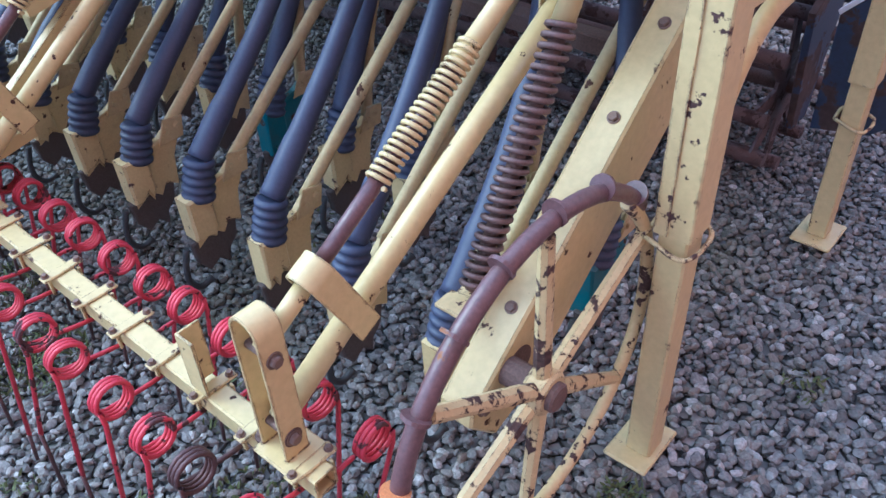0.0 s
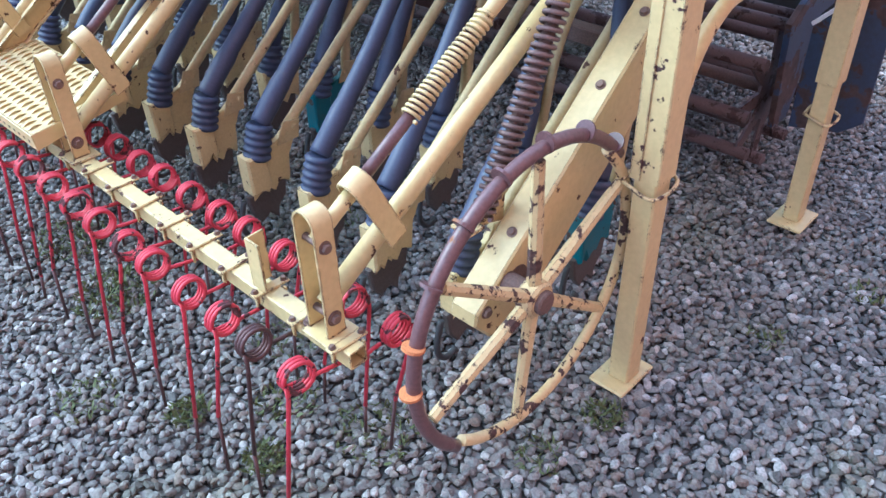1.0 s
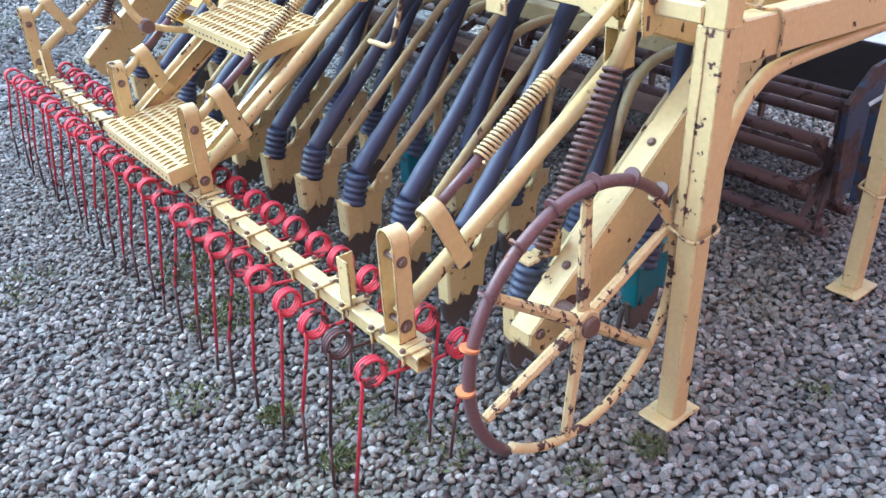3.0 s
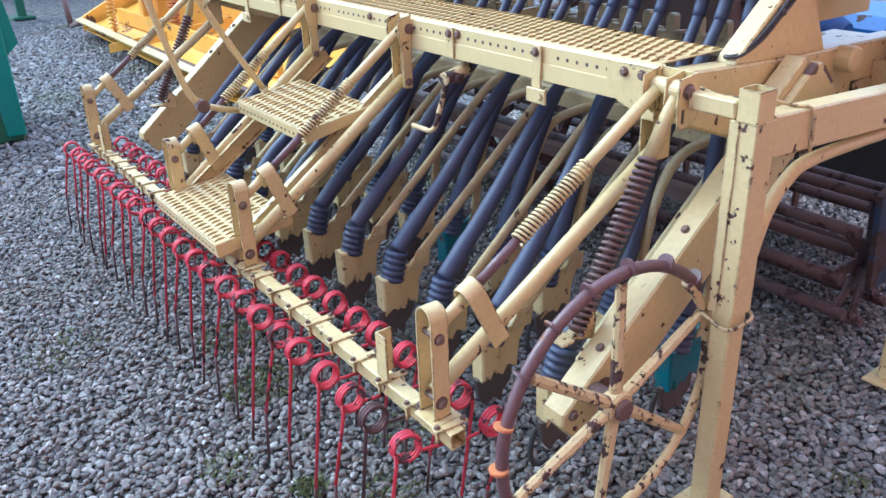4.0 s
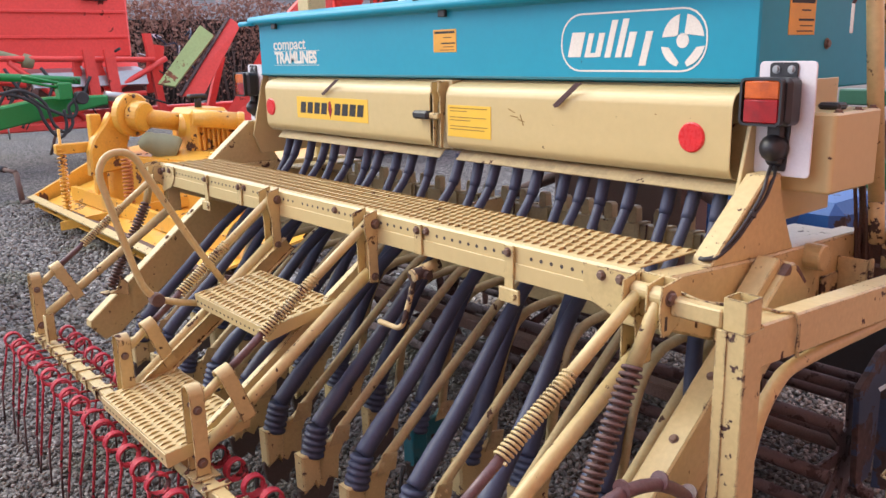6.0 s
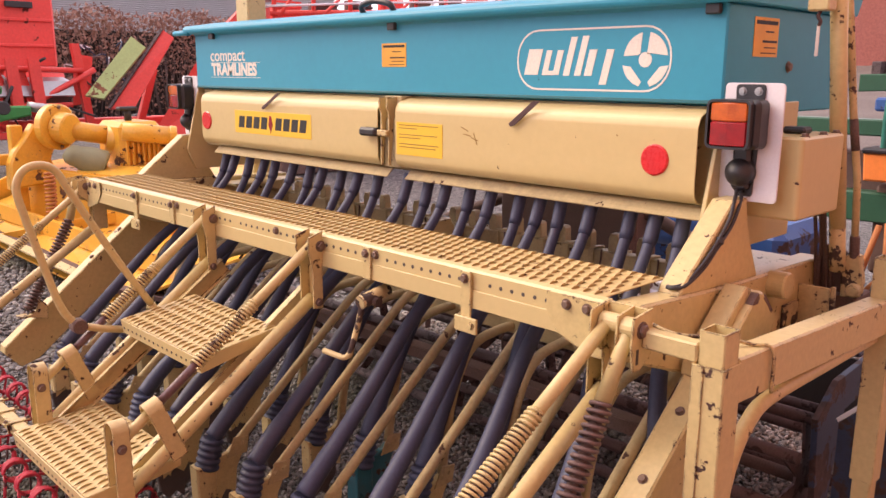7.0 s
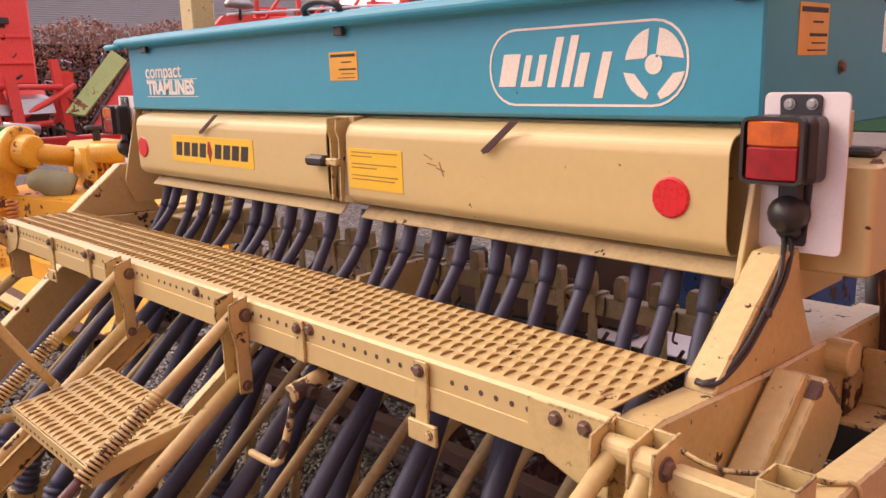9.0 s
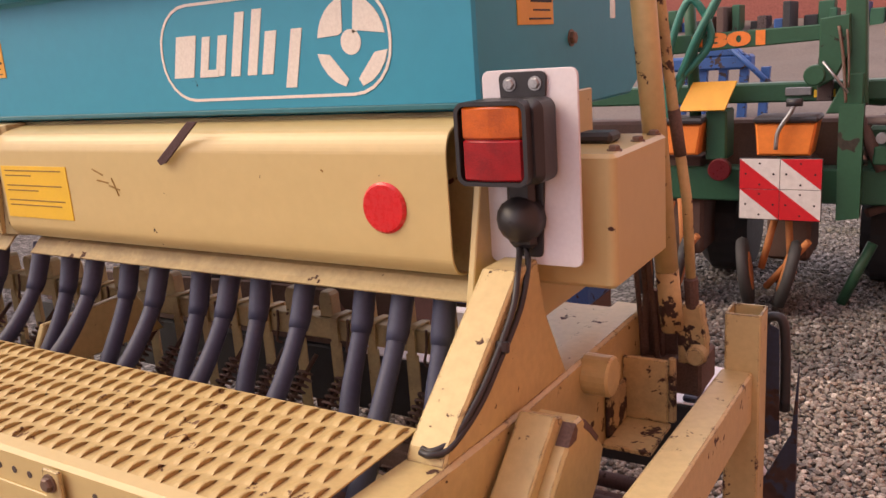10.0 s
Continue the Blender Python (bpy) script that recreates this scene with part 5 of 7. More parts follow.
def lamp_board(x0, label):
    ob = thing("lamp_board", label, "rear lamp", (0, 0, 0), "rear lamp boards")
    y = 1.160
    out = rounded(x0, x0 + 0.150, 1.272, 1.560, 0.012)
    part("board", Shape().prism(out, 1, y, y + 0.006, 0.001), white_plate, ob, "white plastic board")
    out = rounded(x0 + 0.030, x0 + 0.105, 1.285, 1.557, 0.010)
    out = [(a, b) if b > 1.315 else ((a - x0 - 0.0675) * 0.6 + x0 + 0.0675, b) for a, b in out]
    part("bracket", Shape().prism(out, 1, y - 0.005, y - 0.0005, 0.001), black_plastic, ob, "black lamp bracket")
    for dx in (0.048, 0.088):
        part("bolt", Shape().bolt((x0 + dx, y - 0.005, 1.540), (0, -1, 0), 0.008, 0.006), steel, ob, "galvanised bolt")
    hx0, hx1, hz0, hz1 = x0 - 0.004, x0 + 0.122, 1.404, 1.522
    part("housing", Shape().prism(rounded(hx0, hx1, hz0, hz1, 0.016), 1, y - 0.065, y - 0.004, 0.010), black_plastic, ob, "black rubber lamp housing")
    part("hood", hood(hx0, hx1 - 0.014, hz0, hz1, y - 0.082, y - 0.058), black_plastic, ob, "thin black rubber rim")
    part("amber_lens", lens(hx0 + 0.008, hx1 - 0.022, y - 0.062, 1.470, 1.515), lens_amber, ob, "amber indicator lens")
    part("red_lens", lens(hx0 + 0.008, hx1 - 0.022, y - 0.062, 1.411, 1.4692), lens_red, ob, "dark red tail lens")
    sock = Shape().tube([(x0 + 0.062, y - 0.005, 1.345), (x0 + 0.062, y - 0.03, 1.345), (x0 + 0.062, y - 0.045, 1.345), (x0 + 0.062, y - 0.052, 1.345)], [0.036, 0.034, 0.022, 0.004], 16)
    sock.box((x0 + 0.04, y - 0.022, 1.30), (x0 + 0.085, y - 0.005, 1.42), 0.008)
    part("side_lamp", sock, black_plastic, ob, "round black rubber side lamp")
    return ob


lamp_board(0.011, "white lamp board with a red and amber tail lamp")
lamp_board(flip(0.006) - 0.150, "white lamp board with a tail lamp at the far end")
cable = thing("lamp_cable", "two black cables running down the gusset", "cable", (0, 0, 0))
part("cable", Shape().tube(bend([(0.066, 1.150, 1.300), (0.076, 1.125, 1.292), (0.092, 1.085, 1.276), (0.1005, 1.05, 1.240), (0.1015, 1.00, 1.196), (0.0995, 0.94, 1.150), (0.089, 0.885, 1.113), (0.072, 0.862, 1.1035), (0.055, 0.866, 1.102)], 6), 0.0048, 8), black_plastic, cable)
part("cable", Shape().tube(bend([(0.074, 1.150, 1.300), (0.088, 1.13, 1.285), (0.1005, 1.09, 1.256), (0.1015, 1.06, 1.222), (0.104, 1.00, 1.184), (0.1005, 0.94, 1.138), (0.091, 0.875, 1.106), (0.075, 0.854, 1.1035), (0.058, 0.858, 1.102)], 6), 0.0048, 8), black_plastic, cable)
part("tie", Shape().cyl((0.1015, 1.012, 1.203), (0.1025, 1.006, 1.188), 0.0105, 10, 0.002), black_plastic, cable, "black tape round both cables")

# ---------------------------------------------------------------- parking stand
stand = thing("parking_stand", "chipped cream two-legged parking stand of square steel tube", "stand", (0, 0, 0))


def square_tube(x0, x1, y0, y1, z0, z1):
    return hollow(2, (x0, y0), (x1, y1), z0, z1)


part("sleeve", square_tube(0.272, 0.338, 0.598, 0.668, 0.585, 1.040), cream_stand, stand, "cream square sleeve with chipped edges")
part("sleeve_strip", Shape().box((0.272, 0.5945, 0.585), (0.297, 0.5978, 1.040), 0.001), cream_stand, stand, "welded cream edge strip")
part("inner_tube", square_tube(0.279, 0.333, 0.604, 0.663, 0.60, 1.107), cream_stand, stand, "open cream tube end")
part("leg", Shape().box((0.278, 0.603, 0.016), (0.332, 0.662, 0.60), 0.004), cream_stand, stand, "cream inner leg")
part("foot_plate", Shape().box((0.248, 0.566, 0.006), (0.345, 0.705, 0.016), 0.003), cream_stand, stand, "cream foot plate")
part("side_bar", Shape().box((0.1575, 0.600, 1.040), (0.2788, 0.632, 1.079), 0.004), cream_stand, stand)
b = Shape().prism([(0.668, 0.952), (0.668, 1.047), (1.515, 0.998), (1.515, 0.902)], 0, 0.278, 0.334, 0.004)
part("beam", b, cream_stand, stand, "cream box beam joining both legs")
part("sleeve", square_tube(0.284, 0.346, 1.516, 1.580, 0.47, 1.105), cream_stand, stand)
part("leg", Shape().box((0.290, 1.522, 0.016), (0.340, 1.574, 0.48), 0.004), cream_stand, stand)
part("foot_plate", Shape().box((0.262, 1.482, 0.006), (0.368, 1.618, 0.016), 0.003), cream_stand, stand)
part("elbow_tube", Shape().tube(bend([(0.30, 0.668, 0.60), (0.30, 0.695, 0.70), (0.30, 0.735, 0.80), (0.30, 0.80, 0.865), (0.30, 0.90, 0.893), (0.30, 1.24, 0.89), (0.30, 1.516, 0.885)], 6), 0.0165, 14), cream_stand, stand, "bent cream brace tube")


def twine(name, x0, x1, y0, y1, z, label):
    s = Shape().tube(bend([(x0, y0, z + 0.01), (x1, y0, z - 0.006), (x1 + 0.004, y1, z + 0.004), (x0, y1, z + 0.014), (x0 - 0.003, y0, z + 0.01)], 6), 0.0045, 6)
    return solid(name, s, cream_worn, label, "twine")


twine("twine", 0.262, 0.336, 0.588, 0.674, 0.565, "loop of pale twine round the stand leg")
twine("twine", 0.282, 0.348, 1.514, 1.582, 0.36, "loop of pale twine round the far stand leg")
solid("twine", Shape().tube(bend([(0.100, 0.70, 1.065), (0.19, 0.68, 1.060), (0.265, 0.72, 1.062), (0.306, 0.77, 1.046), (0.339, 0.80, 1.035), (0.339, 0.81, 0.94)], 6), 0.004, 6), cream_worn, "slack pale twine across the stand beam", "twine")

# ---------------------------------------------------------------- star wheel
WH = Vector((0.249, 0.322, 0.425))
WR = 0.335
wheel = thing("drive_wheel", "spoked cream drive wheel with a rusty tube rim and small lugs", "wheel", (0, 0, 0))


def on_rim(a, rad=WR, dx=0.0):
    return Vector((WH.x + dx, WH.y + rad * math.cos(a), WH.z + rad * math.sin(a)))


part("rim", Shape().tube([on_rim(radians(a), WR - 0.012) for a in range(-132, 50, 6)], 0.0125, 10), cream_spoke, wheel, "thin cream rim with flaking paint")
part("tyre_tube", Shape().tube([on_rim(radians(a)) for a in range(40, 232, 6)], 0.0142, 14), rust_tube, wheel, "rusty brown tube bent round the rim")
for a in (46, 67, 88, 108, 126, 145, 164, 181):
    d = (on_rim(radians(a)) - WH).normalized()
    p = on_rim(radians(a), WR + 0.008)
    t = Vector((0, -d.z, d.y))
    s = Shape().tube([p - t * 0.003, p + t * 0.003], 0.021, 16, smooth=False)
    part("lug", s, rust_orange if a > 160 else rust_tube, wheel, "small round rusty lug")
for k in range(6):
    a = radians((26, 91, 145, 201, 263, 323)[k])
    d = (on_rim(a) - WH).normalized()
    s = Shape().tube([WH + d * 0.03, WH + d * (WR - 0.02)], [0.0155, 0.0125], 8, smooth=False)
    part("spoke", s, cream_spoke, wheel, "cream spoke with flaking paint")
part("hub", Shape().cyl((WH.x - 0.02, WH.y, WH.z), (WH.x + 0.022, WH.y, WH.z), 0.040, 18, 0.006), cream_worn, wheel)
part("axle", Shape().cyl((0.168, WH.y, WH.z), (WH.x + 0.035, WH.y, WH.z), 0.026, 16, 0.004), rust_and_shade, wheel, "dark rusty axle end")

# ---------------------------------------------------------------- cage roller and power harrow under the drill
roller = thing("cage_roller", "rusty brown cage roller of round bars", "roller", (0, 0, 0))
RC = Vector((0, 1.80, 0.275))
for k in range(9):
    a = radians(20 + 40 * k)
    p = RC + Vector((0, 0.235 * math.cos(a), 0.235 * math.sin(a)))
    part("bar", Shape().tube([(0.105, p.y, p.z), (-2.85, p.y, p.z)], 0.021, 10), rust, roller)
for x in (0.065, -0.42, -0.98, -1.5, -2.05, -2.75):
    outline = []
    for k in range(9):
        for da, rad in ((-14, 0.10), (-4.5, 0.245), (4.5, 0.245), (14, 0.10)):
            a = radians(20 + 40 * k + da)
            outline.append((RC.y + rad * math.cos(a), RC.z + rad * math.sin(a)))
    s = Shape().prism(outline, 0, x - 0.005, x + 0.005, 0.001)
    part("spider", s, rust, roller, "rusty star plate")
part("shaft", Shape().cyl((-2.85, RC.y, RC.z), (0.13, RC.y, RC.z), 0.022), rust_and_shade, roller)
harrow2 = thing("power_harrow", "dark blue and rusty power harrow under the hopper", "harrow", (0, 0, 0))
part("trough", Shape().prism([(2.20, 0.38), (2.20, 0.585), (2.52, 0.585), (2.56, 0.55), (2.56, 0.38)], 0, -2.95, 0.10, 0.006), rubber, harrow2, "long black gear trough")
part("trough_cover", Shape().box((-1.15, 2.205, 0.586), (0.075, 2.5, 0.594), 0.003), white_plate, harrow2, "pale worn cover plate")
for x in (0.02, -0.5, -1.0):
    part("cover_clip", Shape().box((x, 2.21, 0.595), (x + 0.04, 2.30, 0.612), 0.004), blue_worn, harrow2)
side_plate = part("side_plate", Shape().prism([(0.18, 0.545), (0.33, 0.70), (0.375, 0.80), (0.385, 0.95), (0.39, 0.30), (0.33, 0.25), (0.18, 0.22)], 1, 1.700, 1.712, 0.002), blue_worn, harrow2, "worn blue side plate with a bright bare edge")
part("bare_edge", Shape().prism([(0.18, 0.548), (0.33, 0.703), (0.323, 0.714), (0.173, 0.558)], 1, 1.696, 1.716, 0.001), white_plate, side_plate, "bright bare plate edge")
part("side_arm", Shape().prism([(1.70, 0.20), (1.66, 0.55), (1.80, 0.64), (2.15, 0.66), (2.15, 0.54), (1.88, 0.52), (1.80, 0.2)], 0, 0.115, 0.135, 0.002), blue_worn, harrow2, "worn blue roller arm")
part("headstock", Shape().box((-1.75, 2.3, 0.594), (-0.95, 2.5, 1.15), 0.02), rust_and_shade, harrow2)
# added dark plate that closes the view between the hoses
part("back_plate", Shape().prism([(-2.92, 0.594), (-2.92, 0.72), (-2.70, 0.76), (-2.2, 0.775), (-1.55, 0.80), (-1.22, 0.80), (-1.16, 0.72), (-1.16, 0.594)], 1, 2.215, 2.233, 0.003), rust_and_shade, harrow2, "long dark filler plate above the trough")
for end in (-2.7, 0.0):
    part("brace", Shape().tube([(-1.35, 2.40, 1.12), (end, 2.40, 0.60)], 0.03, 10), rust_and_shade, harrow2, "slanting rusty brace")
part("top_box", Shape().box((-2.4, 2.25, 0.594), (-1.9, 2.48, 0.80), 0.02), rubber, harrow2, "black box")
for k in range(8):
    x = -0.62 - 0.31 * k
    part("tooth", Shape().prism([(2.45, 0.39), (2.53, 0.39), (2.50, 0.06), (2.47, 0.06)], 0, x - 0.008, x + 0.008, 0.002), rust_and_shade, harrow2)
part("hoop", Shape().tube(bend([(0.318, 1.70, 0.80), (0.316, 1.70, 0.98), (0.320, 1.70, 1.03), (0.336, 1.70, 1.045), (0.354, 1.70, 1.036), (0.360, 1.70, 0.98), (0.362, 1.70, 0.85)], 5), 0.010, 8), black_plastic, harrow2, "black bent hoop")
part("hoop_web", Shape().prism([(0.322, 0.78), (0.320, 0.99), (0.330, 1.03), (0.348, 1.02), (0.354, 0.80)], 1, 1.696, 1.699, 0.0005), blue_worn, harrow2, "dark worn plate behind the hoop")

# ---------------------------------------------------------------- yard beyond the drill
# orange-yellow verge implement with a shallow tray
ym = thing("yellow_implement", "orange-yellow yard implement with a tray, gearbox and drive tube", "machine", (0, 0, 0))


def slab(parent, name, pts, thick, material, label=""):
    """A thick plate through four points."""
    p = [Vector(q) for q in pts]
    n = (p[1] - p[0]).cross(p[-1] - p[0]).normalized() * (thick / 2)
    k = len(p)
    verts = [v + n for v in p] + [v - n for v in p]
    faces = [tuple(range(k)), tuple(range(2 * k - 1, k - 1, -1))] + [(k + i, k + (i + 1) % k, (i + 1) % k, i) for i in range(k)]
    return part(name, Shape().add(verts, faces), material, parent, label)


slab(ym, "tray_floor", [(-8.2, 1.32, 0.10), (-4.2, 1.30, 0.08), (-4.4, 2.5, 0.22), (-8.5, 2.1, 0.30)], 0.02, yellow)
# undercut below the lip; its dark colour holds the shade there
slab(ym, "tray_side", [(-7.5, 1.66, 0.0), (-4.2, 1.75, 0.0), (-4.2, 1.29, 0.175), (-8.25, 1.31, 0.195)], 0.03, rust_and_shade, "sloping underside of the tray, darkened for the shade there")
slab(ym, "tray_lip", [(-8.30, 1.25, 0.195), (-4.2, 1.24, 0.18), (-4.2, 1.31, 0.195), (-8.32, 1.33, 0.21)], 0.014, cream, "worn pale tray edge")
slab(ym, "tray_end", [(-8.28, 1.32, 0.08), (-8.28, 1.32, 0.22), (-8.6, 2.1, 0.52), (-8.6, 2.1, 0.1)], 0.03, yellow)
slab(ym, "tray_back", [(-8.6, 2.1, 0.1), (-4.4, 2.5, 0.1), (-4.4, 2.5, 0.75), (-8.6, 2.1, 0.52)], 0.03, yellow)
slab(ym, "tray_rib", [(-7.9, 1.62, 0.18), (-4.4, 1.75, 0.16), (-4.4, 1.75, 0.30), (-7.9, 1.62, 0.32)], 0.05, yellow)
slab(ym, "tray_rib", [(-6.9, 1.2, 0.06), (-6.2, 2.2, 0.26), (-6.2, 2.2, 0.36), (-6.9, 1.2, 0.14)], 0.05, yellow)
slab(ym, "deck", [(-5.9, 1.35, 0.84), (-4.3, 1.9, 0.80), (-4.3, 2.6, 0.86), (-6.1, 2.1, 0.9)], 0.03, yellow)
slab(ym, "deck_side", [(-5.9, 1.35, 0.45), (-4.3, 1.9, 0.35), (-4.3, 1.9, 0.80), (-5.9, 1.35, 0.84)], 0.03, yellow)
sweep = [(1.36, 1.19), (1.30, 1.10), (1.21, 0.99), (1.17, 0.90), (1.16, 0.70), (1.52, 0.74), (1.50, 0.83), (1.47, 0.92), (1.50, 0.99), (1.60, 1.05), (1.67, 1.14)]
part("swan_neck", Shape().prism(sweep, 0, -5.78, -5.66, 0.015), yellow, ym, "curved yellow swan-neck arm")
part("drive_disc", Shape().cyl((-5.66, 1.50, 1.165), (-5.58, 1.53, 1.165), 0.175, 32, 0.012), yellow, ym)
part("disc_collar", Shape().cyl((-5.60, 1.52, 1.165), (-5.50, 1.58, 1.15), 0.12, 24, 0.012), yellow, ym)
for k in range(8):
    a = math.pi * 2 * k / 8
    part("bolt", Shape().bolt((-5.575, 1.53 + 0.15 * math.cos(a), 1.165 + 0.15 * math.sin(a)), (1, 0.3, 0), 0.012, 0.012), bolt_mat, ym)
part("drive_tube", Shape().tube([(-5.60, 1.54, 1.15), (-5.50, 1.86, 1.09)], 0.075, 18).tube([(-5.50, 1.84, 1.065), (-5.35, 2.35, 0.98)], 0.105, 18), yellow, ym)
gb = Shape().box((-5.72, 1.86, 0.80), (-5.26, 2.20, 1.20), 0.04)
part("gearbox", gb, yellow, ym, "ribbed yellow cast gearbox")
for k in range(7):
    part("gearbox_rib", Shape().box((-5.258, 1.89 + 0.042 * k, 0.84), (-5.235, 1.91 + 0.042 * k, 1.16), 0.004), yellow, ym)
part("gear_cap", Shape().cyl((-5.25, 2.22, 1.0), (-5.16, 2.40, 0.96), 0.09, 18, 0.01), yellow, ym)
part("breather", Shape().tube([(-5.5, 2.03, 1.2), (-5.5, 2.03, 1.30)], 0.03, 8).box((-5.54, 1.95, 1.28), (-5.46, 2.1, 1.31), 0.01), rubber, ym)
part("cap", Shape().tube([(-5.45, 1.50, 0.985), (-5.44, 1.52, 0.97), (-5.42, 1.56, 0.955), (-5.41, 1.57, 0.95), (-5.38, 1.64, 0.92), (-5.33, 1.73, 0.88), (-5.32, 1.75, 0.87)], [0.04, 0.07, 0.085, 0.080, 0.105, 0.115, 0.10], 22), moss_canvas, ym, "faded green plastic shaft guard")
part("tow_bar", Shape().box((-5.86, 0.95, 0.88), (-5.78, 1.32, 0.96), 0.008).box((-5.84, 1.22, 0.45), (-5.75, 1.31, 1.18), 0.008), yellow, ym)
part("tray_spring", Shape().helix((-5.8, 0.98, 0.42), (-5.8, 0.99, 0.92), 0.03, 0.008, 16, 5, 10), yellow, ym)
part("spring_rod", Shape().tube([(-5.8, 0.98, 0.36), (-5.8, 0.99, 1.08)], 0.012, 8), yellow, ym)
part("tray_spring", Shape().helix((-5.35, 1.33, 0.45), (-5.35, 1.34, 0.85), 0.035, 0.009, 14, 5, 10), rust_orange, ym)
AWAY = Matrix.Translation(Vector((1.169, -0.859, 1.625)) * (1 - 1.2)) @ Matrix.Scale(1.2, 4)
for o in ym.children:
    if o.name.split(".")[0] not in ("tray_floor", "tray_side", "tray_lip", "tray_end", "tray_back", "tray_rib", "stripe"):
        o.data.transform(AWAY)
part("crank", Shape().tube([(-8.6, 1.27, 0.10), (-8.72, 1.27, 0.42)], 0.03, 8).tube([(-8.72, 1.27, 0.42), (-9.0, 1.22, 0.43)], 0.025, 8).tube([(-8.6, 1.27, 0.10), (-8.2, 1.29, 0.17)], 0.025, 8), rust_and_shade, ym, "dark crank with a handle")
part("crank_grip", Shape().cyl((-9.0, 1.22, 0.43), (-9.3, 1.18, 0.44), 0.035, 10), black_plastic, ym)
part("output_tube", Shape().tube([(-6.50, 2.40, 1.04), (-6.34, 2.80, 0.985)], 0.085, 20).cyl((-6.35, 2.78, 0.987), (-6.325, 2.84, 0.98), 0.095, 20, 0.008), yellow, ym, "round yellow output tube")
for x, y in ((-7.2, 2.2), (-5.2, 2.2), (-6.0, 2.4)):
    part("support", Shape().box((x - 0.08, y - 0.05, 0.0), (x + 0.08, y + 0.05, 0.75), 0.01), yellow, ym)

# green drawbar with hydraulic hoses
gd = thing("green_drawbar", "bright green implement drawbar with black hydraulic hoses", "machine", (0, 0, 0))
part("beam", Shape().prism([(-0.6, 0.42), (-0.6, 0.80), (1.2, 1.06), (1.9, 1.18), (2.6, 1.17), (2.6, 1.06), (1.2, 0.80)], 0, -9.75, -9.5, 0.02), green_machine, gd, "green boxed drawbar")
part("hitch", Shape().tube([(-9.62, 2.6, 1.16), (-9.62, 3.0, 1.10)], 0.06, 12), steel, gd, "pale steel hitch eye")
part("rear_frame", Shape().box((-9.9, -1.5, 0.6), (-9.4, 0.1, 1.6), 0.04).box((-9.8, -0.2, 1.4), (-9.5, 0.5, 1.55), 0.02), green_machine, gd)
part("cylinder", Shape().tube([(-9.9, 0.6, 1.5), (-9.9, 2.4, 1.35)], 0.05, 10), green_machine, gd)

AWAY = Matrix.Translation(Vector((1.169, -0.859, 1.625)) * (1 - 1.1)) @ Matrix.Scale(1.1, 4)
for o in gd.children:
    o.data.transform(AWAY)
# hoses looping down from the drawbar
for pts in (((1.05, 1.05), (1.30, 1.16), (1.55, 1.21), (1.81, 1.24), (2.05, 1.08), (2.13, 0.80), (2.26, 0.69), (2.36, 0.81), (2.33, 1.0), (2.42, 1.10)),
            ((1.10, 0.95), (1.40, 1.20), (1.70, 1.19), (1.95, 1.06), (2.02, 0.86), (2.12, 0.68), (2.22, 0.64), (2.28, 0.78), (2.27, 0.98)),
            ((1.9, 1.15), (2.05, 1.02), (2.22, 0.93), (2.36, 0.88), (2.43, 0.98), (2.40, 1.12)),
            ((1.62, 1.22), (1.53, 1.08), (1.47, 0.92), (1.42, 0.78), (1.31, 0.70), (1.1, 0.72))):
    part("hydraulic_hose", Shape().tube(bend([(-10.28 + 0.03 * math.sin(3 * y), y, z) for y, z in pts], 6), 0.021, 8), rubber, gd, "black hydraulic hose")
part("coupling_box", Shape().cyl((-10.40, 2.51, 1.12), (-10.22, 2.51, 1.12), 0.085, 14, 0.01), rubber, gd)
for z in (1.34, 1.28):
    part("valve_pipe", Shape().tube([(-10.4, 1.85, z + 0.08), (-10.4, 2.35, z - 0.04)], 0.018, 8), green_machine, gd)
part("valve_block", Shape().box((-10.5, 2.25, 1.10), (-10.3, 2.42, 1.32), 0.015), green_machine, gd)
part("jack_leg", Shape().box((-10.46, 1.06, 0.02), (-10.36, 1.16, 0.80), 0.01).box((-10.56, 0.98, 0.0), (-10.26, 1.24, 0.03), 0.004), green_dark, gd, "green jack leg")

# blue-green frame at the edge of the yard
bg = thing("blue_green_frame", "blue-green steel implement frame standing on the gravel", "machine", (0, 0, 0))
part("post", Shape().box((-4.68, -0.14, 0.04), (-4.56, -0.02, 1.6), 0.01), green_teal, bg)
slab(bg, "side", [(-4.60, -0.02, 0.55), (-4.60, 0.06, 0.62), (-4.60, -0.06, 1.6), (-4.60, -0.16, 1.6)], 0.03, green_teal)
part("body", Shape().box((-5.48, -0.77, 0.24), (-4.64, -0.06, 0.80), 0.02), green_dark, bg)
part("base", Shape().box((-5.38, -0.72, 0.0), (-4.58, -0.03, 0.24), 0.015), green_dark, bg)

# red trailed machine
rm = thing("red_machine", "large red farm machine with sheet sides and a lattice of pipes", "machine", (0, 0, 0))
part("side_box", Shape().box((-14.6, 1.2, 1.62), (-13.4, 4.35, 3.2), 0.04), red_machine, rm, "red sheet-metal box")
for z in (1.95, 2.35):
    part("rib", Shape().box((-13.39, 1.2, z), (-13.36, 4.3, z + 0.05), 0.008), red_machine, rm)
part("hinge", Shape().box((-13.38, 3.6, 2.55), (-13.30, 4.0, 2.65), 0.01), rubber, rm)
part("chassis", Shape().box((-13.3, 0.4, 0.62), (-13.0, 8.5, 0.80), 0.02).box((-12.7, 0.4, 0.55), (-12.55, 8.5, 0.66), 0.02), red_machine, rm, "red chassis rails")
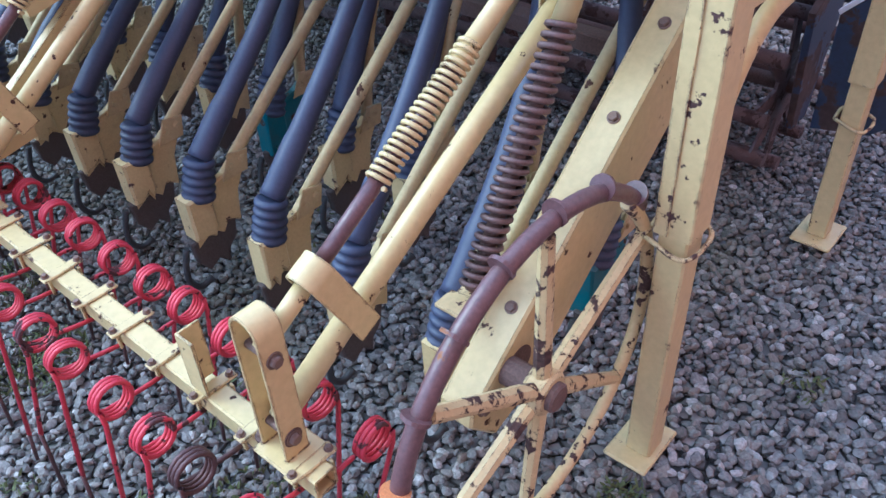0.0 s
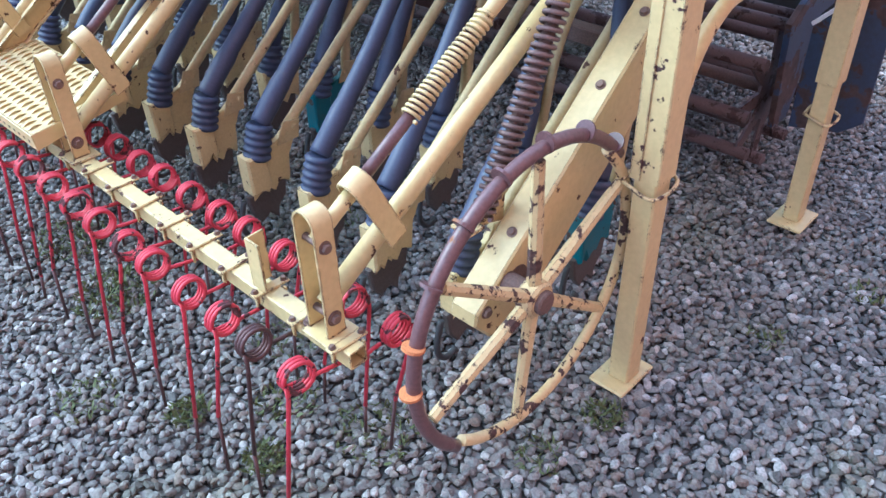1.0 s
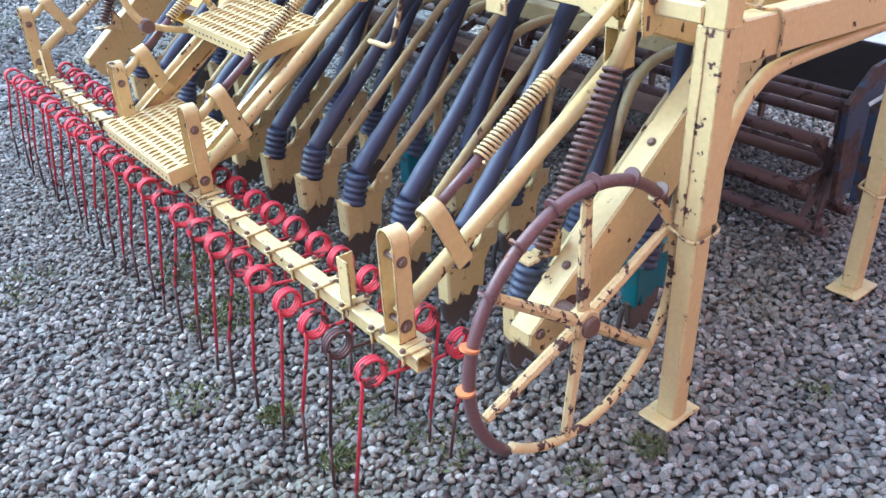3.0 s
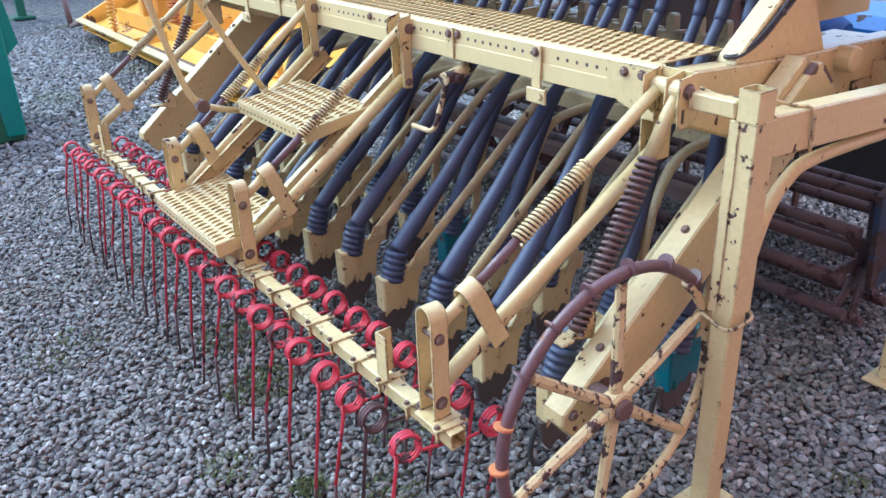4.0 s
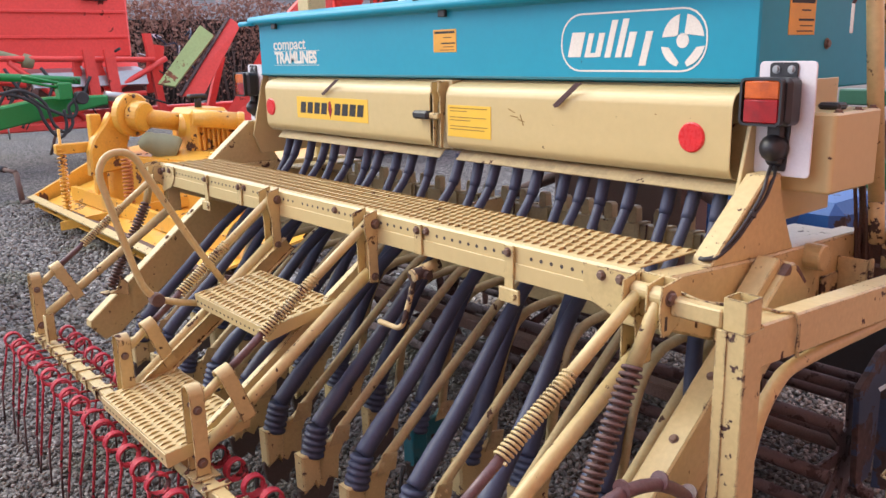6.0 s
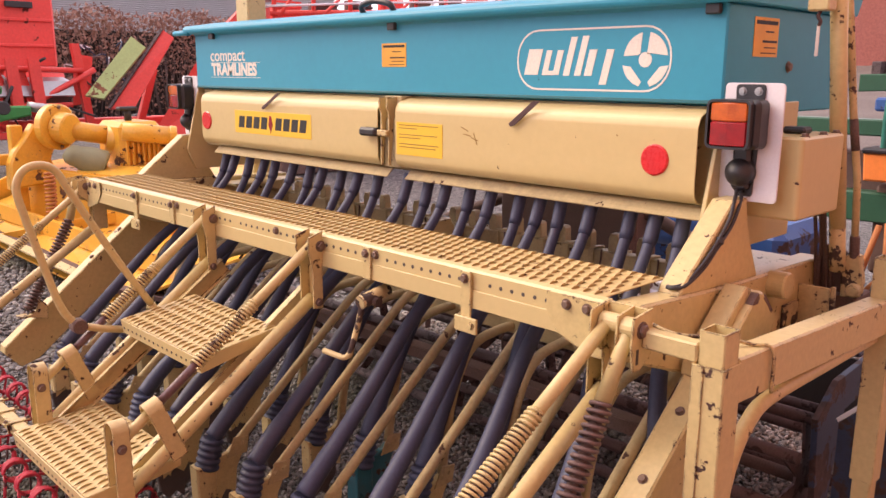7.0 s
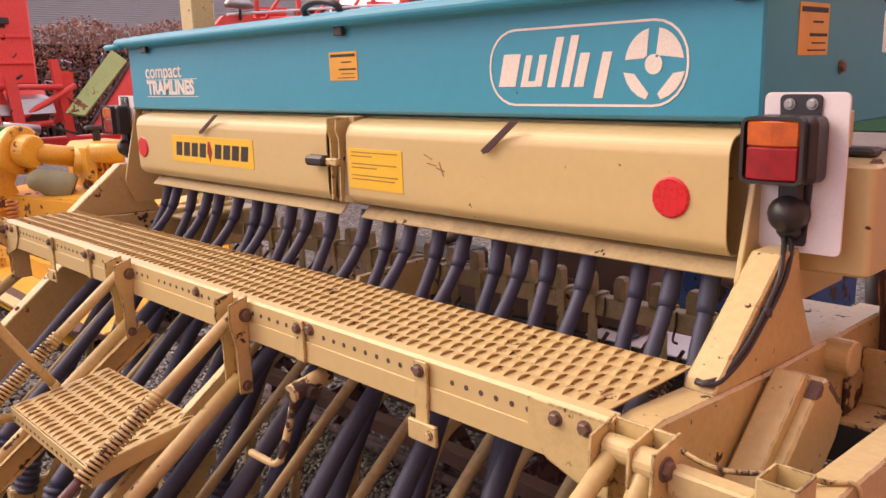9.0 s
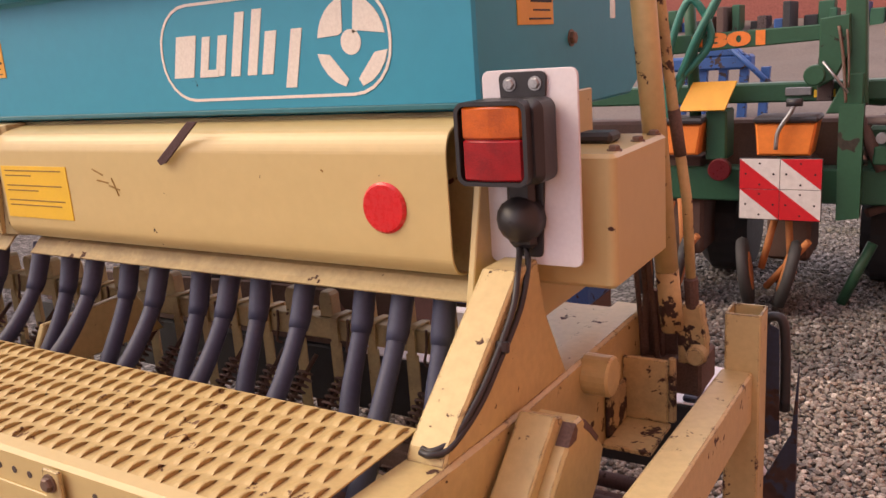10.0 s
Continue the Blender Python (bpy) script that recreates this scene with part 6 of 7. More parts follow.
part("drum", Shape().cyl((-12.9, 2.6, 1.15), (-12.9, 4.2, 1.15), 0.20, 18), rust_and_shade, rm, "dark rotor drum")
part("drum_shield", Shape().prism([(-13.2, 1.25), (-13.0, 1.48), (-12.6, 1.42), (-12.5, 1.20), (-12.56, 1.18), (-12.65, 1.36), (-12.98, 1.42), (-13.14, 1.22)], 1, 2.5, 4.25, 0.004), steel, rm, "dull grey sheet guard")
part("shaft_guard", Shape().tube([(-12.6, 1.6, 1.86), (-12.6, 2.40, 1.62), (-12.6, 2.42, 1.615), (-12.6, 2.55, 1.58)], [0.06, 0.06, 0.11, 0.10], 14), moss_canvas, rm, "pale drive shaft guard")
for y in (3.30, 3.62):
    slab(rm, "stanchion", [(-12.45, y, 0.9), (-12.45, y + 0.16, 0.9), (-12.45, y + 0.10, 1.75), (-12.45, y - 0.06, 1.75)], 0.08, red_machine)
rr = random.Random(8)
for y, z0, z1 in ((0.7, 0.6, 1.7), (1.35, 0.6, 1.6), (2.1, 0.6, 1.75), (3.0, 0.55, 1.62), (3.7, 0.55, 1.62), (4.45, 0.55, 2.0), (5.2, 0.55, 1.6)):
    lean = rr.uniform(-0.35, 0.35)
    slab(rm, "frame_leg", [(-12.62, y, z0), (-12.62, y + 0.12, z0), (-12.62, y + 0.12 + lean, z1), (-12.62, y + lean, z1)], 0.10, red_machine)
for y0, y1, z0, z1 in ((0.5, 2.4, 1.55, 1.25), (1.6, 4.4, 1.66, 1.58), (0.4, 4.2, 0.95, 1.05), (2.2, 3.2, 1.6, 0.7), (3.0, 4.6, 0.75, 1.6), (0.6, 1.6, 1.0, 1.7)):
    part("rail", Shape().tube([(-12.55, y0, z0), (-12.55, y1, z1)], 0.045, 8), red_machine, rm)
for k in range(26):
    p = Vector((-12.5 + rr.uniform(-0.3, 0.3), rr.uniform(0.4, 4.2), rr.uniform(0.6, 1.7)))
    q = p + Vector((rr.uniform(-0.3, 0.3), rr.uniform(-0.6, 0.5), rr.uniform(-0.5, 0.2)))
    part("pipe", Shape().tube([p, q], rr.uniform(0.008, 0.022), 8), rr.choice((red_machine, rubber, rubber, rubber, rust_and_shade, steel)), rm)
for k in range(34):
    p = Vector((-13.2 + rr.uniform(-0.5, 0.4), rr.uniform(4.55, 5.5), rr.uniform(1.0, 2.0)))
    q = p + Vector((rr.uniform(-0.2, 0.2), rr.uniform(-0.3, 0.3), rr.uniform(-0.35, 0.25)))
    r = p.lerp(q, 0.5) + Vector((0, rr.uniform(-0.16, 0.16), rr.uniform(-0.16, 0.16)))
    part("scrap_pipe", Shape().tube(bend([p, r, q], 4), rr.uniform(0.008, 0.020), 7), rr.choice((steel, white_plate, rubber, rust_and_shade, rust_and_shade, blue_worn)), rm, "thin bent pipe")
slab(rm, "lower_apron", [(-13.38, 1.2, 1.62), (-13.38, 4.4, 1.60), (-13.0, 4.3, 1.34), (-13.0, 1.2, 1.36)], 0.03, red_machine, "sloping red apron")
slab(rm, "side_flap", [(-13.0, 4.38, 1.02), (-12.9, 4.62, 1.06), (-12.9, 4.72, 1.80), (-13.0, 4.45, 1.86)], 0.03, red_machine, "hanging red side flap")
for k in range(5):
    y = 0.6 + 0.5 * k
    part("hose_loop", Shape().tube(bend([(-12.4, y, 1.5), (-12.3, y + 0.15, 1.05 + 0.05 * k), (-12.35, y + 0.45, 0.95), (-12.4, y + 0.7, 1.35)], 6), 0.025, 8), rubber, rm)
part("white_cap", Shape().cyl((-12.3, 1.85, 1.48), (-12.25, 1.85, 1.48), 0.11, 16), white_plate, rm)
part("wheel", Shape().cyl((-13.4, 0.9, 0.42), (-13.1, 0.9, 0.42), 0.42, 24, 0.05), rubber, rm)
part("wheel", Shape().cyl((-13.4, 5.6, 0.42), (-13.1, 5.6, 0.42), 0.42, 24, 0.05), rubber, rm)
slab(rm, "lime_chute", [(-11.98, 4.20, 1.20), (-11.84, 4.42, 1.15), (-11.84, 5.15, 1.93), (-11.98, 4.99, 2.10)], 0.06, lime, "pale lime green chute")
slab(rm, "red_chute", [(-11.88, 4.50, 1.00), (-11.74, 4.83, 0.98), (-11.74, 5.58, 2.09), (-11.88, 5.44, 2.23)], 0.08, red_machine, "red sloping elevator")
slab(rm, "chute_edge", [(-11.83, 4.47, 1.02), (-11.79, 4.49, 1.00), (-11.79, 5.43, 2.22), (-11.83, 5.41, 2.24)], 0.02, rust, "rusty elevator edge")
slab(rm, "red_chute", [(-11.6, 5.0, 0.5), (-11.3, 5.6, 0.5), (-11.2, 6.5, 1.6), (-11.4, 5.9, 1.9)], 0.08, red_machine)
# red combine parts above the hopper
rm2 = thing("red_harvester", "red harvester with rails and pale hatches behind the hopper", "machine", (0, 0, 0))
part("deck", Shape().box((-11.5, 6.0, 0.9), (-9.5, 12.5, 2.25), 0.05), red_machine, rm2)
slab(rm2, "end_ramp", [(-9.6, 5.1, 2.05), (-9.6, 6.0, 2.05), (-9.6, 6.0, 2.48), (-9.6, 5.55, 2.46)], 0.08, red_machine, "sloping red end plate")
for k in range(9):
    y = 6.1 + 0.7 * k
    part("panel", Shape().box((-9.49, y, 1.3), (-9.42, y + 0.55, 2.2), 0.02), red_machine, rm2)
    part("post", Shape().tube([(-9.6, y, 2.25), (-9.6, y, 3.2)], 0.035, 8), red_machine, rm2)
    part("brace", Shape().tube([(-9.58, y, 2.3), (-9.58, y + 0.7, 2.3 + (0.55 if k % 2 else 0.8))], 0.025, 7), rr.choice((red_machine, white_plate, red_machine)), rm2)
    part("slat_guard", Shape().box((-9.9, y + 0.1, 2.26), (-9.8, y + 0.6, 2.55 + 0.07 * k), 0.01), rust_and_shade if k % 3 else red_machine, rm2, "slatted dark guard")
    for i in range(5):
        part("slat", Shape().box((-9.79, y + 0.1, 2.30 + 0.07 * i), (-9.77, y + 0.6, 2.33 + 0.07 * i), 0.003), rubber if k % 3 else red_machine, rm2)
part("rail", Shape().tube([(-9.56, 5.6, 2.47), (-9.56, 8.0, 2.66), (-9.56, 12.4, 2.95)], 0.018, 8), white_plate, rm2, "thin pale rail")
part("rail", Shape().tube([(-9.6, 5.9, 2.40), (-9.6, 12.4, 2.75)], 0.04, 8), red_machine, rm2)
part("lamp", Shape().tube([(-9.5, 5.55, 2.58), (-9.5, 5.62, 2.62), (-9.5, 5.85, 2.62), (-9.5, 5.98, 2.58)], [0.03, 0.07, 0.08, 0.03], 12), steel, rm2, "grey work lamp")
part("lamp_post", Shape().tube([(-9.52, 5.78, 2.4), (-9.52, 5.78, 2.58)], 0.02, 6), rubber, rm2)
part("underside", Shape().box((-11.2, 6.2, 0.0), (-9.7, 12.2, 0.9), 0.02), rust_and_shade, rm2)
solid("cream_mast", Shape().box((-2.905, 1.52, 0.99), (-2.785, 1.63, 2.9), 0.008), cream, "upright cream box mast at the far end of the hopper", "mast")
# blue machine under and behind the hopper
bm2 = thing("blue_implement", "blue implement with white sheet parts behind the drill", "machine", (0, 0, 0))
part("hull", Shape().box((-1.9, 3.4, 0.35), (-0.75, 4.0, 0.78), 0.06), blue_machine, bm2)
part("bag", Shape().tube([(-2.0, 3.2, 0.72), (-1.7, 3.2, 0.80), (-1.2, 3.2, 0.80), (-0.9, 3.2, 0.72)], [0.06, 0.14, 0.15, 0.06], 12), blue_machine, bm2)
part("white_bar", Shape().box((-2.2, 2.9, 0.42), (-0.2, 2.96, 0.52), 0.006), white_plate, bm2)
for lo, hi in (((-1.5, 3.5, 0.0), (-1.3, 3.9, 0.4)), ((-1.0, 3.5, 0.0), (-0.8, 3.9, 0.4)), ((-2.1, 2.9, 0.0), (-2.06, 2.95, 0.45)), ((-0.3, 2.9, 0.0), (-0.26, 2.95, 0.45))):
    part("support", Shape().box(lo, hi, 0.004), rust_and_shade, bm2)

# ---------------------------------------------------------------- green planter with orange hoppers
gp = thing("green_planter", "deep green precision planter with orange seed hoppers and press wheels", "planter", (0, 0, 0))
part("tool_bar", Shape().box((-1.6, 5.15, 1.115), (1.6, 5.30, 1.225), 0.01), green_dark, gp, "green toolbar")
part("lower_bar", Shape().box((-1.6, 5.05, 0.55), (0.9, 5.20, 0.75), 0.01), green_dark, gp)
part("top_arm", Shape().prism([(-1.0, 1.41), (-1.0, 1.523), (0.03, 1.535), (0.03, 1.452)], 1, 5.0, 5.06, 0.006), green_dark, gp, "green top arm")
part("print_block", Shape().box((-0.66, 4.994, 1.452), (-0.60, 4.999, 1.512), 0.001), orange_plastic, gp, "plain orange print block")
number = lettering(gp, "301", -0.575, 1.452, 0.10, 0.315, orange_plastic, 4.9965, 0.006)
number["label"] = "orange painted number"
part("arm_joint", Shape().prism([(0.017, 1.20), (0.017, 1.565), (0.16, 1.58), (0.17, 1.40), (0.10, 1.25)], 1, 4.985, 5.08, 0.006).cyl((0.0, 4.96, 1.27), (0.0, 5.08, 1.27), 0.055, 16, 0.006), green_dark, gp, "green pivot bracket")
part("stay_rod", Shape().tube([(0.04, 4.97, 1.34), (0.17, 4.97, 1.17)], 0.008, 6), steel, gp)
part("oily_leg", Shape().box((0.0, 5.1, 1.12), (0.08, 5.16, 1.36), 0.006), rust, gp)
part("mast", Shape().prism([(0.15, 1.10), (0.26, 1.10), (0.215, 2.1), (0.12, 2.1)], 1, 5.02, 5.12, 0.01), green_dark, gp)
part("mast_foot", Shape().prism([(0.06, 1.06), (0.16, 1.27), (0.24, 1.27), (0.24, 1.06)], 1, 5.0, 5.06, 0.006), green_dark, gp)
part("mast", Shape().tube([(-0.66, 5.1, 1.0), (-0.72, 5.1, 2.0)], 0.035, 10), green_dark, gp)
slab(gp, "column", [(0.13, 5.0, 1.11), (0.25, 5.0, 1.11), (0.255, 4.98, 0.50), (0.14, 4.98, 0.48)], 0.10, green_dark)
slab(gp, "flap", [(-0.72, 4.94, 1.095), (-0.46, 4.94, 1.095), (-0.415, 5.05, 1.25), (-0.665, 5.05, 1.25)], 0.012, sticker_orange, "orange flap")
part("flap_body", Shape().box((-0.58, 5.0, 0.80), (-0.46, 5.2, 1.09), 0.01), green_dark, gp)
for x in (-0.90, -0.29, 0.62, 1.3):
    h = part("hopper_box", Shape().prism([(x + 0.015, 0.84), (x + 0.29, 0.84), (x + 0.32, 1.02), (x, 1.02)], 1, 4.92, 5.14, 0.012), orange_plastic, gp, "orange plastic seed hopper")
    part("hopper_lid", Shape().box((x - 0.008, 4.90, 1.02), (x + 0.328, 5.16, 1.055), 0.012), black_plastic, h, "black hopper lid")
    for wx, lean in ((x - 0.06, -8), (x + 0.17, 14)):
        m = pose(wx, 4.92, 0.215, 0, lean, 8)
        t = Shape()
        t.tube([m @ Vector((-0.03, 0, 0)), m @ Vector((-0.028, 0, 0)), m @ Vector((0.0, 0, 0)), m @ Vector((0.028, 0, 0)), m @ Vector((0.03, 0, 0))], [0.15, 0.19, 0.205, 0.19, 0.15], 24)
        w = part("press_wheel", t, rubber, gp, "narrow black press wheel")
        part("rim", Shape().cyl(m @ Vector((-0.034, 0, 0)), m @ Vector((0.034, 0, 0)), 0.12, 20, 0.01), rust_orange, w, "orange wheel rim")
    part("fork", Shape().tube([(x + 0.02, 4.96, 0.23), (x + 0.10, 5.0, 0.60)], 0.02, 8).tube([(x + 0.18, 4.96, 0.26), (x + 0.15, 5.0, 0.62)], 0.02, 8).tube([(x + 0.28, 4.9, 0.42), (x + 0.05, 4.95, 0.12)], 0.02, 8), rust_orange, gp)
    part("row_unit", Shape().box((x + 0.02, 5.1, 0.25), (x + 0.26, 5.5, 0.86), 0.02), rust_and_shade, gp)
part("pump_handle", Shape().tube(bend([(-0.17, 4.88, 0.88), (-0.16, 4.88, 0.98), (-0.10, 4.88, 1.08), (-0.08, 4.88, 1.13)], 5), 0.012, 8), steel, gp, "bright metal lever")
part("lever_grip", Shape().cyl((-0.12, 4.88, 1.135), (-0.04, 4.88, 1.135), 0.022, 10), black_plastic, gp)
part("lamp", Shape().cyl((-0.49, 4.95, 0.75), (-0.49, 5.0, 0.75), 0.066, 20, 0.006), lens_dark, gp, "round dark red tail lamp")
part("switch_box", Shape().box((-0.17, 5.128, 1.152), (-0.03, 5.148, 1.198), 0.004), steel, gp)
part("decal", Shape().box((-0.02, 5.138, 1.138), (0.09, 5.148, 1.180), 0.002), sticker_yellow, gp)
for pts in (((-0.75, 5.0, 1.25), (-0.60, 4.95, 1.55), (-0.5, 5.0, 1.75), (-0.62, 5.0, 1.5), (-0.8, 5.0, 1.1)), ((-0.80, 5.0, 0.9), (-0.78, 4.95, 1.4), (-0.66, 4.95, 1.72), (-0.55, 5.0, 1.5), (-0.70, 5.0, 1.3))):
    part("hydraulic_hose", Shape().tube(bend(pts, 6), 0.022, 8), green_teal, gp, "pale green hose")
part("side_unit", Shape().box((0.27, 5.1, 0.55), (0.75, 5.5, 0.98), 0.02).box((0.3, 5.0, 0.78), (0.9, 5.1, 0.88), 0.01), green_dark, gp)
part("side_pipe", Shape().tube([(0.27, 4.98, 1.02), (0.9, 4.98, 1.0)], 0.02, 8), rust, gp)
part("steel_cap", Shape().cyl((0.34, 4.95, 0.93), (0.34, 5.0, 0.93), 0.028, 12), steel, gp)
for k in range(34):
    p = Vector((rr.uniform(0.24, 0.8), rr.uniform(5.0, 5.4), rr.uniform(0.3, 1.4)))
    part("link", Shape().tube([p, p + Vector((rr.uniform(-0.2, 0.3), rr.uniform(-0.1, 0.2), rr.uniform(-0.4, 0.3)))], rr.uniform(0.012, 0.035), 8), rr.choice((green_dark, green_dark, rust_and_shade, steel)), gp)
part("chain", Shape().tube(bend([(0.11, 4.975, 1.52), (0.135, 4.97, 1.38), (0.15, 4.97, 1.24), (0.16, 4.975, 1.12)], 5), 0.008, 6), bolt_mat, gp)
part("chain", Shape().tube(bend([(0.15, 4.975, 1.50), (0.165, 4.97, 1.35), (0.17, 4.97, 1.2)], 5), 0.006, 6), bolt_mat, gp)
# added dark block that closes the gaps behind the hoppers
part("frame_box", Shape().box((-1.5, 5.32, 0.55), (0.95, 5.5, 1.0), 0.02), rust_and_shade, gp, "dark filler box behind the planter's hoppers")
for x in (0.20, -0.75):
    part("far_tyre", Shape().cyl((x, 5.75, 0.36), (x + 0.3, 5.75, 0.36), 0.36, 24, 0.06), rubber, gp, "black rubber tyre")
# the bars, hoppers and masts ride higher than the wheels
for ob in gp.children:
    if ob.name.split(".")[0] not in ("press_wheel", "fork", "row_unit", "far_tyre"):
        ob.location += Vector((-0.025, 0, 0.055))
# red and white warning board
wb = thing("warning_board", "square red and white striped warning board on the planter", "warning board", (-0.378, 4.86, 0.545))
part("backing", Shape().box((-0.005, 0.004, -0.005), (0.429, 0.012, 0.346), 0.002), black_plastic, wb)
W, Hh = 0.2105, 0.169
red_sheet = surface("red_reflective_sheet", (0.62, 0.02, 0.03), 0.4, second=(0.5, 0.016, 0.025), scale=30.0, grain=0.2)
white_sheet = surface("white_reflective_sheet", (0.78, 0.76, 0.76), 0.4, scale=30.0, grain=0.1)
for i in (0, 1):
    for j in (0, 1):
        ox, oz = i * (W + 0.003), j * (Hh + 0.003)
        tile = part("panel", Shape().box((ox, 0.001, oz), (ox + W, 0.004, oz + Hh), 0.001), white_sheet, wb, "white reflective panel")
        for pts in (([(0, 0.0), (0, 1.0), (1.0, 0.0)],) if (i, j) in ((0, 1), (1, 0)) else ([(0.0, 1.0), (1.0, 1.0), (1.0, 0.0)],)):
            part("stripe", Shape().prism([(ox + a * W, oz + b * Hh) for a, b in pts], 1, -0.0008, 0.0009, 0.0002), red_sheet, tile, "red diagonal stripe")
        for a, b in ((0.15, 0.5), (0.5, 0.15), (0.85, 0.5), (0.5, 0.85)):
            part("rivet", Shape().cyl((ox + a * W, -0.003, oz + b * Hh), (ox + a * W, 0.001, oz + b * Hh), 0.006, 8), black_print, tile)
part("stay", Shape().box((0.18, 0.012, 0.0), (0.24, 0.30, 0.34), 0.004), green_dark, wb)

# ---------------------------------------------------------------- far edge of the yard
far_blue = thing("far_blue_plough", "blue implement parked across the yard", "machine", (0, 0, 0))
part("beam", Shape().box((-4.4, 15.5, 0.90), (-2.4, 15.9, 1.15), 0.04), blue_machine, far_blue)
part("rail", Shape().box((-4.0, 15.3, 0.55), (-1.9, 15.4, 0.65), 0.02), blue_worn, far_blue)
part("brace", Shape().tube([(-2.8, 15.4, 1.35), (-2.0, 15.3, 0.60)], 0.05, 8), blue_machine, far_blue)
part("head", Shape().prism([(-3.4, 1.15), (-3.05, 1.36), (-2.8, 1.40), (-2.5, 1.15)], 1, 15.5, 15.7, 0.02), blue_machine, far_blue)
for k in range(6):
    part("leg", Shape().prism([(-4.1 + 0.36 * k, 0.0), (-3.95 + 0.36 * k, 0.0), (-3.9 + 0.36 * k, 0.92), (-4.05 + 0.36 * k, 0.92)], 1, 15.6, 15.75, 0.01), blue_machine, far_blue)
solid("far_yellow_post", Shape().box((-0.237, 14.0, 1.35), (0.1, 14.3, 2.6), 0.02).box((-0.1, 14.1, 0.0), (0.05, 14.25, 1.36), 0.02), yellow, "yellow upright machine part across the yard", "machine")
junk = thing("far_machine_row", "row of dark parked implements before the brick wall", "machine", (0, 0, 0))
for k in range(24):
    x = -9 + 0.42 * k + rr.uniform(-0.1, 0.1)
    part("implement_part", Shape().box((x, 28.8 + rr.uniform(-0.6, 0.6), 1.3), (x + rr.uniform(0.2, 0.5), 29.8, 1.7 + rr.uniform(0.1, 0.7)), 0.03), rr.choice((rust_and_shade, blue_machine, rubber, green_dark, rust)), junk)
bank = Shape()
nb, mb = 60, 40
verts = []
for i in range(nb + 1):
    for j in range(mb + 1):
        x, y = -22 + 42 * i / nb, 15.5 + 16 * j / mb
        verts.append((x, y, -0.05 + 1.9 * (j / mb) ** 1.15 + 0.05 * math.sin(x * 1.9 + y) + 0.04 * math.sin(x * 0.7 - y * 2.1) + 0.03 * math.sin(x * 5.1)))
bank.add(verts, [(i * (mb + 1) + j, (i + 1) * (mb + 1) + j, (i + 1) * (mb + 1) + j + 1, i * (mb + 1) + j + 1) for i in range(nb) for j in range(mb)], True)
solid("gravel_bank", bank, surface("brown_grit", (0.17, 0.135, 0.12), 0.9, second=(0.11, 0.09, 0.08), scale=1.2, grain=0.5, bump=0.5, bump_scale=25), "brown grit slope rising to the brick wall", "ground", kind="structure")
brick = surface("red_brick_wall", (0.34, 0.11, 0.085), 0.85, second=(0.26, 0.085, 0.07), scale=0.6, grain=0.3, bump=0.3, bump_scale=30)
solid("wall_back", Shape().box((-14, 31.5, 0.0), (14, 31.9, 5.0), 0.01), brick, "long red brick building wall across the yard", "wall", kind="structure")
roof_mat = surface("grey_weathered_boards", (0.50, 0.49, 0.50), 0.7, second=(0.42, 0.41, 0.42), scale=0.5, grain=0.1)
shed = thing("far_shed", "grey farm shed with lapped boards behind the hedge", "building", (0, 0, 0))
part("wall", Shape().box((-46, 2, 0), (-40, 30, 3.2), 0.02), roof_mat, shed)
cor = Shape()
for k in range(40):
    cor.box((-40.02 + 0.003 * (k % 2), 2, 2.6 + 0.1 * k), (-39.9, 30, 2.655 + 0.1 * k), 0.012)
tagged(part("sheeting", cor, roof_mat, shed, "lapped grey boards"), kind="stuff")
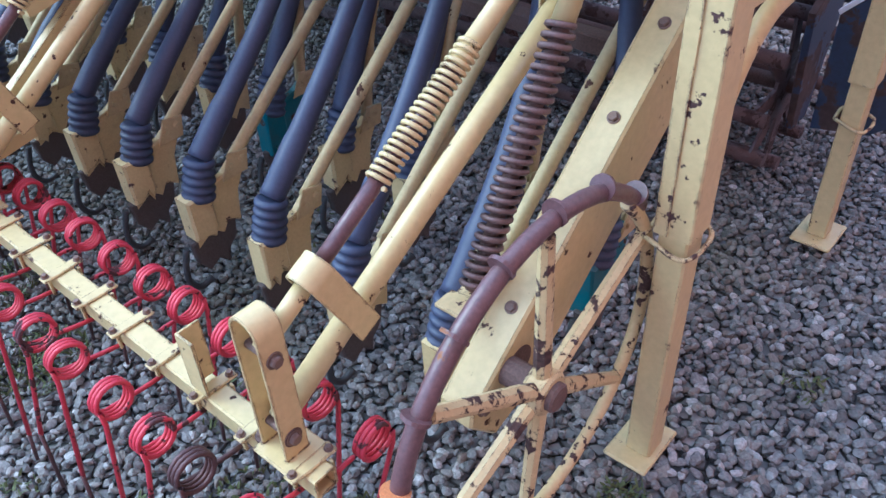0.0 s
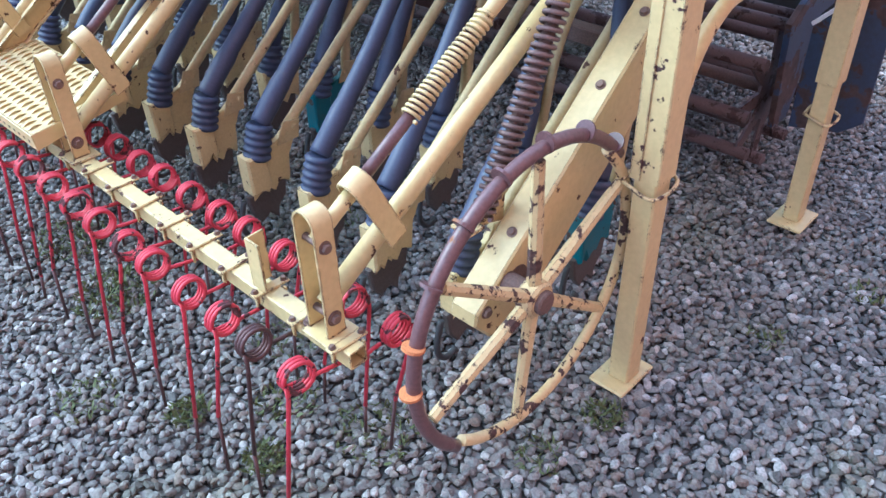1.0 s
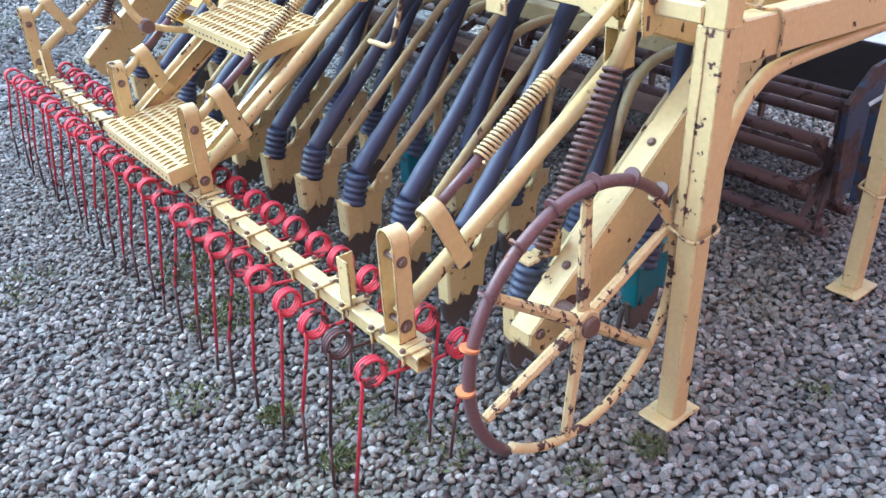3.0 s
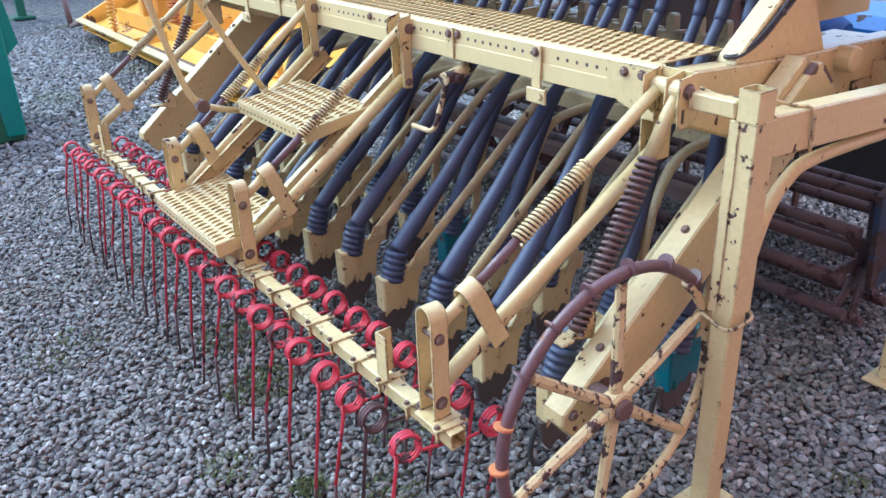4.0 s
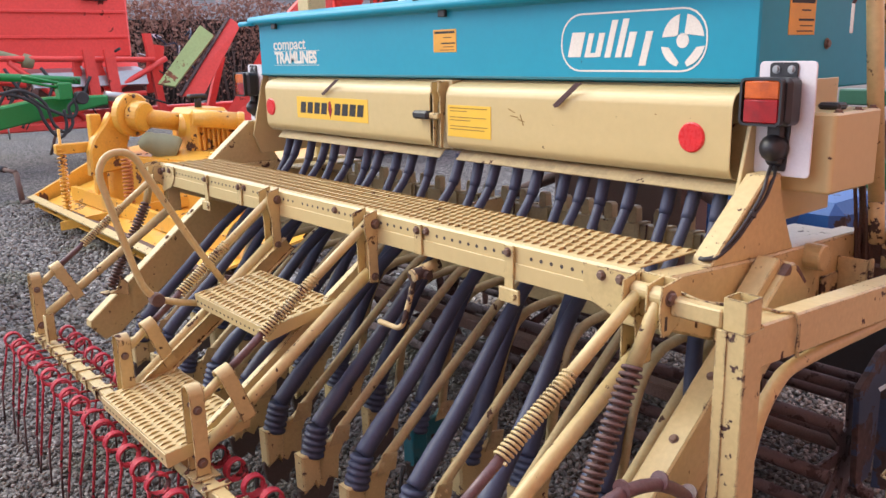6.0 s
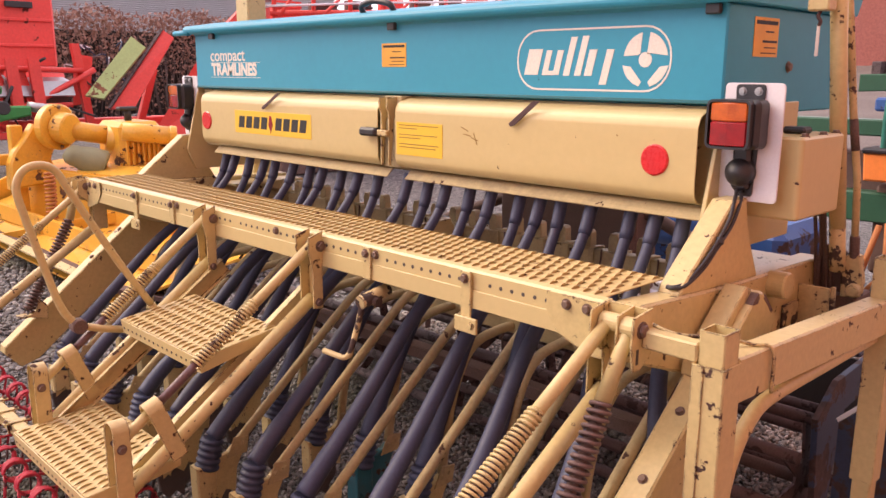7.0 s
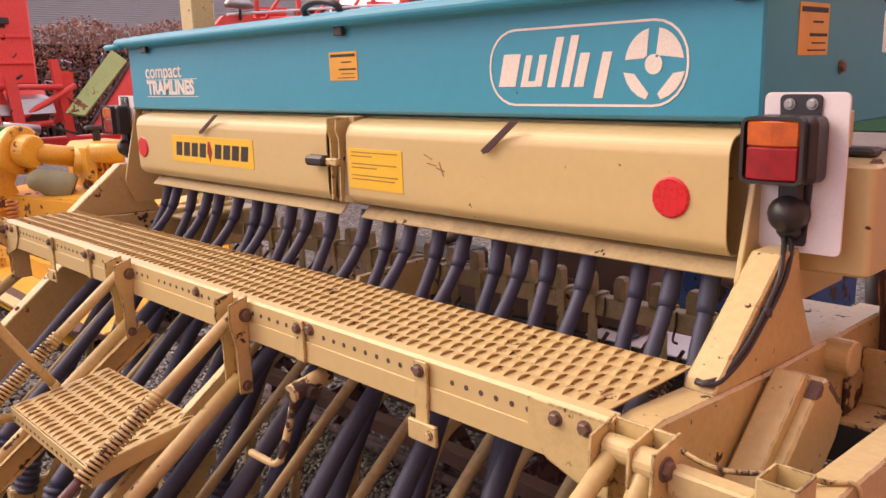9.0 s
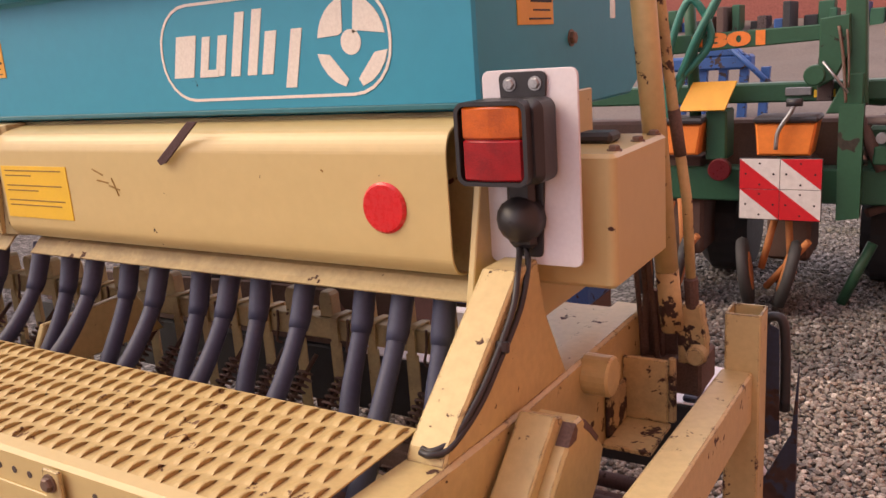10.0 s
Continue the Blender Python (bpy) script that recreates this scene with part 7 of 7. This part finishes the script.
part("upper_wall", Shape().box((-46, 2, 3.2), (-40, 30, 6.5), 0.02), roof_mat, shed)

# beech hedge with brown winter leaves
leaf_mat = surface("brown_hedge_leaf", (0.36, 0.185, 0.13), 0.7, second=(0.20, 0.10, 0.075), scale=5.0, grain=0.4)
hedge = thing("hedge", "brown-leaved clipped beech hedge across the yard", "hedge", (0, 0, 0))
hs = Shape()
rh = random.Random(21)
for _ in range(24000):
    y = rh.uniform(2, 20)
    z = 3.25 * math.sqrt(rh.random())
    x = -22.6 - rh.uniform(0, 0.9) + 0.25 * math.sin(y * 1.7) + 0.12 * math.sin(y * 5)
    z += 0.12 * math.sin(y * 2.3) + rh.uniform(-0.1, 0.1)
    s = rh.uniform(0.03, 0.075)
    u = Vector((rh.uniform(-0.6, 0.6), rh.uniform(-1, 1), rh.uniform(-1, 1))).normalized() * s
    w = Vector((rh.uniform(-1, 1), rh.uniform(-1, 1), rh.uniform(-1, 1))).normalized() * s * 0.7
    c = Vector((x, y, max(z, 0.02)))
    hs.add([c - u, c + w, c + u, c - w], [(0, 1, 2, 3)])
tagged(part("leaves", hs, leaf_mat, hedge), kind="stuff")
tw = Shape()
for _ in range(500):
    y = rh.uniform(2, 24)
    x = -22.9 - rh.uniform(0, 0.5)
    tw.tube([(x, y, 0), (x + rh.uniform(-0.2, 0.3), y + rh.uniform(-0.5, 0.5), rh.uniform(1.8, 3.15))], [0.03, 0.008], 5)
tagged(part("twig_mass", tw, rust_and_shade, hedge), kind="stuff")
# plain dark box that fills the hedge behind its leaves
bk = surface("hedge_core_dark", (0.035, 0.025, 0.02), 0.9, scale=3.0)
part("core", Shape().box((-23.6, 2, 0), (-23.2, 24, 2.7), 0.02), bk, hedge)

# ---------------------------------------------------------------- unseen wall, added to bounce pinkish light onto the drill
bounce_red = surface("bounce_wall_red_brown", (0.62, 0.305, 0.228), 0.85, second=(0.56, 0.255, 0.195), scale=0.8, grain=0.3, bump=0.4, bump_scale=30)
solid("wall_east", Shape().box((3.0, -14.0, -0.01), (3.3, 6.0, 11.0), 0.01), bounce_red, "unseen red-brown wall added for warm bounce light", "wall", kind="structure")
